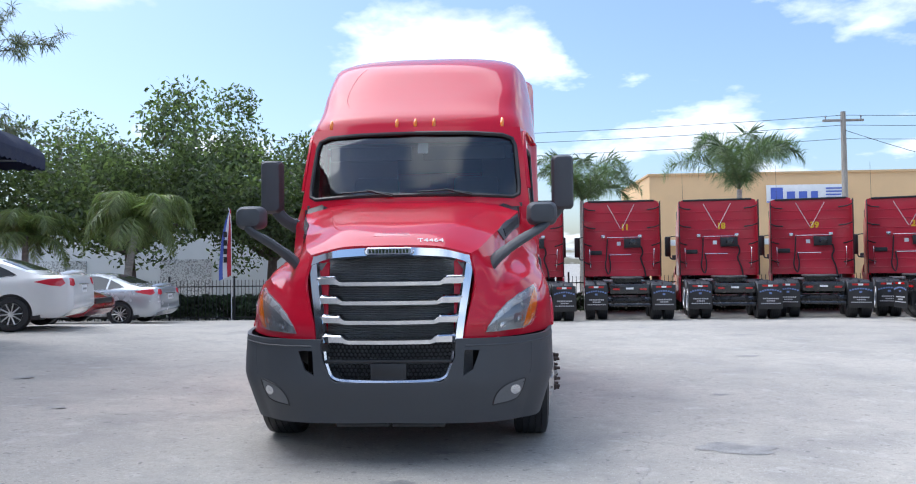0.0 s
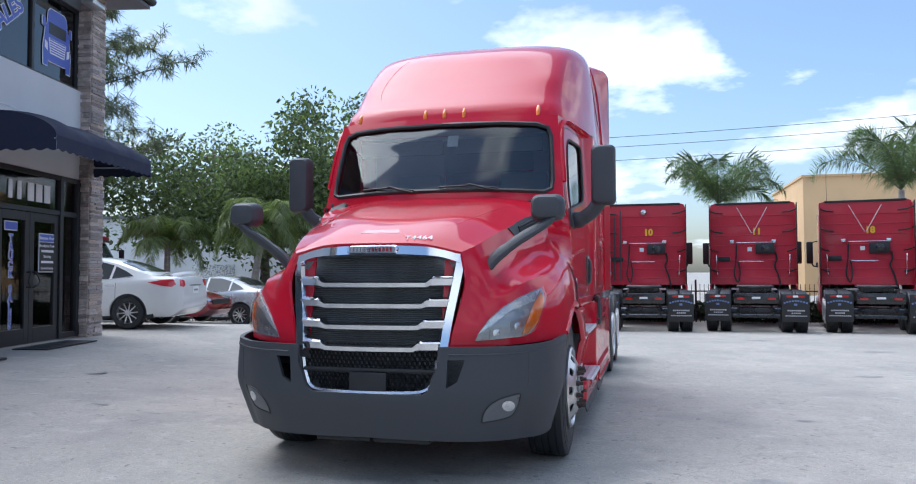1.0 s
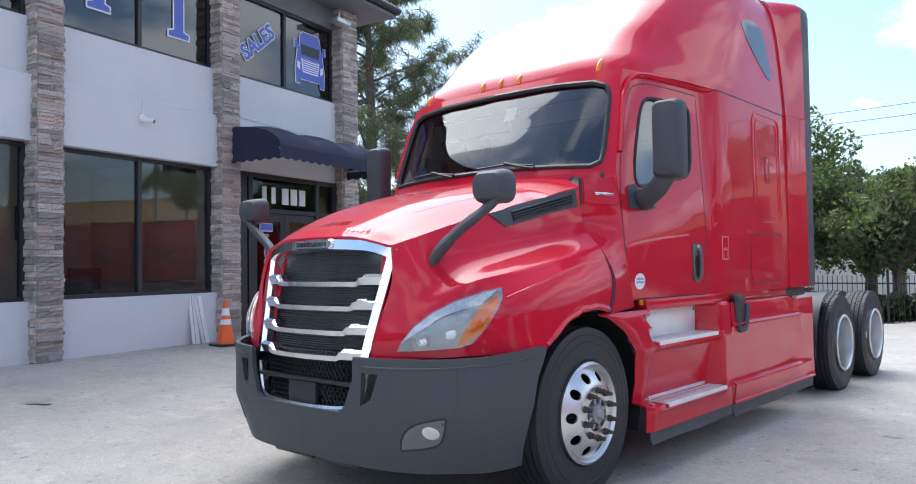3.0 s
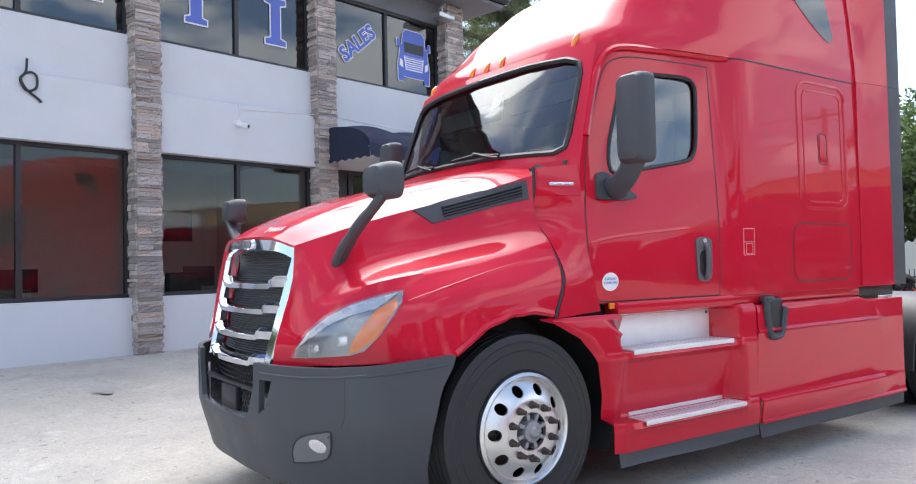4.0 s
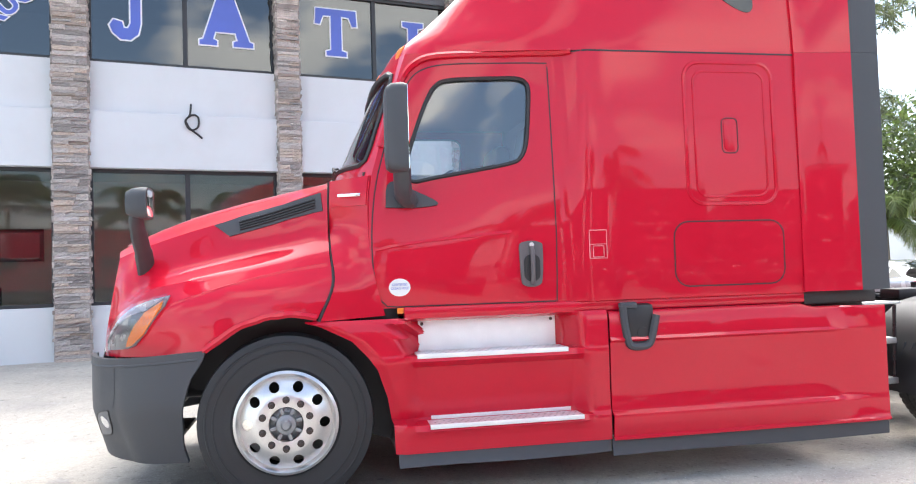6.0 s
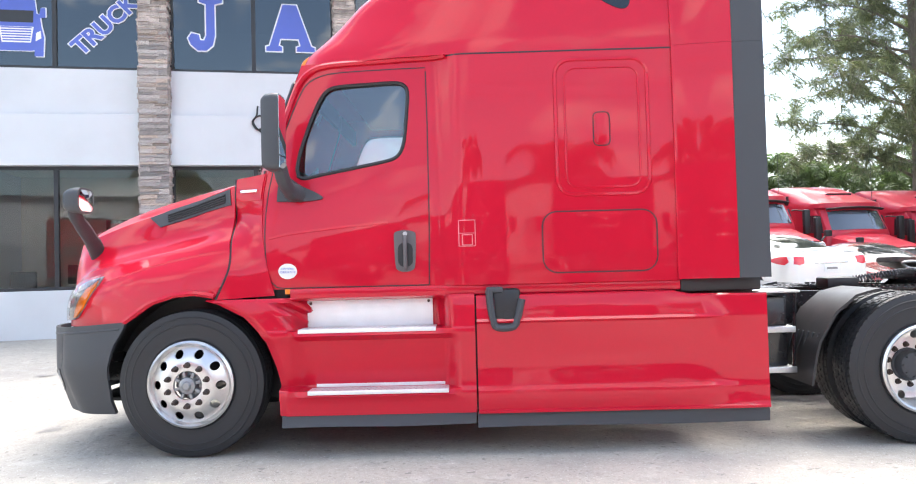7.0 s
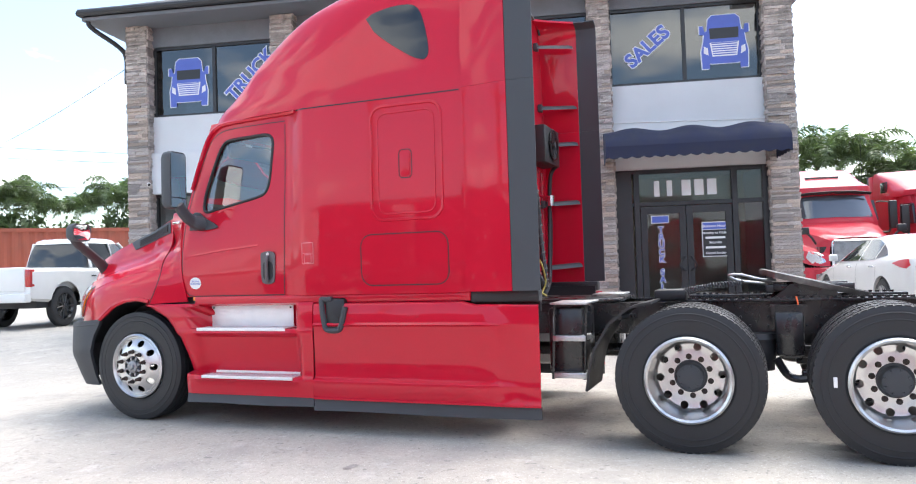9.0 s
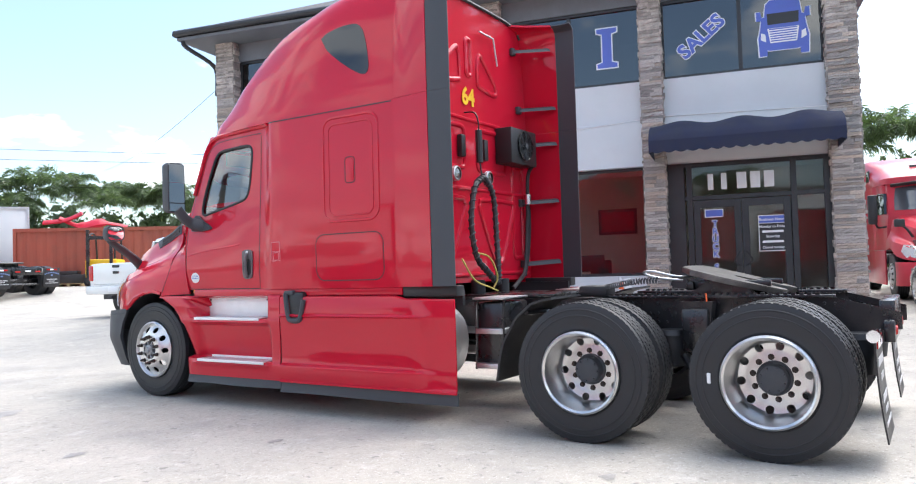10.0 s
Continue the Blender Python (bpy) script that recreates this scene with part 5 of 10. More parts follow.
# crease along the wing above the arch
for sx in (1, -1):
    bm = bmesh.new()
    on_hood.bead(bm, [(1.3 * sx, y, z) for y, z in smooth2([(-0.66, 1.30), (-0.42, 1.36), (-0.1, 1.44), (0.1, 1.475), (0.26, 1.495)])], (-sx, 0, -0.35), 0.022, -0.017)
    part("wing_crease", bm, M["red"], hood)
    bm = bmesh.new()
    on_hood.bead(bm, [(1.3 * sx, y, z) for y, z in smooth2([(-0.46, 0.965), (-0.38, 1.02), (-0.24, 1.105), (0.0, 1.155), (0.10, 1.150), (0.19, 1.132)])], (-sx, 0, 0), 0.022, -0.006)
    part("arch_lip", bm, M["red"], hood)

# -- headlamps --
for sx in (1, -1):
    way = Vector((-0.55 * sx, 0.83, 0)).normalized()
    poly = [(0.700, -1.11, 0.955), (0.725, -1.10, 1.01), (0.775, -1.05, 1.09), (0.85, -0.98, 1.165), (0.94, -0.89, 1.225), (1.02, -0.78, 1.265), (1.082, -0.69, 1.288), (1.100, -0.70, 1.23), (1.095, -0.745, 1.165), (1.07, -0.81, 1.07), (1.03, -0.88, 0.995), (0.98, -0.93, 0.975), (0.88, -1.02, 0.965), (0.78, -1.08, 0.958)]
    P = [Vector(q) for q in poly]
    full = [(p.x * sx, p.y, p.z) for a, b in zip(P, P[1:] + P[:1]) for p in (a.lerp(b, k / 3) for k in range(3))]
    head = part("headlamp", on_hood.patch(full, way, 0.006, 5, 0.01), M["lamp_grey"], truck, "clear headlamp with grey bezel and amber side lens")
    am = [(1.008, -0.872, 1.11), (1.035, -0.805, 1.190), (1.078, -0.715, 1.255), (1.088, -0.715, 1.21), (1.082, -0.755, 1.15), (1.06, -0.82, 1.06), (1.01, -0.90, 0.995), (0.972, -0.93, 0.985), (0.985, -0.912, 1.04)]
    part("amber_lens", on_hood.patch([(p[0] * sx, p[1], p[2]) for p in am], way, 0.012, 3, 0.006, 0.004), M["amber"], head, "amber turn signal lens")
    brow = [(0.715, -1.105, 0.995), (0.775, -1.05, 1.082), (0.85, -0.98, 1.155), (0.94, -0.89, 1.215), (1.02, -0.78, 1.255), (1.07, -0.71, 1.275), (1.03, -0.80, 1.20), (0.95, -0.89, 1.165), (0.86, -0.98, 1.115), (0.78, -1.05, 1.05)]
    part("light_bar", on_hood.patch([(p[0] * sx, p[1], p[2]) for p in brow], way, 0.012, 3, 0.006), M["lamp_silver"], head, "pale daytime light bar")
    for cx, cy, cz, r in ((0.815, -1.03, 1.005, 0.050), (0.935, -0.93, 1.045, 0.056)):
        def sq(v):
            return math.copysign(abs(v) ** 0.55, v)
        ol = [(cx * sx + 0.83 * r * sq(math.cos(a * math.tau / 24)) * sx, cy + 0.55 * r * sq(math.cos(a * math.tau / 24)), cz + 0.16 * r * sq(math.cos(a * math.tau / 24)) + 0.78 * r * sq(math.sin(a * math.tau / 24))) for a in range(24)]
        pj = part("projector", on_hood.patch(ol, way, 0.010, 4, 0.006, -0.004), M["lamp_grey"], head, "grey projector bowl")
        c0 = Vector((cx * sx, cy, cz))
        part("projector_lens", on_hood.patch([c0 + (Vector(q) - c0) * 0.5 for q in ol], way, 0.012, 3, 0.004, 0.003), M["lampbowl"], pj)
    lens = part("clear_lens", on_hood.patch(full, way, 0.028, 6, 0.0, 0.006), M["lens"], head)
    lens.visible_shadow = False

# -- grille --
grille = part("grille_backing", boxes((-0.60, 0.60, -1.00, -0.96, 0.60, 1.55)), M["mesh"], truck, "dark radiator behind chrome grille")
def face_y(x, z):
    """The grille's plane: bowed, and leaning back."""
    return -1.235 + 0.13 * (z - 0.9) / 0.65 + 0.10 * (x / 0.6) ** 2
bm = bmesh.new()
for k in range(46):
    z = 0.94 + k * 0.0132
    w = 0.47 + 0.07 * (z - 0.9) / 0.65
    sheet(bm, [[(x, face_y(x, z) + d, z + e) for x in np.linspace(-w, w, 13)] for d, e in ((0.075, 0.0035), (0.062, 0.0), (0.075, -0.0035))])
tagged(part("radiator_fin", bm, M["mesh"], grille), kind="stuff")
bm = bmesh.new()
def chrome_band(path, w, d=0.028):
    """A bevelled chrome strip along a path of (x, z)."""
    P = spline([(x, 0, z) for x, z in path], 4)
    rows = []
    for i, p in enumerate(P):
        t = (P[min(i + 1, len(P) - 1)] - P[max(i - 1, 0)]).normalized()
        nrm = Vector((-t.z, 0, t.x))
        row = []
        for o, y in ((-0.5, 0.05), (-0.5, 0.0), (-0.32, -d), (0.30, -d), (0.5, -0.004), (0.5, 0.05)):
            q = p + nrm * o * w
            row.append((q.x, face_y(q.x, q.z) + y, q.z))
        rows.append(row)
    sheet(bm, rows)
chrome_band([(-0.505, 0.885), (-0.53, 1.08), (-0.565, 1.30), (-0.585, 1.44), (-0.592, 1.50)], 0.092)
chrome_band([(0.505, 0.885), (0.53, 1.08), (0.565, 1.30), (0.585, 1.44), (0.592, 1.50)], 0.082)
for pts, w in (([(-0.615, 1.485), (-0.50, 1.525), (-0.36, 1.545), (0, 1.557), (0.36, 1.545), (0.50, 1.525), (0.615, 1.485)], 0.092),):
    chrome_band(pts, w, 0.035)
bmesh.ops.recalc_face_normals(bm, faces=bm.faces[:])
for sx in (1, -1):
    liner = bmesh.new()
    sheet(liner, [[(x * sx, face_y(x, z) + 0.055, z) for x in np.linspace(0.47, 0.60 + 0.06 * (z - 0.88) / 0.6, 5)] for z in np.linspace(0.88, 1.48, 8)])
    part("grille_liner", painted(shelled(liner, 0.006, 0.0), M["red"]), None, grille)
part("grille_surround", bm, M["chrome"], grille, "chrome grille surround")
for z, w in ((1.335, 0.555), (1.195, 0.535), (1.055, 0.512), (0.915, 0.49)):
    bm = bmesh.new()
    rows = []
    for x in np.linspace(-w, w, 81):
        a = abs(x)
        k = min(1, max(0, (a - w + 0.19) / 0.045))           # the bar steps up and swells towards its ends
        k = k * k * (3 - 2 * k)
        h, up, out = 0.020 + 0.010 * k, 0.022 * k - 0.012, 0.006 + 0.010 * k
        y = face_y(x, z)
        rows.append([(x, y + 0.05, z + up + h), (x, y + 0.015 - out, z + up + h), (x, y - 0.010 - out, z + up + h * 0.4), (x, y - 0.006 - out, z + up - h), (x, y + 0.05, z + up - h)])
    sheet(bm, rows)
    bmesh.ops.recalc_face_normals(bm, faces=bm.faces[:])
    part("grille_bar", bm, M["chrome"], grille, "chrome grille bar")
bm = bmesh.new()
ol = rounded(-0.185, 0.185, 1.525, 1.585, 0.029, 6)
A, B = [(x, face_y(x, z) - 0.036, z) for x, z in ol], [(x * 0.95, face_y(x, z) - 0.052, 1.555 + (z - 1.555) * 0.75) for x, z in ol]
g = sheet(bm, [A, B], True)
ring_cap(bm, g[1])
emb = part("emblem", bm, M["chrome"], grille, "chrome oval name badge")
bm = bmesh.new()
ol = rounded(-0.165, 0.165, 1.533, 1.577, 0.020, 6)
ring_cap(bm, [bm.verts.new((x, face_y(x, z) - 0.0545, z)) for x, z in ol])
part("emblem_field", bm, M["lampdark"], emb)
bm = bmesh.new()
for k in range(12):
    x = -0.138 + k * 0.025
    box(bm, x - 0.008, x + 0.008, face_y(x, 1.555) - 0.060, face_y(x, 1.555) - 0.054, 1.541, 1.569)
part("emblem_bar", bm, M["chrome"], emb)
# lower grille: chrome U, hexagonal mesh, plate
bm = bmesh.new()
U = [(-0.475, 0.83), (-0.465, 0.76), (-0.445, 0.70), (-0.425, 0.655), (-0.385, 0.628), (-0.30, 0.617), (0, 0.612), (0.30, 0.617), (0.385, 0.628), (0.425, 0.655), (0.445, 0.70), (0.465, 0.76), (0.475, 0.83)]
P = spline([(x, 0, z) for x, z in U], 4)
rows = []
for i, p in enumerate(P):
    t = (P[min(i + 1, len(P) - 1)] - P[max(i - 1, 0)]).normalized()
    nr = Vector((t.z, 0, -t.x))
    y = -1.265 + 0.06 * (p.x / 0.45) ** 2
    rows.append([((p + nr * o).x, y + d, (p + nr * o).z) for o, d in ((-0.016, 0.06), (-0.016, -0.004), (0.0, -0.012), (0.016, -0.004), (0.016, 0.06))])
sheet(bm, rows)
bmesh.ops.recalc_face_normals(bm, faces=bm.faces[:])
part("bumper_trim", bm, M["alu"], bumper, "satin chrome lower grille trim")
bm = bmesh.new()
R = 0.0185
for row in range(11):
    for col in range(28):
        x, z = -0.44 + col * R * 1.76 + (row % 2) * R * 0.88, 0.635 + row * R * 1.52
        if 0.745 < z < 0.775 or abs(x) > 0.36 + 0.10 * min(1, (z - 0.63) / 0.12) or (abs(x) < 0.13 and z < 0.745):
            continue
        y = -1.205 + 0.06 * (x / 0.45) ** 2
        o = [bm.verts.new((x + R * math.sin(k * math.tau / 6), y, z + R * math.cos(k * math.tau / 6))) for k in range(6)]
        n = [bm.verts.new((x + R * 0.76 * math.sin(k * math.tau / 6), y - 0.006, z + R * 0.76 * math.cos(k * math.tau / 6))) for k in range(6)]
        d = [bm.verts.new((v.co.x, y + 0.02, v.co.z)) for v in n]
        for k in range(6):
            j = (k + 1) % 6
            bm.faces.new([o[k], o[j], n[j], n[k]]); bm.faces.new([n[k], n[j], d[j], d[k]])
bmesh.ops.recalc_face_normals(bm, faces=bm.faces[:])
tagged(part("hex_mesh", bm, M["black"], bumper, "black hexagonal grille mesh", smooth=False), kind="stuff")
part("plate_panel", boxes((-0.13, 0.13, -1.235, -1.205, 0.625, 0.745), (-0.46, 0.46, -1.225, -1.19, 0.748, 0.772), bevel=0.006), M["black"], bumper)
for sx in (1, -1):
    ol = [(0.748, 0.432), (0.762, 0.49), (0.80, 0.545), (0.86, 0.585), (0.93, 0.605), (0.985, 0.612), (0.975, 0.56), (0.955, 0.51), (0.92, 0.465), (0.85, 0.445)]
    fog = part("fog_lamp", Onto(bump_me).patch([(x * sx, -1.1, z) for x, z in ol], (0, 1, 0), 0.002, 4, 0.008), M["fog_grey"], bumper, "fog lamp in grey recess")
    ol = [(0.912 + 0.036 * math.cos(a * math.tau / 20), 0.538 + 0.036 * math.sin(a * math.tau / 20)) for a in range(20)]
    part("fog_lens", Onto(bump_me).patch([(x * sx, -1.1, z) for x, z in ol], (0, 1, 0), 0.005, 4, 0.006, 0.003), M["lampbowl"], fog)
    rim_ = bmesh.new()
    edge_ = smooth2([(0.748, 0.432), (0.762, 0.49), (0.80, 0.545), (0.86, 0.585), (0.93, 0.605), (0.985, 0.612), (0.975, 0.56), (0.955, 0.51), (0.92, 0.465), (0.85, 0.445), (0.748, 0.432)], 3)
    Onto(bump_me).bead(rim_, [(x * sx, -1.1, z) for x, z in edge_], (0, 1, 0), 0.006, 0.0)
    part("fog_rim", rim_, M["black"], fog)
    bm = bmesh.new()
    Onto(bump_me).bead(bm, [(x * sx, -1.1, z) for x, z in smooth2([(1.040, 0.870), (1.040, 0.80), (1.038, 0.70), (1.025, 0.64)])], (0, 1, 0), 0.012, -0.008)
    Onto(bump_me).bead(bm, [(x * sx, -1.1, z) for x, z in smooth2([(0.56, 0.872), (0.8, 0.872), (1.0, 0.876), (1.12, 0.888)])], (0, 1, 0), 0.009, -0.003)
    part("bumper_crease", bm, M["plastic"], bumper)
    bm = bmesh.new()
    Onto(bump_me).bead(bm, [(1.3 * sx, y, z) for y, z in ((-0.93, 0.884), (-0.70, 0.900), (-0.50, 0.914))], (-sx, 0, 0), 0.009, -0.003)
    part("bumper_crease", bm, M["plastic"], bumper)
bm = bmesh.new()
for x0, x1 in ((-0.40, -0.01), (0.01, 0.40)):
    box(bm, x0, x1, -1.15, -0.75, 0.272, 0.305, 0.012)
part("air_dam", bm, M["black"], bumper)
# block behind bumper and bonnet
part("engine_bay", boxes((-0.70, 0.70, -0.80, 0.20, 0.62, 1.38), (-0.52, 0.52, -1.06, -0.80, 0.45, 0.62), bevel=0.02), M["frameblack"], truck)

# -- mirrors --
for sx in (1, -1):
    ma = part("hood_mirror_arm", tube(bmesh.new(), spline([(0.72 * sx, -0.87, 1.42), (0.79 * sx, -0.865, 1.50), (0.87 * sx, -0.86, 1.565), (0.98 * sx, -0.855, 1.64), (1.10 * sx, -0.845, 1.71), (1.165 * sx, -0.83, 1.765), (1.165 * sx, -0.81, 1.81)], 5), [0.058] * 10 + [0.052] * 8 + [0.046] * 14, 12, flat=0.6), M["plastic"], truck, "grey hood mirror on a bent arm")
    bm = bmesh.new()
    rows = []
    for k, (y, w, h) in enumerate(((-0.845, 0.05, 0.035), (-0.835, 0.088, 0.066), (-0.80, 0.110, 0.084), (-0.75, 0.118, 0.092), (-0.715, 0.115, 0.089))):
        rows.append([(1.140 * sx + a, y - 0.045, 1.838 + b) for a, b in rounded(-w, w, -h, h, h * 0.65, 5)])
    g = sheet(bm, rows, True)
    ring_cap(bm, g[0][::-1]); ring_cap(bm, g[-1])
    bmesh.ops.recalc_face_normals(bm, faces=bm.faces[:])
    part("mirror_head", bm, M["plastic"], ma)
    bm = bmesh.new()
    rr = [[(1.140 * sx + a, y - 0.045, 1.838 + b) for a, b in rounded(-w, w, -h, h, h * 0.7, 5)] for y, w, h in ((-0.713, 0.100, 0.076), (-0.706, 0.05, 0.038), (-0.704, 0.004, 0.003))]
    g = sheet(bm, rr, True)
    ring_cap(bm, g[-1])
    bmesh.ops.recalc_face_normals(bm, faces=bm.faces[:])
    part("mirror_glass", bm, M["mirror"], ma, "convex mirror glass")
    base = on_cab.patch([(1.15 * sx, y, z) for y, z in smooth2([(0.63, 1.79), (0.645, 1.93), (0.72, 1.955), (0.80, 1.90), (0.93, 1.835), (0.95, 1.80), (0.80, 1.785), (0.63, 1.79)], 3)[:-1]], (-sx, 0, 0), 0.02, 3, 0.01)
    mb = part("door_mirror_base", base, M["plastic"], truck, "tall grey door mirror on a thick arm")
    part("mirror_arm", tube(bmesh.new(), spline([(1.13 * sx, 0.78, 1.85), (1.22 * sx, 0.74, 1.86), (1.32 * sx, 0.72, 1.92), (1.40 * sx, 0.71, 2.02)], 5), [0.078] * 6 + [0.066] * 12, 12, flat=0.75), M["plastic"], mb)
    bm = bmesh.new()
    rows = []
    for y, w, h in ((0.610, 0.05, 0.20), (0.618, 0.082, 0.238), (0.645, 0.100, 0.256), (0.70, 0.106, 0.262), (0.738, 0.104, 0.258)):
        rows.append([(1.425 * sx + a, y, 2.235 + b) for a, b in rounded(-w, w, -h, h, 0.045, 5)])
    g = sheet(bm, rows, True)
    ring_cap(bm, g[0][::-1]); ring_cap(bm, g[-1])
    bmesh.ops.recalc_face_normals(bm, faces=bm.faces[:])
    part("mirror_head", bm, M["plastic"], mb)
    part("mirror_glass", boxes((1.425 * sx - 0.092, 1.425 * sx + 0.092, 0.739, 0.742, 2.08, 2.48)), M["mirror"], mb, "flat mirror glass", smooth=False)
    part("mirror_glass", boxes((1.425 * sx - 0.092, 1.425 * sx + 0.092, 0.739, 0.742, 1.99, 2.07)), M["mirror"], mb, "flat mirror glass", smooth=False)

# -- side skirts with steps --
def arch_back(z):
    """Where the skirt's front edge meets the wheel arch at a height."""
    return float(np.interp(z, [0.28, 0.45, 0.62, 0.80, 0.95, 1.03, 1.08, 1.10], [0.645, 0.64, 0.61, 0.55, 0.44, 0.33, 0.20, 0.12]))


STEP_PROFILE = [(1.100, 1.235, 1.20), (1.080, 1.250, 1.10), (1.075, 1.252, 1.075), (0.980, 1.256, 1.070), (0.885, 1.258, 1.070), (0.872, 1.260, 1.085), (0.866, 1.262, 1.265),
                (0.840, 1.262, 1.272), (0.828, 1.262, 1.245), (0.800, 1.260, 1.200), (0.74, 1.258, 1.185), (0.62, 1.256, 1.160), (0.52, 1.256, 1.130), (0.475, 1.258, 1.120), (0.455, 1.262, 1.130),
                (0.448, 1.266, 1.275), (0.420, 1.268, 1.290), (0.400, 1.268, 1.272), (0.36, 1.266, 1.262), (0.285, 1.262, 1.258)]
for sx in (1, -1):
    bm = bmesh.new()
    rows = []
    for k in range(97):
        f = k / 96
        row = []
        for z, flush, deep in STEP_PROFILE:
            y0 = arch_back(z)
            y = y0 + (2.018 - y0) * f
            y_in, y_out = (0.80, 1.77) if z > 0.83 else ((0.72, 1.86) if z < 0.40 else (0.80, 1.82))
            b = min(1, max(0, (y - y_in + 0.10) / 0.12)) * min(1, max(0, (y_out + 0.10 - y) / 0.12))
            b = b * b * (3 - 2 * b)
            if 0.46 < z < 0.83 and y < 1.2:              # the lower step is open towards the wheel
                flush = min(flush, deep + 0.045)
            edge = 0.03 * max(0, 1 - (y - y0) / 0.06)
            row.append(((flush + (deep - flush) * b - edge) * sx, y, z))
        rows.append(row)
    sheet(bm, rows)
    bmesh.ops.recalc_face_normals(bm, faces=bm.faces[:])
    sk = part("step_skirt", painted(shelled(bm, 0.012, 0.0), M["red"]), None, truck)
    # aluminium treads and kick plate
    def tread(z, x0, x1, ya, yb, name="step_tread"):
        bm = bmesh.new()
        box(bm, x0, x1, ya, yb, z - 0.006, z + 0.004, 0.002)
        box(bm, x1 - 0.004, x1 + 0.004, ya, yb, z - 0.024, z + 0.004, 0.002)
        box(bm, x0 - 0.004, x0 + 0.004, ya + 0.03, yb - 0.03, z, z + 0.028, 0.002)
        if sx < 0:
            bmesh.ops.scale(bm, vec=(-1, 1, 1), verts=bm.verts[:])
            bmesh.ops.reverse_faces(bm, faces=bm.faces[:])
        t = part(name, bm, M["plate_alu"], sk, "perforated bright aluminium step")
        bm = bmesh.new()
        n = int((yb - ya) / 0.042)
        for i in range(n):
            for j in range(4):
                yy, xx = ya + 0.04 + i * (yb - ya - 0.08) / (n - 1) + (j % 2) * 0.018, x0 + 0.03 + j * (x1 - x0 - 0.05) / 3
                r = 0.009 if j % 2 else 0.006
                ring_cap(bm, [bm.verts.new((xx * sx + r * math.cos(q * math.tau / 8), yy + r * math.sin(q * math.tau / 8), z + 0.0052)) for q in range(8)])
        tagged(part("grip_hole", bm, M["lampdark"], t, smooth=False), kind="stuff")
    tread(0.880, 1.085, 1.275, 0.785, 1.745)
    tread(0.456, 1.130, 1.300, 0.85, 1.826)
    bm = bmesh.new()
    box(bm, 1.097 * sx - 0.003, 1.097 * sx + 0.003, 0.817, 1.719, 0.885, 1.078, 0.002)
    kp = part("kick_plate", bm, M["plate_alu"], sk, "plain bright aluminium kick plate")
    for y in (0.842, 1.690):
        bm = bmesh.new()
        turned(bm, [(0.0, 0.006), (0.009, 0.005), (0.011, 0.0)], "x", (1.100 * sx, y, 1.055), 10)
        if sx > 0:
            part("screw", bm, M["rust"], kp)
        else:
            bm.free()
    # rear skirt with two creases, flared tail
    bm = bmesh.new()
    rows = []
    for y in list(np.linspace(2.030, 3.40, 12)) + list(np.linspace(3.45, 4.03, 10)):
        fl = max(0, (y - 3.41) / 0.62)
        row = []
        for z, x in ((1.088, 1.225), (1.080, 1.252), (1.070, 1.256), (0.925, 1.262), (0.910, 1.276), (0.896, 1.260), (0.70, 1.250), (0.48, 1.246), (0.455, 1.252), (0.435, 1.285), (0.425, 1.288), (0.33, 1.276), (0.300, 1.270), (0.292, 1.282), (0.280, 1.280)):
            zz = z - (0.028 * min(1, fl * 8) if z > 1.05 else 0)
            soft = 1 - 0.9 * min(1, max(0, (y - 3.52) / 0.34)) if z > 0.30 else 1 - 0.5 * min(1, max(0, (y - 3.85) / 0.15))
            row.append(((1.256 + (x - 1.256) * soft + 0.012 * fl) * sx, y, zz))
        rows.append(row)
    sheet(bm, rows)
    bmesh.ops.recalc_face_normals(bm, faces=bm.faces[:])
    rs = part("tank_skirt", painted(shelled(bm, 0.014, 0.0), M["red"]), None, truck)
    bm = bmesh.new()
    for (ya, yb) in ((0.66, 2.012), (2.022, 4.03)):
        rows = []
        for k in range(13):
            y = ya + (yb - ya) * k / 12
            tip = 0.020 * math.sin(k / 12 * 3.0 + ya)
            low = 0.205 if ya < 1 else 0.180
            rows.append([(1.250 * sx, y, 0.285), ((1.255 + 0.01 * tip) * sx, y, 0.24), ((1.262 + tip * 0.5) * sx, y, low + 0.004 * math.sin(k * 0.6))])
        sheet(bm, rows)
    part("rubber_skirt", painted(shelled(bm, 0.012, 0.0), M["plastic"]), None, truck, "dark rubber strip under the skirts")
    # tank filler: a black block draws the shade inside its opening
    bm = bmesh.new()
    box(bm, 1.235 * sx - 0.05, 1.235 * sx + 0.036, 2.14, 2.34, 0.865, 1.135, 0.03)
    filler = part("filler_recess", bm, M["black"], rs)
    bm = bmesh.new()
    tube(bm, [(1.272 * sx, y, z) for y, z in smooth2([(2.12, 1.125), (2.128, 1.02), (2.150, 0.90), (2.180, 0.866), (2.27, 0.866), (2.305, 0.90), (2.338, 1.02), (2.348, 1.06)], 4)], 0.026, 8)
    part("filler_frame", bm, M["plastic"], filler, "grey plastic filler surround")
    part("filler_lip", boxes((1.255 * sx - 0.02, 1.255 * sx + 0.03, 2.10, 2.22, 1.105, 1.148), bevel=0.014), M["plastic"], filler)
    bm = bmesh.new()
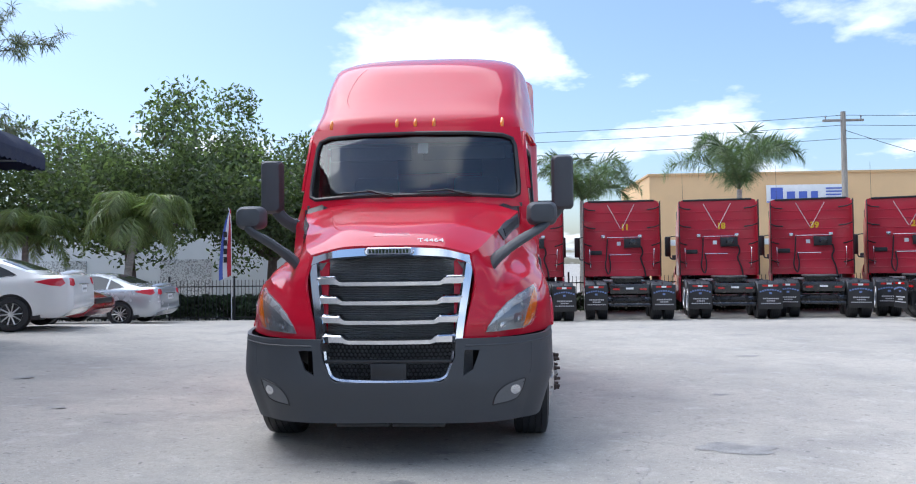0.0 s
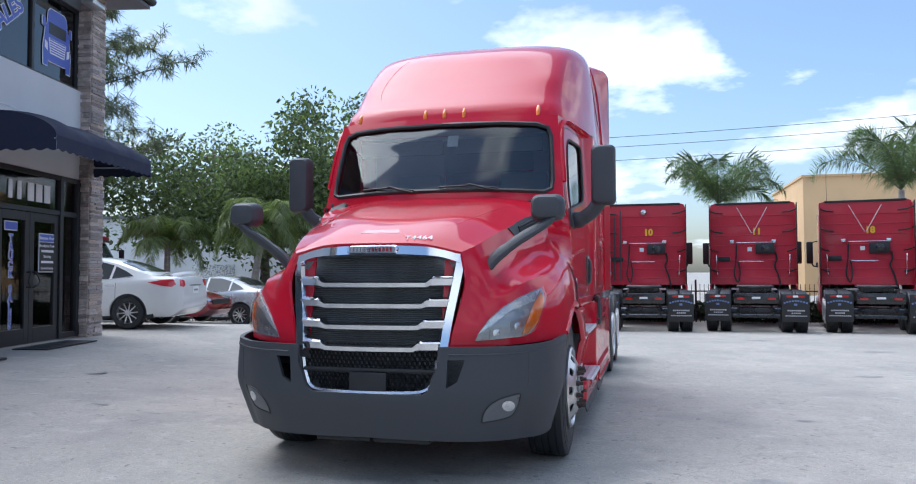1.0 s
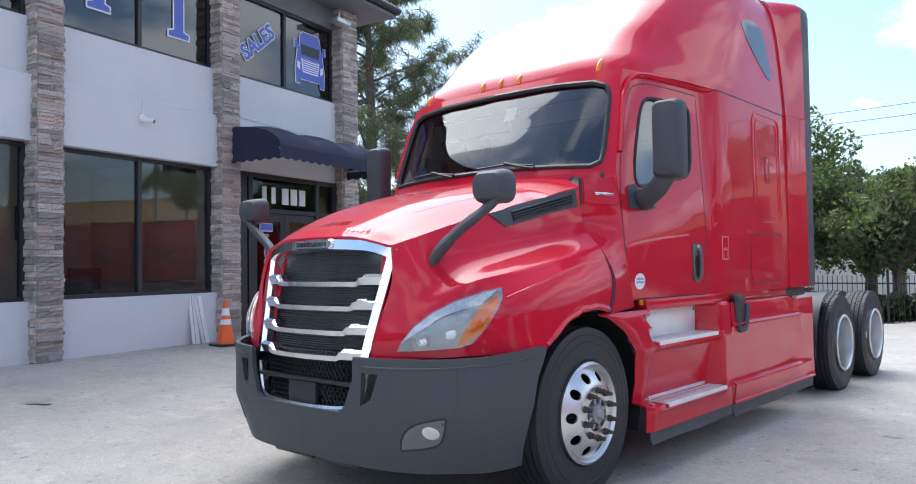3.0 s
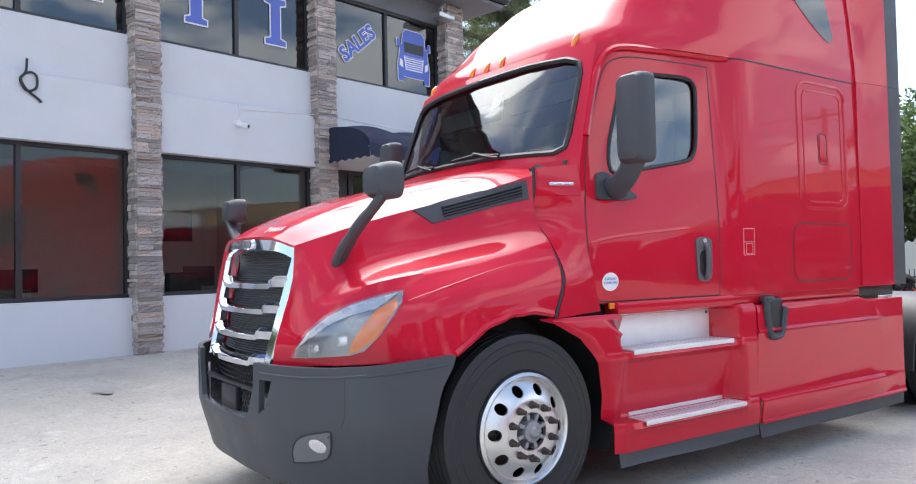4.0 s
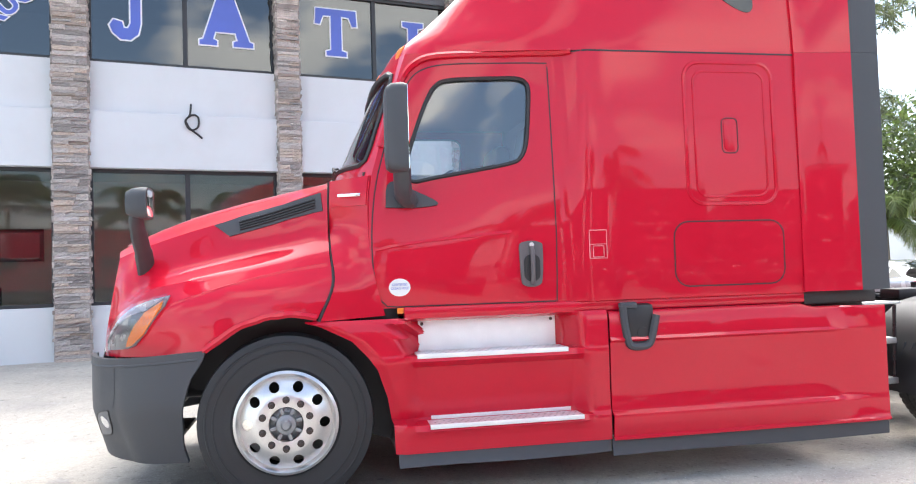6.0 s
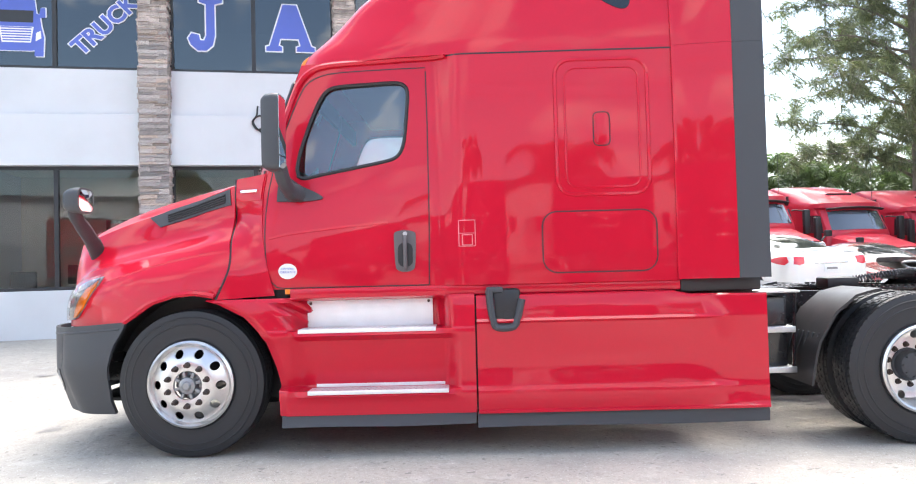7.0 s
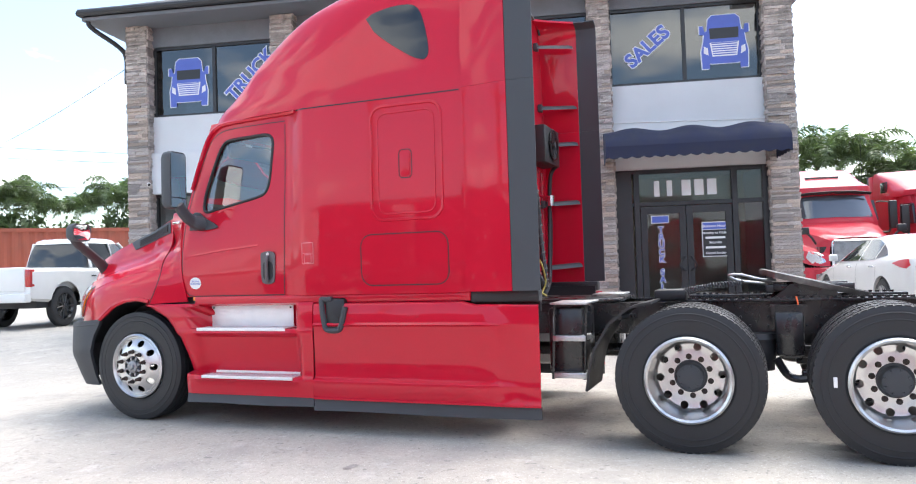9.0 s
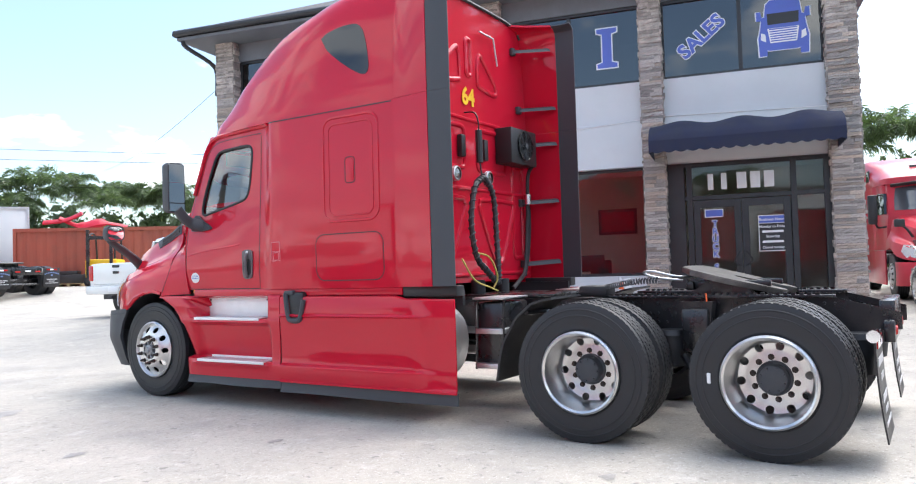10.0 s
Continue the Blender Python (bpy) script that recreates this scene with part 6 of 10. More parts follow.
    turned(bm, [(0.0, 0.012), (0.035, 0.012), (0.042, 0.0)], "x", (1.262 * sx, 2.25, 0.95), 18)
    part("filler_cap", bm, M["black"], filler)
    # unseen black boards added to stop daylight showing through the skirt gaps
    part("skirt_backing", boxes((1.19 * sx - 0.02, 1.19 * sx + 0.02, 1.985, 2.065, 0.30, 1.08)), M["black"], truck)
    part("sill_backing", boxes((1.075 * sx - 0.02, 1.075 * sx + 0.02, 1.92, 4.0, 1.0, 1.13)), M["black"], truck)
    # body line under cab and sleeper, and the dark gap behind it
    part("sill", boxes((1.16 * sx - 0.06, 1.16 * sx + 0.06, 0.72, 3.46, 1.095, 1.168), bevel=0.012), M["red"], truck)
    part("sill_end", boxes((1.15 * sx - 0.06, 1.15 * sx + 0.06, 3.46, 4.02, 1.08, 1.172), bevel=0.012), M["black"], truck)
    bm = bmesh.new()
    box(bm, 1.185 * sx - 0.008, 1.185 * sx + 0.008, 0.68, 0.72, 1.13, 1.165, 0.002)
    part("side_marker", bm, M["amber"], truck)
    # added black block keeps the gap behind the cowl dark
    part("cowl_filler", boxes((1.06 * sx - 0.07, 1.06 * sx + 0.07, 0.46, 0.69, 0.98, 1.30), bevel=0.01), M["black"], truck)
    # wheel house
    bm = bmesh.new()
    rows = [[(x * sx, 0.70 * math.sin(a), 0.52 + 0.62 * math.cos(a)) for a in np.linspace(-1.25, 1.95, 15)] for x in (0.80, 1.17)]
    sheet(bm, rows)
    ring_cap(bm, [bm.verts.new(p) for p in rows[0]])
    part("wheel_house", bm, M["black"], truck)
    bm = bmesh.new()
    turned(bm, [(0.0, 1.555), (0.12, 1.552), (0.23, 1.54), (0.285, 1.52), (0.31, 1.49), (0.32, 1.45), (0.32, 0.0), (0.0, 0.0)], "y", (0.82 * sx, 2.18, 0.66), 40)
    bmesh.ops.recalc_face_normals(bm, faces=bm.faces[:])
    part("fuel_tank", bm, M["brushed"], truck, "brushed aluminium fuel tank")
    for z in (0.88, 0.74, 0.43, 0.315):
        bm = bmesh.new()
        turned(bm, [(0.0, 0.005), (0.007, 0.004), (0.009, 0.0)], "x", (0, 0, 0), 10)
        part("skirt_screw", bm, M["alu_dull"], rs, "bright screw head", at=pose(1.269 * sx, 3.995, z, 0, 0, 0 if sx > 0 else 180))

# -- wheels --
def tyre_mesh(x0, x1, R=0.522, r=0.290, seg=64):
    """A tyre with shoulder, ribs and grooves; x0 inside, x1 outside."""
    w = x1 - x0
    prof = [(r, 0.10), (r + 0.02, 0.04), (r + 0.030, 0.030), (r + 0.034, 0.014), (r + 0.042, 0.012), (r + 0.048, 0.018), (r + 0.075, 0.004), (r + 0.11, 0.0), (r + 0.128, 0.001), (r + 0.131, -0.009), (r + 0.137, -0.009), (r + 0.140, 0.004), (R - 0.060, 0.012), (R - 0.057, 0.002), (R - 0.050, 0.004), (R - 0.046, 0.020), (R - 0.025, 0.03), (R - 0.008, 0.055)]
    if seg < 40:
        prof = [p for i, p in enumerate(prof) if i in (0, 1, 2, 7, 12, 16, 17)]
    tread = []
    for g in (0.22, 0.41, 0.59, 0.78):
        tread += [(R, g - 0.018), (R - 0.012, g - 0.012), (R - 0.012, g + 0.012), (R, g + 0.018)]
    half2 = [(a, 1 - b / 1.0) for a, b in prof[::-1]]
    full = [(a, x0 + w * b) for a, b in prof + tread + half2]
    bm = bmesh.new()
    turned(bm, full, "x", (0, 0, 0), seg)
    return mesh_of(bm, M["rubber"], True, "tyre")


def lug_tread(x0, x1, R=0.522):
    """Blocks across the drive tyre's tread, one mesh."""
    bm = bmesh.new()
    w = x1 - x0
    for k in range(62):
        a = k * math.tau / 62
        for j, (b0, b1) in enumerate(((0.05, 0.205), (0.235, 0.395), (0.425, 0.575), (0.605, 0.765), (0.795, 0.95))):
            aa = a + (j % 2) * math.tau / 124
            d = 0.036
            q = []
            for da, bb in ((-d, b0), (d, b0), (d, b1), (-d, b1)):
                sk = 0.010 * (1 if bb == b0 else -1)
                q.append((math.cos(aa + da + sk), math.sin(aa + da + sk), x0 + w * bb))
            dip = 0.006 if j in (0, 4) else 0.0
            lo = [bm.verts.new((x, c * (R - 0.013), s * (R - 0.013))) for c, s, x in q]
            hi = [bm.verts.new((x, c * (R + 0.004 - dip), s * (R + 0.004 - dip))) for c, s, x in q]
            bm.faces.new(hi)
            for i in range(4):
                bm.faces.new([lo[i], lo[(i + 1) % 4], hi[(i + 1) % 4], hi[i]])
    bmesh.ops.recalc_face_normals(bm, faces=bm.faces[:])
    return mesh_of(bm, M["rubber"], False, "tread")


def disc_mesh(profile, hole_r, hole_at, x_mid):
    bm = bmesh.new()
    turned(bm, profile, "x", (0, 0, 0), 72)
    bmesh.ops.recalc_face_normals(bm, faces=bm.faces[:])
    me = shelled(bm, 0.010, 0.0)
    cut = bmesh.new()
    for k in range(10):
        a = (k + 0.5) * math.tau / 10
        tube(cut, [(x_mid - 0.09, hole_at * math.cos(a), hole_at * math.sin(a)), (x_mid + 0.09, hole_at * math.cos(a), hole_at * math.sin(a))], hole_r, 20)
    bmesh.ops.recalc_face_normals(cut, faces=cut.faces[:])
    return painted(carved(me, cut), M["rim"])


front_rim = disc_mesh([(0.300, 0.110), (0.303, 0.150), (0.292, 0.158), (0.282, 0.150), (0.274, 0.128), (0.262, 0.135), (0.235, 0.158), (0.205, 0.180), (0.178, 0.194), (0.165, 0.198), (0.120, 0.198), (0.106, 0.196), (0.104, 0.18)], 0.031, 0.224, 0.165)
rear_rim = disc_mesh([(0.300, 0.020), (0.303, 0.150), (0.294, 0.158), (0.284, 0.150), (0.280, 0.118), (0.273, 0.06), (0.269, 0.0), (0.265, -0.045), (0.258, -0.070), (0.240, -0.088), (0.205, -0.096), (0.178, -0.095), (0.165, -0.092), (0.106, -0.092), (0.104, -0.11)], 0.0285, 0.219, -0.09)
front_tyre, rear_tyre, rear_blocks = tyre_mesh(-0.14, 0.14), tyre_mesh(-0.135, 0.135), lug_tread(-0.135, 0.135)
fleet_tyre = tyre_mesh(-0.135, 0.135, seg=36)


def nut_mesh(L):
    bm = bmesh.new()
    turned(bm, [(0.0, L), (0.010, L), (0.0125, L * 0.96), (0.0135, L * 0.55), (0.018, L * 0.5), (0.0185, L * 0.2), (0.022, L * 0.15), (0.022, 0.0)], "x", (0, 0, 0), 10)
    return mesh_of(bm, M["rust"], True, "nut")


nut_long, nut_short = nut_mesh(0.060), nut_mesh(0.034)


def hub_mesh(front):
    bm = bmesh.new()
    if front:
        turned(bm, [(0.0, 0.240), (0.022, 0.240), (0.030, 0.232), (0.034, 0.222), (0.056, 0.216), (0.062, 0.198), (0.066, 0.160), (0.100, 0.150), (0.106, 0.13)], "x", (0, 0, 0), 32)
    else:
        turned(bm, [(0.0, 0.010), (0.070, 0.008), (0.092, -0.002), (0.102, -0.020), (0.104, -0.070), (0.118, -0.076), (0.120, -0.10)], "x", (0, 0, 0), 36)
    return bm


hub_f, hub_r = mesh_of(hub_mesh(True), M["lampdark"], True, "hub"), mesh_of(hub_mesh(False), M["plastic"], True, "hub")
fin_me = mesh_of(boxes((0.150, 0.206, -0.011, 0.011, 0.060, 0.098), bevel=0.004), M["lampdark"], False, "fin")
bolt_me = mesh_of(turned(bmesh.new(), [(0.0, 0.014), (0.008, 0.013), (0.010, 0.0)], "x", (0.002, 0, 0.080), 8), M["plastic"], True, "bolt")
AXLE_Z = 0.513


def wheel(parent, x, y, front, mirror_side, dual=False):
    turn = Matrix.Rotation(math.pi, 4, "Z") if mirror_side else Matrix()
    s = -1 if mirror_side else 1
    w = part("wheel", front_rim if front else rear_rim, None, parent, "polished aluminium wheel with ten hand holes", at=Matrix.Translation((x * s, y, AXLE_Z)) @ turn @ Matrix.Rotation(0.3 + y, 4, "X"))
    part("tyre", front_tyre if front else rear_tyre, None, w)
    if not front:
        tagged(part("tread_block", rear_blocks, None, w), kind="stuff")
    part("hub", hub_f if front else hub_r, None, w)
    for k in range(8):
        part("hub_fin" if front else "hub_bolt", fin_me if front else bolt_me, None, w, at=Matrix.Rotation(k * math.tau / 8, 4, "X"))
    for k in range(10):
        a = k * math.tau / 10
        part("lug_nut", nut_long if front else nut_short, None, w, at=Matrix.Translation((0.196 if front else -0.092, 0.1425 * math.cos(a), 0.1425 * math.sin(a))))
    if dual:
        i = part("inner_wheel", rear_rim, None, parent, at=Matrix.Translation(((x - 0.335) * s, y, AXLE_Z)) @ turn)
        part("tyre", rear_tyre, None, i)
        tagged(part("tread_block", rear_blocks, None, i), kind="stuff")
    return w


for flip in (False, True):
    wheel(truck, 1.055, 0.0, True, flip)
    for y in (5.107, 6.425):
        wheel(truck, 1.123, y, False, flip, True)
bm = bmesh.new()
box(bm, -0.012, 0.012, -0.012, 0.012, -0.035, 0.035, 0.003)
part("valve_sticker", bm, M["white"], truck, at=pose(1.253, 6.425 - 0.38, AXLE_Z + 0.01))

# -- chassis --
for sx in (1, -1):
    bm = bmesh.new()
    poly = [(-0.9, 0.78), (-0.9, 1.00), (0.3, 1.02), (6.75, 1.02), (7.16, 0.92), (7.16, 0.80), (6.6, 0.76)]
    prism(bm, poly, "x", 0.415 * sx - 0.005, 0.415 * sx + 0.005)
    for z in (1.02, 0.77):
        box(bm, 0.385 * sx - 0.04, 0.385 * sx + 0.04, 0.3, 6.7, z - 0.004, z + 0.004)
    rail = part("frame_rail", bm, M["frameblack"], truck)
    bm = bmesh.new()
    for i in range(34):
        for z in (0.98, 0.90, 0.83):
            if (i * 7 + int(z * 100)) % 3:
                y = 4.5 + i * 0.068
                turned(bm, [(0.0, 0.016), (0.010, 0.014), (0.012, 0.0)], "x", (0.42 * sx, y, z), 6) if sx > 0 else turned(bm, [(0.0, -0.016), (0.010, -0.014), (0.012, 0.0)], "x", (-0.42, y, z), 6)
    tagged(part("frame_bolt", bm, M["frameblack"], rail), kind="stuff")
    # fifth wheel slide rail with notches
    bm = bmesh.new()
    box(bm, 0.43 * sx - 0.05, 0.43 * sx + 0.05, 5.0, 6.75, 1.022, 1.045, 0.003)
    for i in range(30):
        box(bm, 0.47 * sx - 0.018, 0.47 * sx + 0.018, 5.06 + i * 0.054, 5.09 + i * 0.054, 1.045, 1.062)
    part("slide_rail", bm, M["frameblack"], truck)
    # suspension: hangers, air springs, shocks
    for y in (5.107, 6.425):
        bm = bmesh.new()
        box(bm, 0.50 * sx - 0.05, 0.50 * sx + 0.05, y - 0.55, y + 0.45, 0.42, 0.50, 0.015)
        part("trailing_arm", bm, M["frameblack"], truck)
        bm = bmesh.new()
        turned(bm, [(0.0, 0.28), (0.11, 0.28), (0.125, 0.24), (0.115, 0.20), (0.125, 0.16), (0.115, 0.12), (0.10, 0.0), (0.0, 0.0)], "z", (0.52 * sx, y + 0.48, 0.50), 24)
        part("air_spring", bm, M["rubber"], truck)
    bm = bmesh.new()
    for y in (5.80,):
        prism(bm, [(y - 0.13, 1.00), (y + 0.13, 1.00), (y + 0.10, 0.78), (y + 0.07, 0.60), (y - 0.05, 0.60), (y - 0.10, 0.80)], "x", 0.55 * sx - 0.06, 0.55 * sx + 0.06)
        box(bm, 0.62 * sx - 0.03, 0.62 * sx + 0.03, y - 0.10, y + 0.10, 0.62, 0.95, 0.02)
    part("spring_hanger_bracket", bm, M["frameblack"], truck)
    bm = bmesh.new()
    tube(bm, spline([(0.62 * sx, 5.70, 0.60), (0.62 * sx, 5.78, 0.47), (0.62 * sx, 5.9, 0.45), (0.62 * sx, 6.0, 0.50)], 5), 0.03, 8)
    part("torque_rod", bm, M["frameblack"], truck)
    # rear flap with its weight bar
    bm = bmesh.new()
    tube(bm, spline([(0.62 * sx, 7.03, 0.79), (0.8 * sx, 7.03, 0.82), (1.18 * sx, 7.03, 0.82)], 4), 0.022, 10)
    tube(bm, [(1.02 * sx, 7.03, 0.82), (1.20 * sx, 7.03, 0.82)], 0.040, 14)
    fb = part("flap_hanger", bm, M["chrome"], truck, "chrome mud flap hanger bar")
    bm = bmesh.new()
    rows = [[(x * sx, 7.035 + 0.05 * t * t, 0.80 - 0.64 * t) for x in (0.60, 0.80, 1.0, 1.17)] for t in np.linspace(0, 1, 6)]
    sheet(bm, rows)
    flap = part("mud_flap", painted(shelled(bm, 0.010, 0.0), M["black"]), None, fb, "black rubber mud flap with pale printing")
    bm = bmesh.new()
    for j, (t, w, h) in enumerate(((0.24, 0.40, 0.055), (0.40, 0.22, 0.045), (0.60, 0.34, 0.05), (0.72, 0.24, 0.035), (0.84, 0.42, 0.03))):
        y, z = 7.035 + 0.05 * t * t + 0.008, 0.80 - 0.64 * t
        box(bm, 0.885 * sx - w / 2, 0.885 * sx + w / 2, y - 0.002, y + 0.002, z - h / 2, z + h / 2, at=None)
    tagged(part("flap_print", bm, M["lettergrey"], flap), kind="stuff")
    bm = bmesh.new()
    for i in range(5):
        x = 0.66 + i * 0.1
        box(bm, x * sx - 0.05, x * sx + 0.05, 7.037, 7.049, 0.735, 0.785)
    for i, q in enumerate(bm.faces):
        q.material_index = (i // 6) % 2
    part("reflector_tape", bm, [M["redlens"], M["white"]], flap, "red and white reflective tape", smooth=False)
    # drive axle's front quarter fender
    bm = bmesh.new()
    rows = []
    for t in np.linspace(0, 1, 10):
        y, z = np.interp(t, [0, 0.3, 0.55, 0.8, 1], [4.36, 4.41, 4.54, 4.70, 4.86]), np.interp(t, [0, 0.3, 0.55, 0.8, 1], [0.40, 0.68, 0.90, 1.03, 1.06])
        rows.append([(x * sx, y, z) for x in (0.62, 0.9, 1.19)])
    sheet(bm, rows)
    bmesh.ops.recalc_face_normals(bm, faces=bm.faces[:])
    qf = part("quarter_fender", painted(shelled(bm, 0.018, 0.0), M["black"]), None, truck)
    bm = bmesh.new()
    for i in range(6):
        tube(bm, [((0.72 + i * 0.075) * sx, 4.375 + i * 0.004, 0.56), ((0.76 + i * 0.075) * sx, 4.42 + i * 0.004, 0.76)], 0.007, 5)
    part("fender_rib", bm, M["plastic"], qf)
    bm = bmesh.new()
    tube(bm, [(0.43 * sx, 4.62, 0.92), (1.15 * sx, 4.62, 0.95)], 0.02, 8)
    part("fender_bracket", bm, M["frameblack"], qf)
    # deck steps and plate
    bm = bmesh.new()
    for yy in (4.09, 4.34):
        tube(bm, [(1.0 * sx, yy, 1.04), (1.0 * sx, yy - 0.03, 0.46)], 0.012, 6)
    lad = part("deck_ladder", bm, M["frameblack"], truck)
    for z in (0.78, 0.49):
        part("rung", boxes((0.90 * sx - 0.12, 0.90 * sx + 0.12, 4.07, 4.33, z - 0.022, z + 0.022), bevel=0.004), M["alu_dull"], lad, "aluminium step")
    part("deck_plate", boxes((0.82 * sx - 0.22, 0.82 * sx + 0.22, 4.06, 4.36, 1.045, 1.062), bevel=0.004), M["alu_dull"], truck, "aluminium tread plate deck")
    part("battery_box", boxes((0.72 * sx - 0.24, 0.72 * sx + 0.24, 4.02, 4.30, 0.50, 1.02), bevel=0.03), M["frameblack"], truck)
for y in (3.5, 4.55, 5.8, 7.07):
    bm = bmesh.new()
    box(bm, -0.41, 0.41, y - 0.05, y + 0.05, 0.80, 1.0, 0.01)
    part("cross_member", bm, M["frameblack"], truck)
bm = bmesh.new()
box(bm, -0.55, 0.55, 7.05, 7.12, 0.72, 0.87, 0.01)
tail = part("tail_plate", bm, M["frameblack"], truck)
for x in (-0.47, -0.38, 0.38, 0.47):
    bm = bmesh.new()
    turned(bm, [(0.0, 0.018), (0.03, 0.014), (0.036, 0.0)], "y", (x, 7.12, 0.80), 16)
    part("tail_lamp", bm, M["redlens"], tail, "round red tail lamp")
for y in (5.107, 6.425):
    bm = bmesh.new()
    tube(bm, [(-0.95, y, AXLE_Z), (0.95, y, AXLE_Z)], 0.075, 14)
    turned(bm, [(0.0, -0.22), (0.12, -0.19), (0.20, -0.08), (0.22, 0.05), (0.16, 0.18), (0.0, 0.24)], "y", (0, y, AXLE_Z + 0.02), 20)
    part("drive_axle", bm, M["frameblack"], truck)
bm = bmesh.new()
tube(bm, [(-0.92, 0, AXLE_Z - 0.06), (0.92, 0, AXLE_Z - 0.06)], 0.07, 10)
part("front_axle", bm, M["frameblack"], truck)
for y0, y1 in ((1.2, 4.9), (5.3, 6.2)):
    bm = bmesh.new()
    tube(bm, [(0, y0, 0.62), (0, y1, 0.58)], 0.06, 12)
    part("drive_shaft", bm, M["frameblack"], truck)
# fifth wheel
tilt = pose(0, 5.95, 1.165, -14.5)
bm = bmesh.new()
half = [(0.0, -0.36), (0.30, -0.34), (0.44, -0.24), (0.47, 0.0), (0.44, 0.18), (0.30, 0.44), (0.22, 0.47), (0.16, 0.44), (0.10, 0.20), (0.055, 0.06), (0.03, 0.02)]
poly = half + [(-x, y) for x, y in half[::-1] if x > 0.0]
prism(bm, poly, "z", -0.022, 0.022)
bmesh.ops.bevel(bm, geom=[e for e in bm.edges if abs(e.verts[0].co.z - e.verts[1].co.z) < 1e-5], offset=0.007, segments=2, affect="EDGES")
M["greased"] = pmat("greasy_steel", (0.16, 0.155, 0.145), 0.38, 0.8, var=0.3, scale=7, bump=0.001, fine=40, dirt=(0.03, 0.028, 0.025), dirt_amount=0.7, dirt_scale=5)
part("fifth_wheel_plate", bm, M["greased"], truck, "greasy steel fifth wheel plate tilted back", at=tilt)
bm = bmesh.new()
for sx in (1, -1):
    prism(bm, [(-0.26, -0.13), (0.26, -0.13), (0.12, -0.02), (-0.12, -0.02)], "x", 0.36 * sx - 0.04, 0.36 * sx + 0.04)
box(bm, -0.32, 0.32, -0.30, -0.24, -0.09, -0.022, 0.01)
for sx in (1, -1):
    box(bm, 0.25 * sx - 0.02, 0.25 * sx + 0.02, -0.28, 0.34, -0.08, -0.02, 0.006)
part("fifth_wheel_base", bm, M["frameblack"], truck, at=pose(0, 5.95, 1.17))
bm = bmesh.new()
tube(bm, spline([(0.30, 5.72, 1.18), (0.47, 5.60, 1.20), (0.56, 5.46, 1.24), (0.54, 5.38, 1.23), (0.48, 5.46, 1.19), (0.36, 5.64, 1.16)], 6), 0.010, 8)
part("release_handle", bm, M["alu_dull"], truck, "bent bright release handle")
bm = bmesh.new()
coil(bm, [(0.45, 4.95, 1.10), (0.52, 5.12, 1.13), (0.58, 5.30, 1.16), (0.50, 5.48, 1.17)], 0.022, 0.006, 26)
part("coiled_line", bm, M["plastic"], truck, "grey coiled air line")
bm = bmesh.new()
box(bm, 0.30, 0.52, 4.80, 5.05, 1.04, 1.13, 0.02)
part("valve_box", bm, M["black"], truck)
bm = bmesh.new()
tube(bm, spline([(0.52, 5.86, 1.06), (0.55, 5.87, 1.00), (0.53, 5.86, 0.92)], 4), 0.006, 6)
part("release_cord", bm, M["orange"], truck)
bm = bmesh.new()
for x, z in ((0.25, 0.9), (-0.2, 0.95), (0.1, 0.86)):
    tube(bm, spline([(x, 4.0, z), (x * 0.6, 4.6, z + 0.04), (x, 5.2, z), (x * 0.5, 5.8, z + 0.05)], 6), 0.014, 6)
part("chassis_line", bm, M["black"], truck)
for x in (0.20, -0.28):
    bm = bmesh.new()
    tube(bm, [(x, 3.62, 1.02), (x, 3.62, 1.19)], 0.07, 16)
    part("cab_damper", bm, M["rubber"], truck)
bm = bmesh.new()
box(bm, -0.42, 0.42, 3.52, 4.5, 1.03, 1.06, 0.006)
part("catwalk", bm, M["frameblack"], truck)

# -- cab inside --
part("cab_floor", boxes((-1.08, 1.08, 0.55, 3.40, 1.21, 1.25)), M["inner_dark"], truck)
part("dashboard", (lambda b: prism(b, [(0.50, 1.25), (0.50, 2.03), (0.66, 2.06), (0.86, 1.98), (0.92, 1.86), (0.80, 1.50), (0.80, 1.25)], "x", -1.03, 1.03))(bmesh.new()), M["inner_dark"], truck, "dark dashboard")
for x in (0.56, -0.56):
    bm = bmesh.new()
    box(bm, x - 0.26, x + 0.26, 1.18, 1.68, 1.60, 1.76, 0.05)
    seat = part("seat", bm, M["seat"], truck, "dark cloth driver seat")
    bm = bmesh.new()
    box(bm, -0.25, 0.25, -0.07, 0.07, 0, 0.72, 0.05)
    part("backrest", bm, M["seat"], seat, at=pose(x, 1.66, 1.72, -10))
    part("seat_base", boxes((x - 0.18, x + 0.18, 1.22, 1.60, 1.25, 1.60), bevel=0.02), M["black"], seat)
bm = bmesh.new()
turned(bm, [(0.215, -0.012), (0.228, 0.0), (0.215, 0.012), (0.202, 0.0), (0.215, -0.012)], "z", (0, 0, 0), 32)
for a in (0.3, 2.84, 4.71):
    tube(bm, [(0, 0, -0.02), (0.21 * math.cos(a), 0.21 * math.sin(a), 0)], 0.014, 6)
part("steering_wheel", bm, M["black"], truck, at=pose(0.56, 0.98, 1.98, 32))
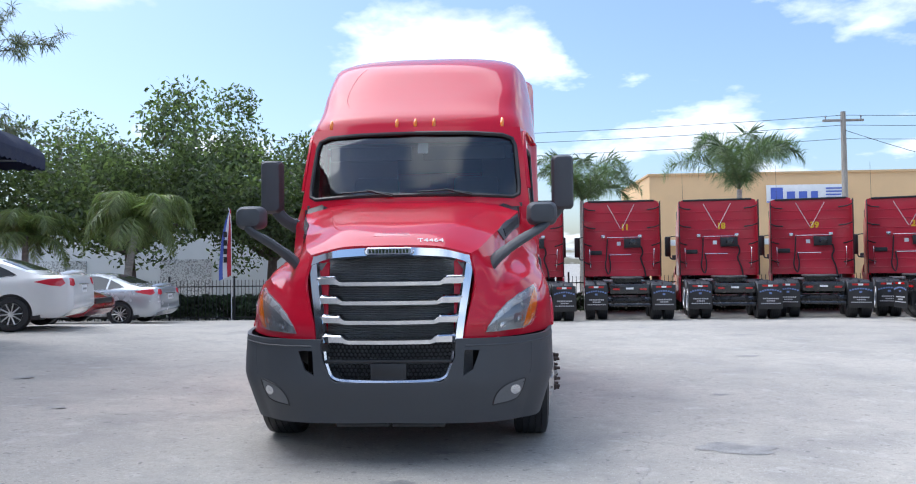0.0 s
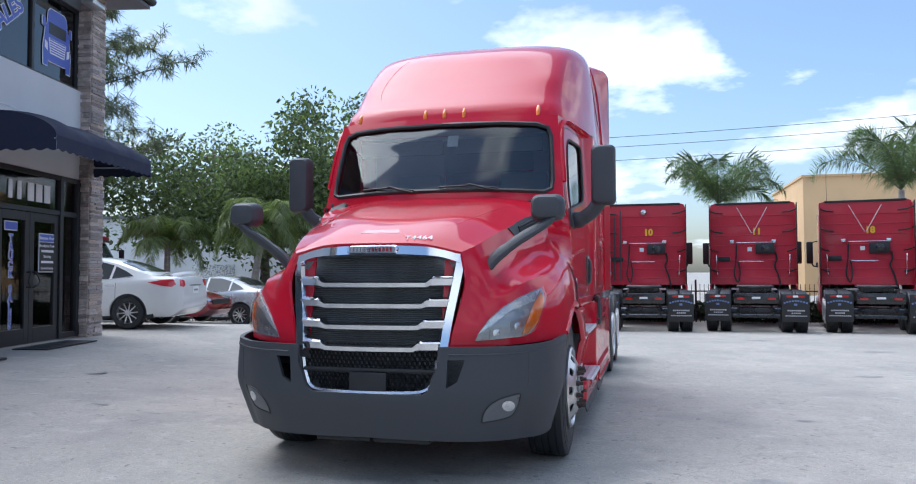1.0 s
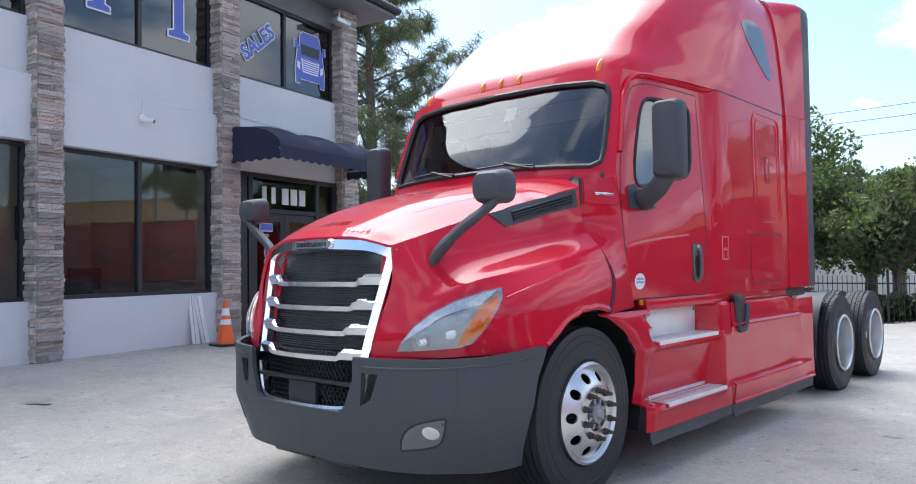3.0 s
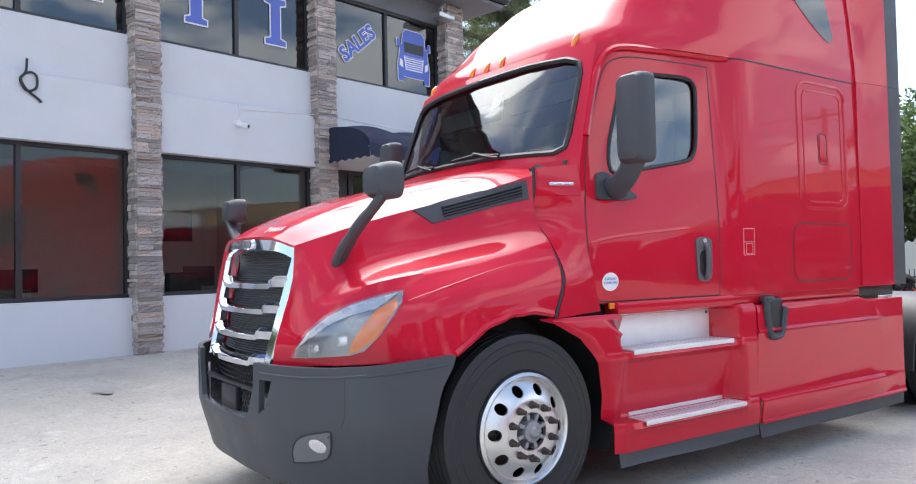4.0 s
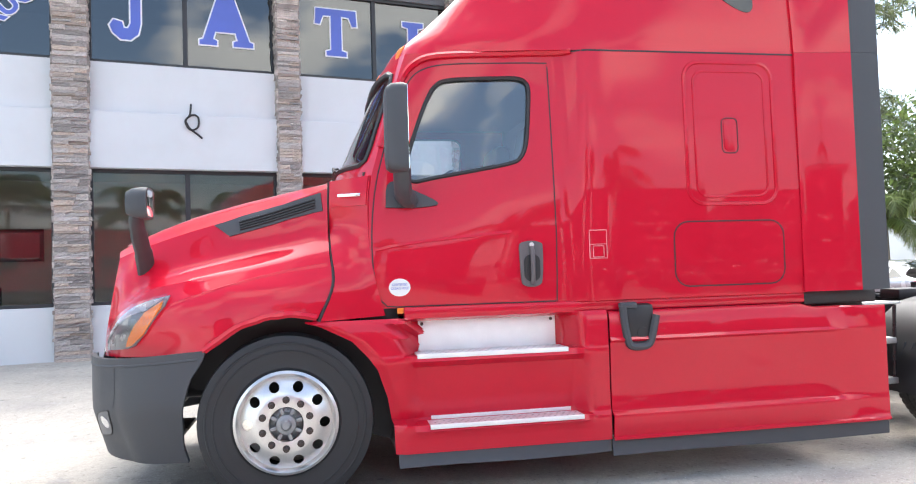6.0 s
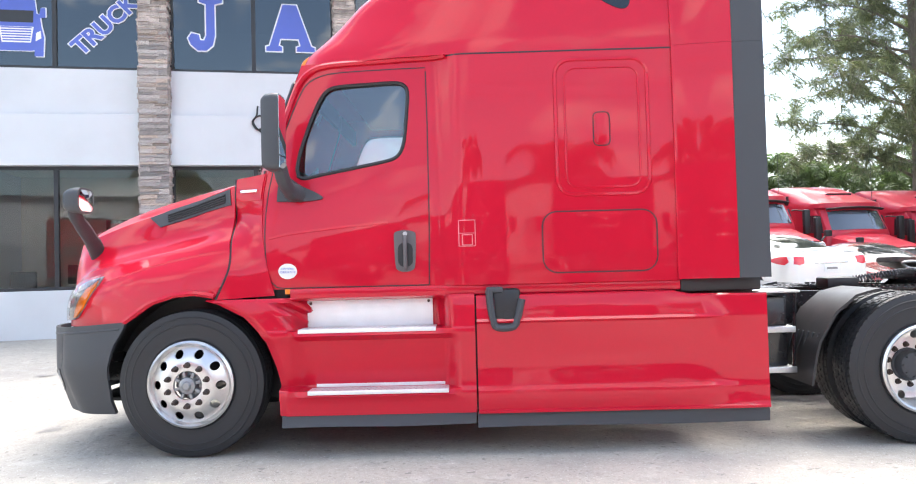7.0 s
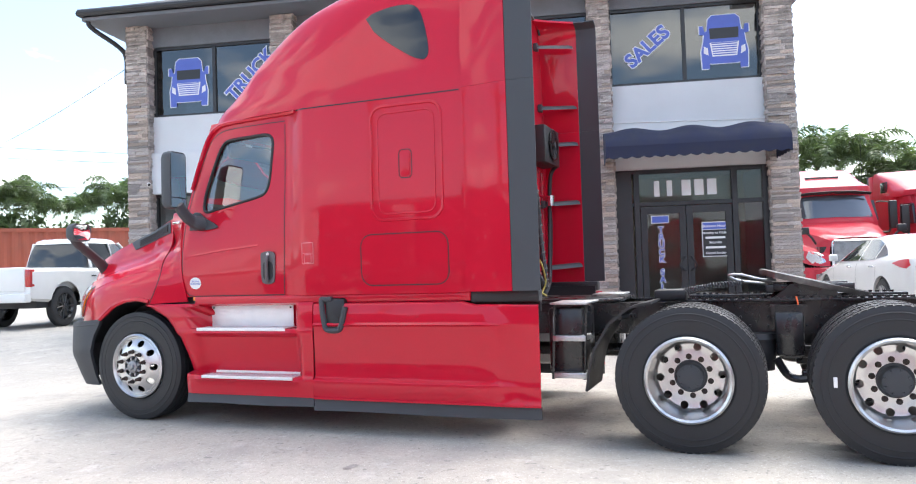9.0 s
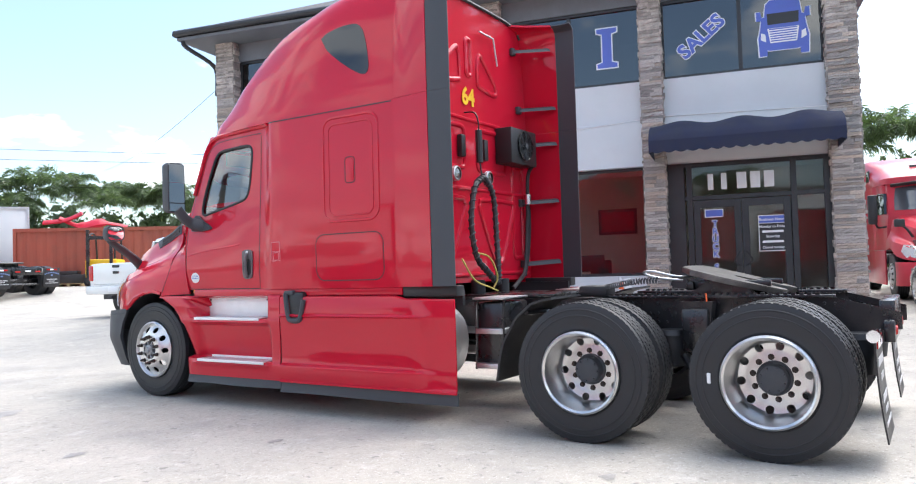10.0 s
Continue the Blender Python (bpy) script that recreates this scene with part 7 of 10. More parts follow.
part("sleeper_curtain", boxes((-1.15, -0.35, 1.98, 2.03, 1.3, 2.72), (0.62, 1.15, 1.98, 2.03, 1.3, 2.72), bevel=0.02), M["cream"], truck, "cream sleeper curtain")
part("headliner", boxes((-0.95, 0.95, 1.05, 3.3, 2.66, 2.70)), M["cream"], truck)
part("sun_visor", boxes((-0.88, -0.06, 0.86, 0.90, 2.50, 2.64), (0.06, 0.88, 0.86, 0.90, 2.50, 2.64), bevel=0.01), M["inner_dark"], truck)
bm = bmesh.new()
box(bm, 0.02, 0.12, 0, 0.003, -0.06, 0.06)
part("paper_tag", bm, M["white"], truck, "small paper tag in the windscreen", at=pose(0, 0.73, 2.60, -25))

# ---- parked fleet trucks: nose towards -y, rear wall of the sleeper at y = 3.3 ----
def parked_truck(m, label):
    t = thing("parked_truck", label, "truck", m, group="parked fleet trucks")
    red = M["red_old"]
    cabt = [(1.15, 0.55, 0.75, 1.13, 1.19, 1.215), (1.70, 0.50, 0.72, 1.11, 1.18, 1.22), (2.05, 0.48, 0.74, 1.06, 1.16, 1.22), (2.40, 0.68, 0.94, 1.03, 1.14, 1.218), (2.78, 0.90, 1.14, 1.00, 1.12, 1.215)]
    cb = part("cab", level_body(dense(cabt, 14), 3.3), red, t)
    bm = bmesh.new()
    rows = []
    for z, yf, yc, xf, xs in ((2.78, 0.72, 1.02, 1.04, 1.22), (2.92, 0.74, 1.04, 1.03, 1.22), (3.00, 0.98, 1.25, 0.98, 1.21), (3.15, 1.35, 1.7, 0.95, 1.205), (3.32, 1.75, 2.1, 0.92, 1.20), (3.46, 2.2, 2.5, 0.90, 1.19), (3.55, 2.6, 2.85, 0.86, 1.16), (3.585, 2.9, 3.05, 0.78, 1.05)):
        half = roof_outline(yf, yc, xf, xs, 3.3)
        rows.append([(x, y, z) for x, y in half] + [(-x, y, z) for x, y in half[:0:-1]])
    g = sheet(bm, rows, True)
    ring_cap(bm, g[-1]); ring_cap(bm, g[0][::-1])
    bmesh.ops.recalc_face_normals(bm, faces=bm.faces[:])
    roof_part = part("roof_fairing", bm, red, t)
    part("roof_window", boxes((-0.42, 0.42, 1.50, 1.70, 3.20, 3.26)), M["carglass"], roof_part, at=pose(0, 0, 0.0))
    hd = [
        [(0, -1.10, 1.55), (0.45, -1.08, 1.54), (0.62, -1.02, 1.48), (0.66, -1.02, 1.25), (0.68, -1.05, 1.05), (0.68, -1.08, 0.88)],
        [(0, -0.75, 1.66), (0.50, -0.74, 1.65), (0.72, -0.70, 1.57), (0.82, -0.75, 1.30), (0.95, -0.90, 1.18), (1.00, -0.98, 0.90)],
        [(0, -0.10, 1.82), (0.60, -0.10, 1.80), (0.86, -0.10, 1.70), (0.96, -0.15, 1.42), (1.12, -0.35, 1.30), (1.17, -0.52, 1.00)],
        [(0, 0.30, 1.92), (0.66, 0.30, 1.90), (0.95, 0.28, 1.80), (1.04, 0.25, 1.52), (1.16, 0.10, 1.36), (1.20, 0.00, 1.18)],
        [(0, 0.60, 1.99), (0.72, 0.60, 1.97), (1.02, 0.58, 1.86), (1.08, 0.56, 1.58), (1.18, 0.55, 1.38), (1.20, 0.55, 1.12)],
    ]
    bm = bmesh.new()
    sheet(bm, mirrored_rows(skin(hd, 4, 4)))
    bmesh.ops.recalc_face_normals(bm, faces=bm.faces[:])
    hood_p = part("hood", bm, red, t)
    part("engine_bay", boxes((-0.85, 0.85, -0.92, 0.5, 0.55, 1.35)), M["frameblack"], t)
    gr = part("grille", boxes((-0.60, 0.60, -1.10, -1.04, 0.84, 1.46), bevel=0.02), M["mesh"], t, "dark mesh grille with bright border")
    bm = bmesh.new()
    loop = [(x, -1.115, z) for x, z in rounded(-0.62, 0.62, 0.82, 1.48, 0.06, 4)]
    tube(bm, loop + loop[:1], 0.028, 6, ends=False)
    part("grille_border", bm, M["chrome"], gr)
    part("diagonal_bar", tube(bmesh.new(), [(-0.58, -1.12, 0.88), (0.58, -1.12, 1.42)], 0.022, 6), M["chrome"], gr)
    part("round_emblem", turned(bmesh.new(), [(0.0, -0.03), (0.06, -0.03), (0.075, 0.0)], "y", (0, -1.12, 1.15), 20), M["chrome"], gr)
    bm = bmesh.new()
    rows = []
    for z, d in ((0.32, 0.06), (0.40, 0.0), (0.62, -0.02), (0.82, 0.0), (0.86, 0.04)):
        half = [(1.20 * math.sin(a) ** 0.7, -1.18 + d + 0.66 * (1 - math.cos(a) ** 0.7)) for a in np.linspace(0, math.pi / 2, 12)]
        rows.append([(x, y, z) for x, y in half])
    sheet(bm, mirrored_rows(rows))
    part("bumper", painted(shelled(bm, 0.02), red), None, t)
    for sx in (1, -1):
        head = part("headlamp", Onto(hood_p.data).patch([(x * sx, y, z) for x, y, z in ((0.74, -1.0, 0.98), (0.80, -0.98, 1.16), (0.92, -0.88, 1.22), (1.06, -0.70, 1.24), (1.10, -0.66, 1.10), (1.02, -0.85, 0.96), (0.88, -1.0, 0.94))], (-0.5 * sx, 0.86, 0), 0.01, 4, 0.01), M["lampbowl"], t, "silver headlamp")
        part("fog_lamp", boxes((0.86 * sx - 0.13, 0.86 * sx + 0.13, -1.10, -0.98, 0.56, 0.70), bevel=0.02), M["lampdark"], t)
        sw = [(0.86, 2.02), (1.05, 2.55), (1.62, 2.58), (1.62, 2.05)]
        part("side_window", on_cab.patch([(1.2 * sx, y, z) for y, z in [Vector(a).lerp(Vector(b), k / 5) for a, b in zip(sw, sw[1:] + sw[:1]) for k in range(5)]], (-sx, 0, 0), 0.012, 3, 0.06), M["carglass"], t)
        part("sleeper_window", boxes((1.205 * sx - 0.012, 1.205 * sx + 0.012, 2.30, 2.75, 2.95, 3.25), bevel=0.01), M["carglass"], t)
        ma = part("mirror_arm", tube(bmesh.new(), spline([(1.08 * sx, 0.80, 1.72), (1.30 * sx, 0.72, 1.70), (1.36 * sx, 0.70, 1.80)], 4), 0.025, 6), M["black"], t)
        part("mirror", boxes((1.42 * sx - 0.10, 1.42 * sx + 0.10, 0.62, 0.76, 1.78, 2.50), bevel=0.04), M["black"], ma, "tall black mirror")
        part("mirror_brace", tube(bmesh.new(), spline([(1.40 * sx, 0.72, 2.46), (1.22 * sx, 0.90, 2.50), (1.12 * sx, 0.95, 2.48)], 4), 0.018, 6), M["black"], ma)
        hm = part("hood_mirror_arm", tube(bmesh.new(), spline([(0.84 * sx, -0.6, 1.42), (0.95 * sx, -0.62, 1.60), (1.08 * sx, -0.62, 1.72)], 4), 0.028, 6), M["black"], t)
        part("hood_mirror", boxes((1.10 * sx - 0.11, 1.10 * sx + 0.11, -0.68, -0.58, 1.66, 1.84), bevel=0.03), M["black"], hm)
        part("skirt", boxes((1.19 * sx - 0.02, 1.19 * sx + 0.02, 0.62, 3.55, 0.30, 1.14), bevel=0.015), red, t)
        part("side_extender", boxes((1.20 * sx - 0.012, 1.20 * sx + 0.012, 3.30, 3.60, 1.15, 3.50), bevel=0.01), red, t)
        part("rubber_edge", boxes((1.19 * sx - 0.012, 1.19 * sx + 0.012, 3.60, 3.76, 1.15, 3.52), bevel=0.008), M["black"], t)
        for z in (1.55, 2.15, 2.72, 3.30):
            part("bracket", tube(bmesh.new(), [((0.82 if z > 2.5 else 0.95) * sx, 3.33, z - 0.02), (1.05 * sx, 3.42, z), (1.19 * sx, 3.56, z + 0.06)], 0.022, 6), M["black"], t)
        w = part("front_wheel", front_rim, None, t, at=Matrix.Translation((1.04 * sx, 0, 0.52)) @ (Matrix.Rotation(math.pi, 4, "Z") if sx < 0 else Matrix()))
        part("tyre", fleet_tyre, None, w)
        for y in (5.25, 6.57):
            for x in (1.06, 0.725):
                w = part("rear_wheel", rear_rim if x > 1 else fleet_tyre, None, t, at=Matrix.Translation((x * sx, y, 0.52)) @ (Matrix.Rotation(math.pi, 4, "Z") if sx < 0 else Matrix()))
                if x > 1:
                    part("tyre", fleet_tyre, None, w)
        part("frame_rail", boxes((0.42 * sx - 0.04, 0.42 * sx + 0.04, -0.6, 7.2, 0.76, 1.02)), M["frameblack"], t)
        # rear flap, tape and printing
        fl = part("mud_flap", boxes((0.90 * sx - 0.31, 0.90 * sx + 0.31, 7.18, 7.20, 0.30, 0.98), bevel=0.01), M["black"], t, "black mud flap with pale printing and reflective tape")
        part("flap_tape", boxes((0.90 * sx - 0.20, 0.90 * sx + 0.20, 7.201, 7.208, 0.90, 0.95)), M["redlens"], fl, smooth=False)
        part("flap_tape", boxes((0.90 * sx - 0.06, 0.90 * sx + 0.06, 7.207, 7.212, 0.90, 0.95)), M["white"], fl, smooth=False)
        arc = bmesh.new()
        for k in range(9):                                       # arched heading above a small round mark
            u = (k - 4) / 4
            box(arc, 0.90 * sx + u * 0.25 - 0.022, 0.90 * sx + u * 0.25 + 0.022, 7.201, 7.206, 0.795 - 0.05 * u * u, 0.835 - 0.05 * u * u)
        box(arc, 0.90 * sx - 0.035, 0.90 * sx + 0.035, 7.201, 7.206, 0.70, 0.75)
        tagged(part("flap_heading", arc, M["print_blue"], fl, smooth=False), kind="stuff")
        lines = bmesh.new()
        for w, z0, z1, n in ((0.40, 0.56, 0.595, 9), (0.22, 0.50, 0.53, 5), (0.50, 0.435, 0.46, 11)):
            for k in range(n):
                box(lines, 0.90 * sx - w / 2 + w * k / n, 0.90 * sx - w / 2 + w * (k + 0.68) / n, 7.201, 7.206, z0, z1)
        tagged(part("flap_print", lines, M["lettergrey"], fl, smooth=False), kind="stuff")
        part("grab_bar", tube(bmesh.new(), spline([(1.02 * sx, 3.31, 2.0), (1.02 * sx, 3.42, 1.98), (1.0 * sx, 3.42, 1.5), (0.98 * sx, 3.31, 1.4)], 4), 0.018, 6), M["alu"], t)
        part("work_lamp", boxes((0.58 * sx - 0.06, 0.58 * sx + 0.06, 3.30, 3.38, 2.38, 2.48), bevel=0.01), M["lampbowl"], t)
        part("strap", tube(bmesh.new(), [(0.42 * sx, 3.33, 3.45), (0.02 * sx, 3.34, 2.68)], 0.009, 5), M["white"], t, "thin white strap")
    scr = [(0.0, 2.70), (0.5, 2.69), (0.86, 2.66), (0.92, 2.3), (0.94, 2.10), (0.5, 2.10), (0, 2.11)]
    scr = scr + [(-x, z) for x, z in scr[-2:0:-1]]
    part("windscreen", Onto(cb.data).patch([(x, 0.3, z) for x, z in [Vector(a).lerp(Vector(b), k / 4) for a, b in zip(scr, scr[1:] + scr[:1]) for k in range(4)]], (0, 1, 0), 0.008, 5, 0.01), M["screenglass"], t, "sky-reflecting windscreen")
    part("sun_visor", tube(bmesh.new(), [(-0.98, 0.86, 2.72), (-0.5, 0.72, 2.76), (0, 0.68, 2.77), (0.5, 0.72, 2.76), (0.98, 0.86, 2.72)], 0.05, 6, flat=0.4), M["black"], t)
    # rear wall fittings
    for z in (1.35, 1.62, 1.88, 2.32, 2.62, 2.92, 3.2):
        part("rear_pressing", tube(bmesh.new(), [(-1.12, 3.302, z), (1.12, 3.302, z)], 0.014, 5), red, t)
    part("cross_bar", tube(bmesh.new(), [(-0.60, 3.36, 2.40), (0.45, 3.36, 2.40)], 0.012, 6), M["alu"], t)
    part("cross_bar", tube(bmesh.new(), [(-0.30, 3.36, 1.84), (0.40, 3.36, 1.84)], 0.014, 6), M["alu"], t)
    ac2 = part("condenser_box", boxes((-0.60, -0.08, 3.30, 3.46, 2.06, 2.36), bevel=0.01), M["black"], t)
    part("fan", turned(bmesh.new(), [(0.0, 0.03), (0.05, 0.03), (0.12, 0.012), (0.13, 0.0)], "y", (-0.36, 3.46, 2.21), 20), M["frameblack"], ac2)
    part("data_label", boxes((0.02, 0.14, 3.303, 3.308, 2.14, 2.26)), M["white"], t, smooth=False)
    part("wall_vent", boxes((0.62, 0.98, 3.30, 3.36, 1.84, 1.98), bevel=0.02), M["black"], t)
    part("coolant_hose", tube(bmesh.new(), spline([(-0.62, 3.40, 2.10), (-0.66, 3.36, 1.9), (-0.60, 3.36, 1.7), (-0.70, 3.38, 1.4), (-0.75, 3.40, 1.1)], 5), 0.025, 6), M["black"], t)
    part("air_hose", tube(bmesh.new(), spline([(0.44, 3.36, 2.36), (0.48, 3.40, 1.8), (0.52, 3.44, 1.45), (0.42, 3.46, 1.22), (0.36, 3.42, 1.5), (0.40, 3.38, 1.84)], 5), 0.022, 6), M["black"], t)
    part("roof_edge", boxes((-1.05, 1.05, 3.25, 3.34, 3.54, 3.60), bevel=0.015), M["black"], t)
    part("fifth_wheel", boxes((-0.45, 0.45, 5.5, 6.35, 1.12, 1.18), bevel=0.03), M["greased"], t)
    part("fifth_wheel_base", boxes((-0.40, 0.40, 5.7, 6.1, 1.0, 1.13)), M["frameblack"], t)
    tl = part("tail_beam", boxes((-0.52, 0.52, 7.10, 7.22, 0.74, 1.00), bevel=0.02), M["frameblack"], t)
    for x in (-0.36, 0.36):
        part("tail_lamp", boxes((x - 0.09, x + 0.09, 7.22, 7.235, 0.84, 0.89), bevel=0.004), M["redlens"], tl, smooth=False)
    part("plate_bar", boxes((-0.10, 0.10, 7.22, 7.235, 0.86, 0.91)), M["white"], tl, smooth=False)
    part("tow_beam", tube(bmesh.new(), [(-0.55, 7.0, 0.42), (0.55, 7.0, 0.42)], 0.045, 8), M["frameblack"], t)
    for y in (5.25, 6.57):
        part("axle", tube(bmesh.new(), [(-0.9, y, 0.52), (0.9, y, 0.52)], 0.09, 8), M["frameblack"], t)
    part("catwalk", boxes((-0.60, 0.60, 3.4, 4.6, 1.02, 1.05)), M["alu_dull"], t)
    for x in (-1.15, 0.60):
        part("rear_fender", boxes((x, x + 0.55, 4.55, 4.62, 0.55, 1.05), bevel=0.02), M["black"], t)
    part("antenna", tube(bmesh.new(), [(0.9, 1.2, 2.7), (0.92, 1.25, 5.0)], [0.008, 0.004], 5), M["black"], t)
    return t


FLEET_LABEL = "red fleet sleeper tractor parked with its rear to the yard"
def wall_at(x, y, yaw):
    """A fleet truck's pose from the middle of its sleeper's rear wall."""
    return pose(x, y, ground_z(x, 15.0), 0, 0, yaw) @ Matrix.Translation((0, -3.3, 0))


first = parked_truck(wall_at(4.72, 18.05, 174), FLEET_LABEL)


def numbered(t, words):
    lettering("fleet_number", words, 0.26, M["yellow"], t, pose(-0.12, 3.312, 2.72, 0, 0, 180), 0.002, bold=0.012)


copies = []
for x, y, yaw, n in ((1.60, 17.62, 180.0, "10"), (7.79, 18.1, 170.5, "18"), (10.80, 18.3, 162.5, "39"), (13.78, 18.1, 158, "2"), (16.9, 17.8, 155, None)):
    copies.append((copy_thing(first, wall_at(x, y, yaw)), n))
ten = copies[0][0]
for ob in [c for c in ten.children if c.name.split(".")[0] == "strap"]:
    bpy.data.objects.remove(ob)
tagged(ten, "faded red fleet tractor with two upright pipes on its rear wall")
for x in (0.88, 0.70):
    part("pipe", tube(bmesh.new(), [(x, 3.40, 1.25), (x, 3.40, 3.20 + (x < 0.8) * 0.2)], 0.022, 8), M["plastic"], ten, "upright grey pipe")
part("beacon", turned(bmesh.new(), [(0.0, 0.10), (0.07, 0.09), (0.10, 0.02), (0.10, 0.0)], "y", (0.02, 3.31, 3.34), 20), M["lampbowl"], ten)
side_row = [copy_thing(first, pose(18.2, y, ground_z(18.2, y), 0, 0, 90 + 2)) for y in (12.6, 9.0, 5.4, 1.8, -1.8, -5.4)]
for t in side_row:
    tagged(t, "red fleet sleeper tractor parked across the yard, rear towards the showroom")
south = copy_thing(first, pose(-6.75, -26.2, ground_z(-6.75, -26.2) + 0.01, -1.9, 0, 6))
tagged(south, "red fleet sleeper tractor parked at the south end of the yard")
turn = math.degrees(math.atan2(FN.y, FN.x)) + 90
front_row = []
for k, (x, y) in enumerate(((-14.9, 7.45), (-15.6, 10.5), (-16.25, 13.6), (-16.9, 16.7))):
    o = Matrix.Translation((x, y, ground_z(x, y) + 0.01)) @ pose(0, 0, 0, 0, 0, turn) @ Matrix.Translation((0, -0.7, 0))
    front_row.append(copy_thing(first, o))
    tagged(front_row[-1], "red fleet sleeper tractor parked nose out beside the showroom")
numbered(first, "11")
for t, n in copies:
    if n:
        numbered(t, n)


# ---- cars ----
def car_wheel(parent, x, y, r=0.33, flip=False, metal="rim"):
    bm = bmesh.new()
    turned(bm, [(r * 0.66, -0.10), (r * 0.78, -0.11), (r * 0.94, -0.10), (r, -0.07), (r, 0.07), (r * 0.94, 0.10), (r * 0.78, 0.11), (r * 0.66, 0.10)], "x", (0, 0, 0), 32)
    m = Matrix.Translation((x, y, r)) @ (Matrix.Rotation(math.pi, 4, "Z") if flip else Matrix())
    w = part("wheel", bm, M["rubber"], parent, at=m)
    bm = bmesh.new()
    turned(bm, [(r * 0.68, 0.105), (r * 0.66, 0.085), (r * 0.60, 0.05)], "x", (0, 0, 0), 28)
    for k in range(10):
        a = k * math.tau / 10
        tube(bm, [(0.075, r * 0.12 * math.cos(a), r * 0.12 * math.sin(a)), (0.092, r * 0.64 * math.cos(a + 0.08), r * 0.64 * math.sin(a + 0.08))], 0.014, 5)
    turned(bm, [(0.0, 0.09), (r * 0.15, 0.085), (r * 0.17, 0.06)], "x", (0, 0, 0), 16)
    part("rim", bm, M[metal], w)
    part("brake", turned(bmesh.new(), [(0.0, 0.03), (r * 0.6, 0.03)], "x", (0, 0, 0), 20), M["frameblack"], w)


def sedan(m, paint, label, tall=1.0):
    c = thing("car", label, "car", m, group="parked cars")
    TOPS = [(-2.44, 0.52), (-2.38, 0.62), (-2.2, 0.72), (-1.9, 0.80), (-1.4, 0.89), (-1.02, 0.955), (-0.72, 1.13), (-0.40, 1.29), (-0.05, 1.405), (0.30, 1.452), (0.65, 1.455), (1.0, 1.405), (1.35, 1.295), (1.68, 1.165), (1.92, 1.095), (2.2, 1.085), (2.36, 1.05), (2.43, 0.90), (2.45, 0.70)]
    WIDE = [(-2.44, 0.55), (-2.36, 0.74), (-2.15, 0.84), (-1.6, 0.90), (-0.4, 0.915), (1.2, 0.91), (1.75, 0.90), (2.2, 0.86), (2.38, 0.80), (2.45, 0.70)]
    rows = []
    for y, zt in TOPS:
        w = float(np.interp(y, [q[0] for q in WIDE], [q[1] for q in WIDE]))
        zb = float(np.interp(y, [-2.44, -2.2, 2.2, 2.45], [0.38, 0.21, 0.24, 0.40]))
        belt = min(zt - 0.05, float(np.interp(y, [-2.4, -1.0, 1.0, 2.2], [0.60, 0.88, 0.97, 1.0])))
        up = max(0.0, zt - belt - 0.05)
        wt = w * 0.90 - up * 0.50
        zs = zt - 0.02 - 0.05 * min(1, up * 4)
        rows.append([(0, y, zt), (wt * 0.62, y, zt - 0.012), (wt, y, zs), ((wt + w * 0.955) / 2, y, (zs + belt) / 2), (w * 0.955, y, belt), (w * 0.99, y, belt - 0.10), (w, y, zb + (belt - zb) * 0.50), (w * 0.985, y, zb + (belt - zb) * 0.22), (w * 0.93, y, zb + 0.03), (w * 0.80, y, zb), (0, y, zb)])
    rows = [spline(r[:3], 3) + spline(r[2:5], 3)[1:] + spline(r[4:], 3)[1:] for r in rows]
    bm = bmesh.new()
    cols = [spline(q, 3) for q in zip(*rows)]
    full = mirrored_rows([list(r) for r in zip(*cols)])
    g = sheet(bm, full)
    ring_cap(bm, g[0]); ring_cap(bm, g[-1][::-1])
    bmesh.ops.remove_doubles(bm, verts=bm.verts[:], dist=1e-4)
    bmesh.ops.recalc_face_normals(bm, faces=bm.faces[:])
    body_me = mesh_of(bm, paint, True, "body")
    cut = bmesh.new()
    for y in (-1.42, 1.40):
        for s in (1, -1):
            tube(cut, [(0.62 * s, y, 0.34), (1.2 * s, y, 0.34)], 0.375, 28)
    bmesh.ops.recalc_face_normals(cut, faces=cut.faces[:])
    body = part("body", painted(carved(body_me, cut), paint), None, c)
    skin_ = Onto(body.data)
    part("underbody", boxes((-0.85, 0.85, -1.9, 1.9, 0.22, 0.72)), M["black"], c)
    def fine(q):
        return [Vector(u).lerp(Vector(v), k / 4) for u, v in zip(q, q[1:] + q[:1]) for k in range(4)]
    part("windscreen", skin_.patch(fine([(-0.66, -1.5, 1.00), (0, -1.5, 0.985), (0.66, -1.5, 1.00), (0.50, -1.5, 1.345), (0, -1.5, 1.40), (-0.50, -1.5, 1.345)]), (0, 1, 0), 0.004, 6, 0.003), M["carglass"], c, "dark windscreen")
    part("rear_screen", skin_.patch(fine([(-0.62, 2.6, 1.165), (0, 2.6, 1.150), (0.62, 2.6, 1.165), (0.50, 2.6, 1.345), (0, 2.6, 1.405), (-0.50, 2.6, 1.345)]), (0, -1, 0), 0.004, 6, 0.003), M["carglass"], c, "dark rear screen")
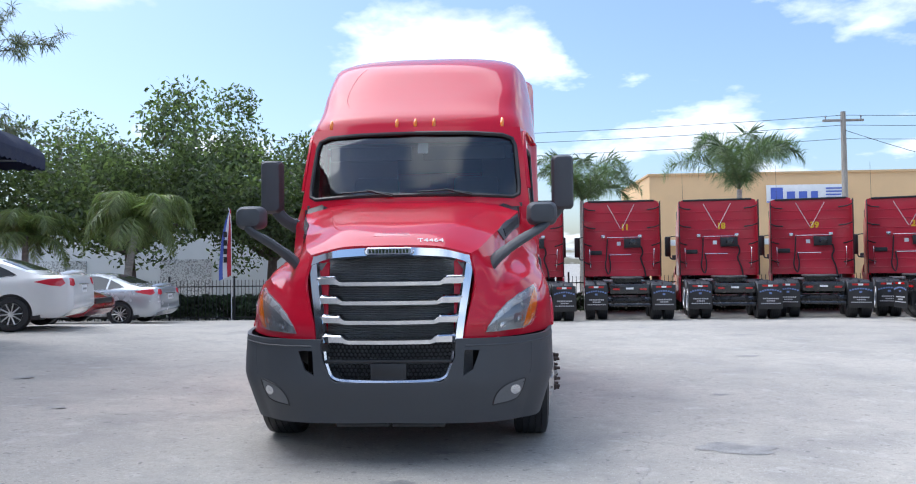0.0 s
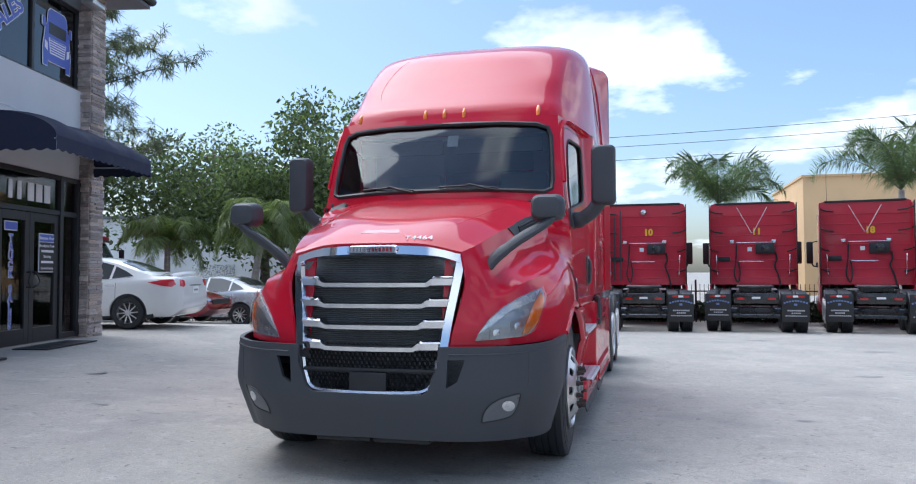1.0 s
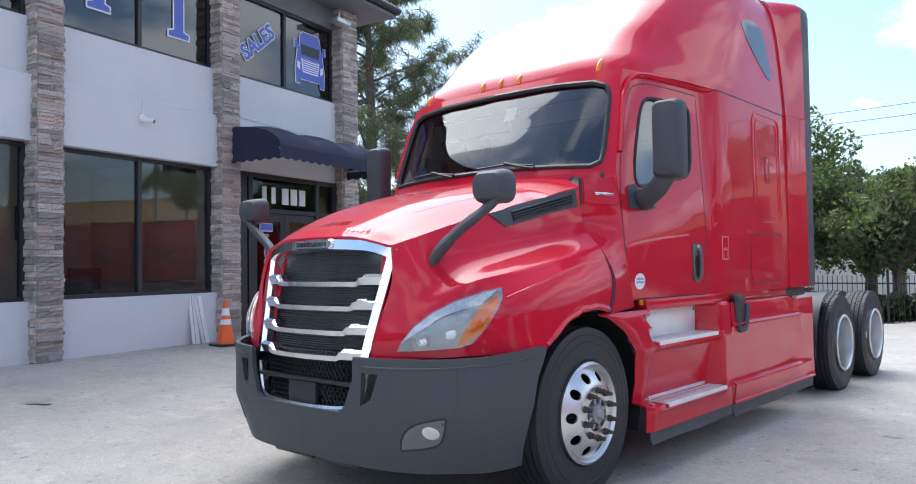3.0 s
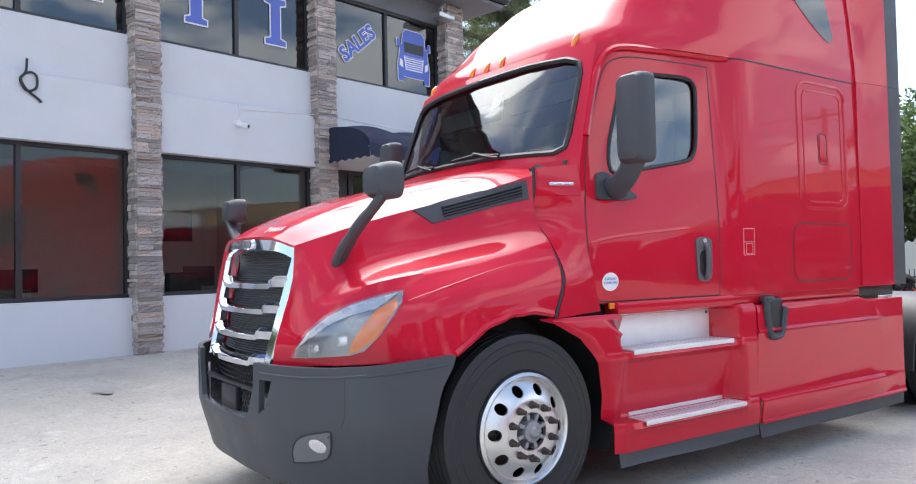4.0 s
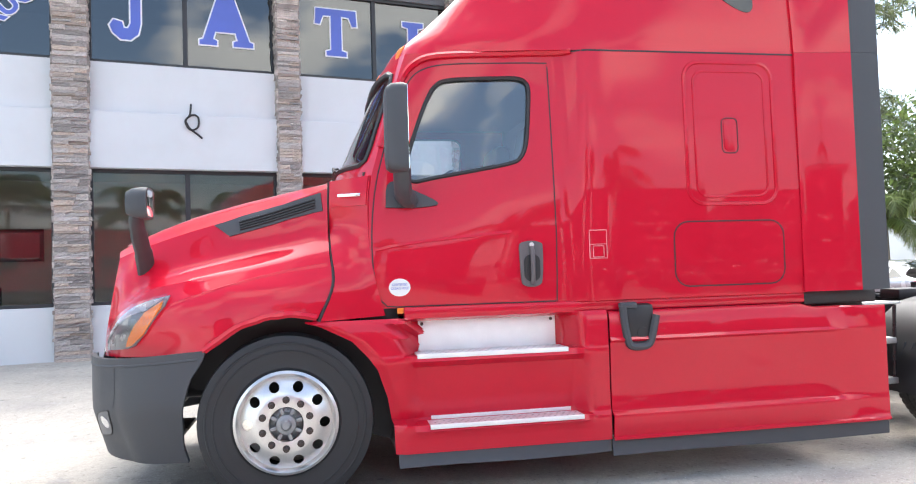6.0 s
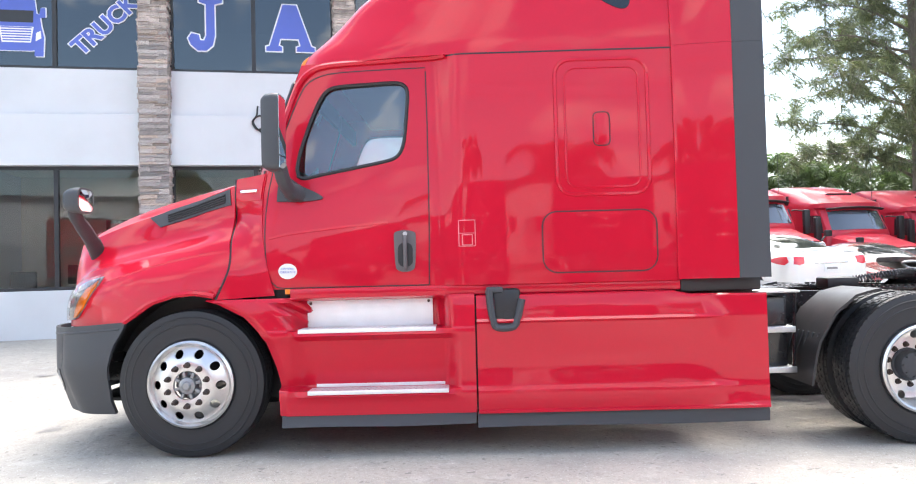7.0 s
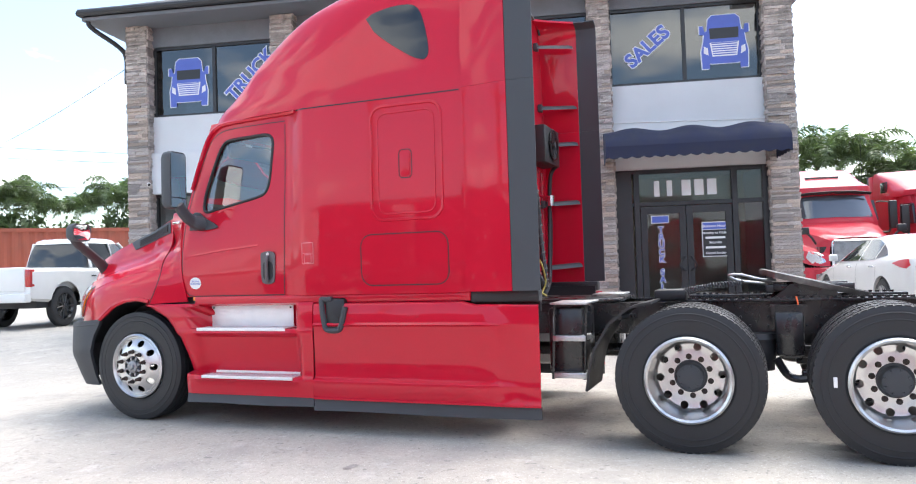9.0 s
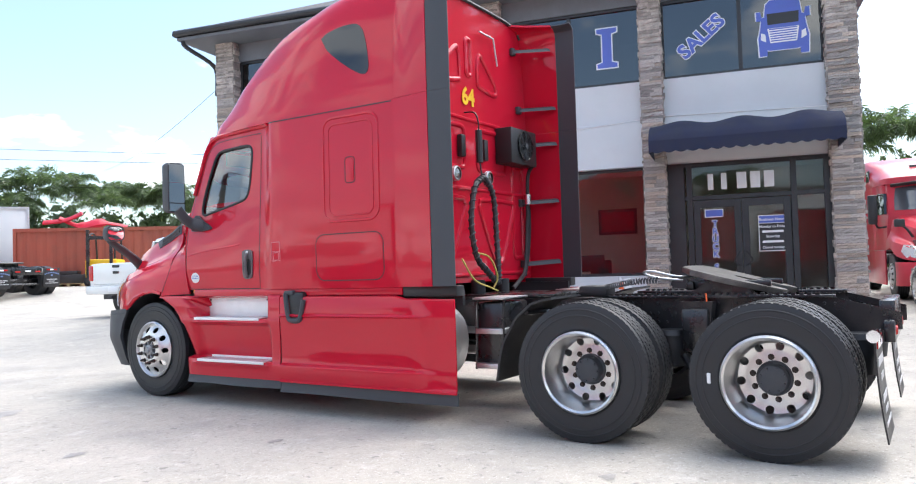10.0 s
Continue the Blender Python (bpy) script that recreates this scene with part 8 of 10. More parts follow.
    for s in (1, -1):
        for w4 in ([(-0.82, 0.965), (-0.62, 1.09), (-0.30, 1.255), (0.0, 1.345), (0.26, 1.375), (0.25, 0.985)], [(0.31, 0.985), (0.32, 1.378), (0.70, 1.365), (1.02, 1.285), (1.00, 1.01)], [(1.05, 1.015), (1.07, 1.265), (1.30, 1.165), (1.46, 1.075), (1.40, 1.04)]):
            part("side_window", skin_.patch(fine([(1.2 * s, y, z) for y, z in w4]), (-s, 0, 0), 0.003, 4, 0.003), M["carglass"], c)
        bm = bmesh.new()
        skin_.bead(bm, [(1.2 * s, y, z) for y, z in ((-0.86, 0.95), (0.0, 0.968), (1.0, 0.995), (1.48, 1.06))], (-s, 0, 0), 0.008, 0.002)
        part("window_trim", bm, M["chrome"], c, "thin chrome window trim")
        part("tail_lamp", skin_.patch(fine([(1.2 * s, y, z) for y, z in ((1.80, 0.935), (2.05, 0.985), (2.28, 1.000), (2.34, 0.90), (2.26, 0.845), (2.08, 0.865))]), (-s, 0, 0), 0.006, 4, 0.006), M["tail_red"], c, "red tail lamp")
        part("tail_lamp", skin_.patch(fine([(x * s, 2.7, z) for x, z in ((0.54, 0.985), (0.74, 0.995), (0.76, 0.86), (0.66, 0.84), (0.56, 0.87))]), (0, -1, 0), 0.006, 4, 0.006), M["tail_red"], c, "red tail lamp")
        part("headlamp", Onto(body.data).patch([(x * s, y, z) for x, y, z in ((0.45, -2.5, 0.66), (0.62, -2.4, 0.74), (0.88, -2.0, 0.80), (0.88, -2.05, 0.72), (0.70, -2.4, 0.60), (0.48, -2.5, 0.58))], (-0.5 * s, 0.86, 0), 0.008, 3, 0.006), M["lampbowl"], c, "clear headlamp")
        part("door_mirror", boxes((0.98 * s - 0.08, 0.98 * s + 0.08, -0.72, -0.62, 0.98, 1.12), bevel=0.03), paint, c)
        for y in (-0.10, 0.95):
            part("door_handle", boxes((0.925 * s - 0.01, 0.925 * s + 0.01, y, y + 0.18, 0.86, 0.885), bevel=0.006), M["chrome"], c)
        on_b = Onto(body.data)
        for y in (-0.95, 0.26, 1.15):
            part("door_seam", ribbon(on_b, [(0.9 * s, y, 0.36), (0.9 * s, y, 0.93)], (-s, 0, 0), 0.008), M["black"], c)
    part("boot_chrome", boxes((-0.35, 0.35, 2.435, 2.455, 0.86, 0.885), bevel=0.006), M["chrome"], c)
    part("boot_spoiler", tube(bmesh.new(), spline([(-0.72, 2.22, 1.075 * tall), (-0.4, 2.33, 1.115 * tall), (0, 2.36, 1.125 * tall), (0.4, 2.33, 1.115 * tall), (0.72, 2.22, 1.075 * tall)], 4), 0.045, 8, flat=0.5), paint, c)
    part("number_plate", boxes((-0.16, 0.16, 2.43, 2.455, 0.70, 0.85), bevel=0.004), M["white"], c, "plain pale number plate")
    part("plate_bar", boxes((-0.11, 0.11, 2.455, 2.460, 0.755, 0.795)), M["lampdark"], c)
    part("front_grille", boxes((-0.42, 0.42, -2.45, -2.38, 0.50, 0.64), bevel=0.02), M["black"], c)
    for y in (-1.42, 1.40):
        car_wheel(c, 0.80, y)
        car_wheel(c, -0.80, y, flip=True)
    return c


def heading(x, y, fx, fy):
    """A pose with the vehicle's nose (-y) towards (fx, fy)."""
    return pose(x, y, ground_z(x, y), 0, 0, math.degrees(math.atan2(fy, fx)) + 90)


sedan(heading(-10.42, 8.22, -0.97, -0.24) @ Matrix.Scale(1.04, 4), M["carwhite"], "white saloon car parked beside the showroom end wall")
sedan(heading(-11.05, 14.3, -0.99, -0.06), M["carsilver"], "silver saloon car parked by the fence")
sedan(heading(-11.35, 11.3, 0.99, 0.05), M["carred"], "dark red saloon car parked nose out")


def pickup(m):
    c = thing("pickup_truck", "white crew cab pickup parked tail out", "truck", m)
    p = M["carwhite"]
    bm = bmesh.new()
    st = [(-2.95, 0.80, 0.60, 0.95), (-2.85, 0.95, 0.50, 1.14), (-2.0, 1.0, 0.48, 1.20), (-1.2, 1.01, 0.48, 1.24), (0.9, 1.01, 0.48, 1.26), (2.0, 1.01, 0.52, 1.27), (2.88, 1.00, 0.58, 1.27), (2.92, 0.98, 0.62, 1.24)]
    rows = [[(0, y, zt), (w * 0.7, y, zt), (w * 0.95, y, zt - 0.02), (w, y, zt - 0.10), (w, y, (zb + zt) / 2), (w * 0.98, y, zb + 0.05), (w * 0.9, y, zb)] for y, w, zb, zt in st]
    g = sheet(bm, mirrored_rows(rows))
    ring_cap(bm, g[0]); ring_cap(bm, g[-1][::-1])
    bmesh.ops.recalc_face_normals(bm, faces=bm.faces[:])
    me = mesh_of(bm, p, True)
    cut = bmesh.new()
    for y in (-1.85, 1.80):
        for s in (1, -1):
            tube(cut, [(0.65 * s, y, 0.46), (1.3 * s, y, 0.46)], 0.50, 28)
    box(cut, -0.86, 0.86, 1.05, 2.80, 0.80, 1.6)
    bmesh.ops.recalc_face_normals(cut, faces=cut.faces[:])
    body = part("body", painted(carved(me, cut), p), None, c)
    part("chassis", boxes((-0.85, 0.85, -2.6, 2.6, 0.42, 0.70)), M["black"], c)
    bm = bmesh.new()
    lv = [[(x, y, z) for x, y in rounded(-w, w, y0, y1, 0.12, 4)] for z, w, y0, y1 in ((1.24, 0.96, -1.25, 1.0), (1.60, 0.86, -0.75, 0.95), (1.84, 0.76, -0.35, 0.86))]
    g = sheet(bm, lv, True)
    part("glasshouse", bm, M["carglass"], c)
    bm = bmesh.new()
    lv = [[(x, y, z) for x, y in rounded(-w, w, y0, y1, 0.14, 4)] for z, w, y0, y1 in ((1.80, 0.79, -0.45, 0.90), (1.88, 0.76, -0.34, 0.84), (1.92, 0.66, -0.2, 0.72))]
    g = sheet(bm, lv, True)
    ring_cap(bm, g[-1])
    part("roof", bm, p, c)
    for s in (1, -1):
        for a, b, r in (((0.965, -1.12, 1.24), (0.78, -0.42, 1.82), 0.04), ((0.965, -0.05, 1.24), (0.80, 0.02, 1.82), 0.04), ((0.965, 0.88, 1.24), (0.79, 0.82, 1.82), 0.07)):
            part("pillar", tube(bmesh.new(), [(a[0] * s, a[1], a[2]), (b[0] * s, b[1], b[2])], r, 6, flat=0.6), p, c)
        part("tail_lamp", boxes((0.93 * s - 0.07, 0.93 * s + 0.08, 2.80, 2.945, 0.86, 1.22), bevel=0.02), M["redlens"], c, "tall red tail lamp")
        part("door_mirror", boxes((1.14 * s - 0.09, 1.14 * s + 0.09, -0.92, -0.80, 1.20, 1.45), bevel=0.03), M["black"], c)
        part("step_bar", tube(bmesh.new(), [(1.0 * s, -1.2, 0.44), (1.0 * s, 1.1, 0.44)], 0.05, 8), M["black"], c)
        for y in (-0.15, 0.75):
            part("door_handle", boxes((1.02 * s - 0.012, 1.02 * s + 0.012, y, y + 0.16, 1.05, 1.08), bevel=0.006), M["black"], c)
    tg = part("tailgate", boxes((-0.84, 0.84, 2.86, 2.95, 0.78, 1.26), bevel=0.02), p, c)
    part("tailgate_emblem", boxes((-0.11, 0.11, 2.95, 2.962, 1.02, 1.08), bevel=0.01), M["black"], tg)
    part("tailgate_handle", boxes((-0.13, 0.13, 2.945, 2.96, 1.16, 1.22), bevel=0.01), M["black"], tg)
    bp = part("rear_bumper", boxes((-0.98, 0.98, 2.88, 3.08, 0.55, 0.74), bevel=0.04), p, c)
    part("number_plate", boxes((-0.15, 0.15, 3.075, 3.09, 0.60, 0.72), bevel=0.004), M["white"], bp, "plain pale number plate")
    part("tow_hitch", boxes((-0.08, 0.08, 2.9, 3.16, 0.44, 0.52), bevel=0.01), M["black"], bp)
    for y in (-1.85, 1.80):
        car_wheel(c, 0.86, y, 0.43, metal="frameblack")
        car_wheel(c, -0.86, y, 0.43, flip=True, metal="frameblack")
    return c


pickup(heading(-8.5, -11.5, -0.988, -0.156) @ Matrix.Diagonal((1.0, 1.0, 1.15, 1)))

# ---- signs and fittings on the showroom ----
def on_front(s, z, y=0.0, roll=0.0):
    return FM @ pose(s, y, z, 0, -roll, 0)


def vinyl_words(words, s, z, size, roll, name):
    t = thing(name, "blue window lettering with a white outline on dark glass", "sign", on_front(s, z, 0.02, roll))
    lettering("outline", words, size, M["vinyl_white"], t, pose(0, 0.010, 0), 0.0015, bold=0.030)
    lettering("letters", words, size, M["vinyl_blue"], t, pose(0, 0.004, 0), 0.0015, bold=0.012)
    return t


vinyl_words("TRUCK", -4.28, 5.56, 0.40, 44, "window_sign")
vinyl_words("SALES", 3.87, 5.52, 0.38, 40, "window_sign")


def window_mark(s0, s1, z0, z1, shape):
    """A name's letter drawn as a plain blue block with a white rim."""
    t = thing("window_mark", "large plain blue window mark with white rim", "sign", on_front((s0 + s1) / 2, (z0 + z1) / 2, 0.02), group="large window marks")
    w, h = (s1 - s0) / 2, (z1 - z0) / 2
    poly = [(u * w, v * h) for u, v in shape]
    n = len(poly)
    big = []
    for i, (x, z) in enumerate(poly):                            # the rim follows the block's edge
        (ax, az), (bx, bz) = poly[i - 1], poly[(i + 1) % n]
        d1, d2 = Vector((x - ax, z - az)).normalized(), Vector((bx - x, bz - z)).normalized()
        out = Vector((d1.y + d2.y, -d1.x - d2.x))
        out = out / max(0.35, out.length_squared / 2)
        big.append((x + out.x * 0.024, z + out.y * 0.024))
    part("rim", prism(bmesh.new(), big, "y", 0.008, 0.012), M["vinyl_white"], t, smooth=False)
    part("block", prism(bmesh.new(), poly, "y", 0.002, 0.006), M["vinyl_blue"], t, smooth=False)


FOOTED = [(-1, -1), (1, -1), (1, -0.80), (0.46, -0.72), (0.46, 0.72), (1, 0.80), (1, 1), (-1, 1), (-1, 0.80), (-0.46, 0.72), (-0.46, -0.72), (-1, -0.80)]
HOOKED = [(-0.85, -0.78), (-0.45, -1), (0.05, -1), (0.42, -0.80), (0.55, -0.45), (0.55, 0.74), (1, 0.82), (1, 1), (-0.35, 1), (-0.35, 0.82), (0.05, 0.74), (0.05, -0.45), (-0.08, -0.62), (-0.30, -0.62), (-0.38, -0.42), (-0.80, -0.36), (-1, -0.55)]
PEAKED = [(-1, -1), (-0.36, -1), (-0.36, -0.82), (-0.50, -0.76), (-0.42, -0.46), (0.34, -0.46), (0.42, -0.76), (0.26, -0.82), (0.26, -1), (1, -1), (1, -0.82), (0.86, -0.78), (0.26, 1), (-0.30, 1), (-0.86, -0.78), (-1, -0.82)]
TOPPED = [(-0.48, -1), (0.48, -1), (0.48, -0.82), (0.25, -0.76), (0.25, 0.72), (0.62, 0.70), (0.78, 0.32), (1, 0.34), (0.96, 1), (-0.96, 1), (-1, 0.34), (-0.78, 0.32), (-0.62, 0.70), (-0.25, 0.72), (-0.25, -0.76), (-0.48, -0.82)]
window_mark(-2.93, -2.35, 5.17, 6.12, HOOKED)
window_mark(-1.60, -0.75, 5.20, 6.04, PEAKED)
window_mark(0.30, 1.04, 5.19, 6.01, TOPPED)
window_mark(1.90, 2.29, 5.14, 5.92, FOOTED)


def truck_picture(s, z, w=0.90, h=1.02):
    t = thing("window_picture", "blue and white picture of a truck front on glass", "picture", on_front(s, z, 0.02), group="truck pictures")
    def P(q):
        return [(x * w / 2, v * h / 2) for x, v in q]
    out = [(-0.62, -1), (-0.62, -0.80), (-0.5, -0.82), (0.5, -0.82), (0.62, -0.80), (0.62, -1), (0.92, -1), (0.95, -0.35), (0.86, 0.0), (0.82, 0.28), (1.0, 0.30), (1.0, 0.62), (0.84, 0.62), (0.80, 0.40), (0.70, 0.42), (0.64, 0.86), (0.48, 1.0), (-0.48, 1.0), (-0.64, 0.86), (-0.70, 0.42), (-0.80, 0.40), (-0.84, 0.62), (-1.0, 0.62), (-1.0, 0.30), (-0.82, 0.28), (-0.86, 0.0), (-0.95, -0.35), (-0.92, -1)]
    part("silhouette", prism(bmesh.new(), P([(x * 1.05, v * 1.03) for x, v in out]), "y", 0.010, 0.013), M["vinyl_white"], t, smooth=False)
    part("cab_shape", prism(bmesh.new(), P(out), "y", 0.005, 0.009), M["vinyl_blue"], t, smooth=False)
    part("screen_shape", prism(bmesh.new(), P([(-0.58, 0.12), (0.58, 0.12), (0.60, 0.52), (-0.60, 0.52)]), "y", 0.001, 0.004), M["bronze"], t, smooth=False)
    part("grille_shape", prism(bmesh.new(), P([(-0.50, -0.55), (0.50, -0.55), (0.60, -0.02), (-0.60, -0.02)]), "y", 0.001, 0.004), M["vinyl_white"], t, smooth=False)
    for k in range(6):
        zz = -0.50 + k * 0.085
        part("grille_line", prism(bmesh.new(), P([(-0.47 - k * 0.012, zz), (0.47 + k * 0.012, zz), (0.47 + k * 0.012, zz + 0.04), (-0.47 - k * 0.012, zz + 0.04)]), "y", -0.002, 0.0005), M["vinyl_blue"], t, smooth=False)
    for sx in (1, -1):
        part("lamp_shape", prism(bmesh.new(), P([(0.66 * sx, -0.50), (0.86 * sx, -0.40), (0.84 * sx, -0.15), (0.68 * sx, -0.22)]), "y", 0.001, 0.004), M["vinyl_white"], t, smooth=False)


truck_picture(-5.68, 5.50)
truck_picture(5.30, 5.52)

# house number over the door: plain bars in its place
hn = thing("number_bars", "five pale bars in place of the house number", "sign", FM)
for k in range(5):
    s = 3.88 + k * 0.235 + (0.04 if k > 1 else 0)
    w = 0.10 if k < 2 else 0.17
    part("bar", boxes((s, s + w, -0.055, -0.04, 2.60, 2.90), bevel=0.004), M["vinyl_white"], hn)
# door lettering
dl = thing("door_sign", "blue vertical lettering on the glass door", "sign", FM)
part("name_bar", boxes((3.82, 4.12, -0.052, -0.048, 2.10, 2.22)), M["vinyl_blue"], dl, "plain blue bar")
part("name_bar_rim", boxes((3.805, 4.135, -0.046, -0.042, 2.085, 2.235)), M["vinyl_white"], dl)
for j, (word, top) in enumerate((("TRUCK", 1.96), ("SALES", 1.15))):
    for k, ch_ in enumerate(word):
        z = top - k * 0.142
        lettering("outline", ch_, 0.16, M["vinyl_white"], dl, pose(3.98, -0.044, z), 0.001, bold=0.013)
        lettering("letter", ch_, 0.16, M["vinyl_blue"], dl, pose(3.98, -0.049, z), 0.001, bold=0.004)
# opening hours notice
nt_ = thing("hours_notice", "blue and black business hours notice on the door", "sign", FM)
part("backing", boxes((4.73, 5.21, -0.048, -0.042, 1.42, 2.08)), M["vinyl_white"], nt_, smooth=False)
part("field", boxes((4.745, 5.195, -0.053, -0.0485, 1.435, 1.93)), M["bronze"], nt_, smooth=False)
part("header", boxes((4.745, 5.195, -0.053, -0.0485, 1.94, 2.065)), M["vinyl_blue"], nt_, smooth=False)
for w, z, sz in (("Business Hours", 2.00, 0.072), ("Monday to Friday", 1.87, 0.066), ("Saturday", 1.69, 0.066), ("Closed Sunday", 1.49, 0.062)):
    lettering("notice_text", w, sz, M["vinyl_white"], nt_, pose(4.97, -0.055, z), 0.0008, bold=0.001)
for z in (1.78, 1.595):
    part("time_bar", boxes((4.79, 5.15, -0.057, -0.0535, z - 0.02, z + 0.02)), M["vinyl_white"], nt_, smooth=False)

# camera, loose cable loop, wall cable
def wall_camera(s, z):
    t = thing("security_camera", "small white security camera on the stucco wall", "camera", FM @ pose(s, -0.16, z))
    part("mount", turned(bmesh.new(), [(0.0, -0.03), (0.055, -0.03), (0.055, 0.02)], "y", (0, 0, 0), 18), M["white"], t)
    part("camera_body", tube(bmesh.new(), [(0, -0.02, -0.02), (0.05, -0.10, -0.04), (0.09, -0.16, -0.06)], 0.04, 12), M["white"], t)
    part("lens", tube(bmesh.new(), [(0.09, -0.16, -0.06), (0.095, -0.167, -0.062)], 0.03, 12), M["black"], t)
    part("lead", tube(bmesh.new(), spline([(0.02, 0.0, 0.06), (0.03, -0.01, 0.16), (0.02, 0.0, 0.30)], 4), 0.008, 6), M["white"], t)


wall_camera(1.25, 3.69)
wall_camera(-6.52, 3.36)
cb_ = thing("cable_loop", "loose black cable loop hanging from the wall", "cable", FM @ pose(-1.76, -0.17, 3.88) @ Matrix.Diagonal((1.15, 1, 1.1, 1)))
bm = bmesh.new()
tube(bm, spline([(0.0, 0.03, 0.26), (-0.02, 0.0, 0.10), (-0.08, -0.01, 0.0), (-0.02, -0.01, -0.12), (0.08, -0.01, -0.08), (0.09, 0, 0.06), (0.02, 0.0, 0.10), (-0.07, 0.0, 0.02), (-0.02, 0.0, -0.10), (0.10, 0.0, -0.20), (0.14, 0.0, -0.24)], 6), 0.014, 8)
part("cable", bm, M["black"], cb_)
wc = thing("wall_cable", "thin white cable along the front wall", "cable", FM)
bm = bmesh.new()
tube(bm, [(1.38, -0.16, 3.92), (2.74, -0.16, 4.02)], 0.006, 5); tube(bm, [(2.74, -0.24, 4.03), (3.14, -0.24, 4.06)], 0.008, 5); tube(bm, [(3.14, -0.07, 4.06), (5.96, -0.07, 3.98), (5.96, -0.07, 4.75)], 0.008, 5)
part("cable", bm, M["white"], wc)
fl_ = thing("flood_lamp", "grey flood lamp under the eave", "lamp", FM @ pose(5.75, -0.35, 6.45))
part("lamp_body", boxes((-0.22, 0.22, -0.14, 0.10, -0.16, -0.06), bevel=0.02), M["alu_dull"], fl_)
part("stem", tube(bmesh.new(), [(0, 0, -0.06), (0, 0, 0.10)], 0.02, 8), M["alu_dull"], fl_)

# cone, leaning panels, mat
def front_ground(s, d):
    p = F0 + FU * s + FN * d
    return Vector((p.x, p.y, ground_z(p.x, p.y)))


cone = thing("traffic_cone", "orange traffic cone with two white bands", "cone", Matrix.Translation(Vector((-6.925, 2.42, ground_z(-6.925, 2.42)))))
part("base", boxes((-0.19, 0.19, -0.19, 0.19, 0, 0.035), bevel=0.012), M["black"], cone, "black rubber base")
def cone_r(z):
    return 0.135 - 0.108 * (z - 0.03) / 0.68
part("shell", turned(bmesh.new(), [(0.0, 0.71), (0.022, 0.71)] + [(cone_r(z), z) for z in np.linspace(0.71, 0.03, 14)] + [(0.16, 0.035)], "z", (0, 0, 0), 32), M["orange"], cone)
for z0, z1 in ((0.47, 0.58), (0.33, 0.41)):
    part("white_band", turned(bmesh.new(), [(cone_r(z) + 0.002, z) for z in (z1, (z0 + z1) / 2, z0)], "z", (0, 0, 0), 32), M["white"], cone)
for k, (s, tilt_) in enumerate(((2.22, 5), (2.41, -4))):
    p = front_ground(s, 0.22)
    lp = thing("loose_panel", "pale metal panel leaning on the wall", "panel", Matrix.Translation(p) @ pose(0, 0, 0, 0, 0, math.degrees(math.atan2(FU.y, FU.x))) @ pose(0, 0, 0, -9, tilt_, 20))
    part("sheet_metal", boxes((-0.075, 0.075, -0.03, 0.03, 0.0, 0.78 - k * 0.02), bevel=0.004), M["white"], lp)
    part("edge_strip", boxes((-0.078, -0.066, -0.034, -0.030, 0.0, 0.78 - k * 0.02)), M["lampdark"], lp)
mt = thing("door_mat", "dark rubber mat outside the entrance", "mat", Matrix.Translation(front_ground(4.45, 0.55)) @ pose(0, 0, 0, 0, 0, math.degrees(math.atan2(FU.y, FU.x))))
part("mat_body", boxes((-0.75, 0.75, -0.28, 0.28, 0.0, 0.018), bevel=0.006), M["black"], mt)

# furniture behind the glass
def desk(s, y):
    d = thing("desk", "dark office desk behind the shop window", "desk", FM @ pose(s, y, 0.255))
    part("top", boxes((-0.8, 0.8, -0.35, 0.35, 0.72, 0.76), bevel=0.006), M["inner_dark"], d)
    part("modesty_panel", boxes((-0.75, 0.75, -0.30, -0.27, 0.05, 0.72)), M["inner_dark"], d)
    for x in (-0.76, 0.76):
        part("side_panel", boxes((x - 0.02, x + 0.02, -0.33, 0.33, 0, 0.72)), M["inner_dark"], d)
    mn = thing("monitor", "black computer monitor on a desk", "monitor", FM @ pose(s + 0.2, y, 1.015))
    part("screen", boxes((-0.28, 0.28, -0.02, 0.02, 0.10, 0.45), bevel=0.006), M["black"], mn)
    part("stand", boxes((-0.12, 0.12, -0.09, 0.09, 0, 0.012), (-0.02, 0.02, -0.02, 0.02, 0.012, 0.12)), M["black"], mn)


def chair(s, y, turn_):
    c = thing("office_chair", "black office chair behind the shop window", "chair", FM @ pose(s, y, 0.255, 0, 0, turn_))
    part("seat", boxes((-0.24, 0.24, -0.24, 0.24, 0.44, 0.52), bevel=0.03), M["black"], c)
    part("backrest", boxes((-0.23, 0.23, 0.20, 0.27, 0.55, 1.10), bevel=0.04), M["black"], c)
    part("stem", tube(bmesh.new(), [(0, 0, 0.06), (0, 0, 0.44)], 0.03, 8), M["black"], c)
    bm = bmesh.new()
    for k in range(5):
        a = k * math.tau / 5
        tube(bm, [(0, 0, 0.08), (0.28 * math.cos(a), 0.28 * math.sin(a), 0.03)], 0.025, 6)
    part("star_base", bm, M["black"], c)


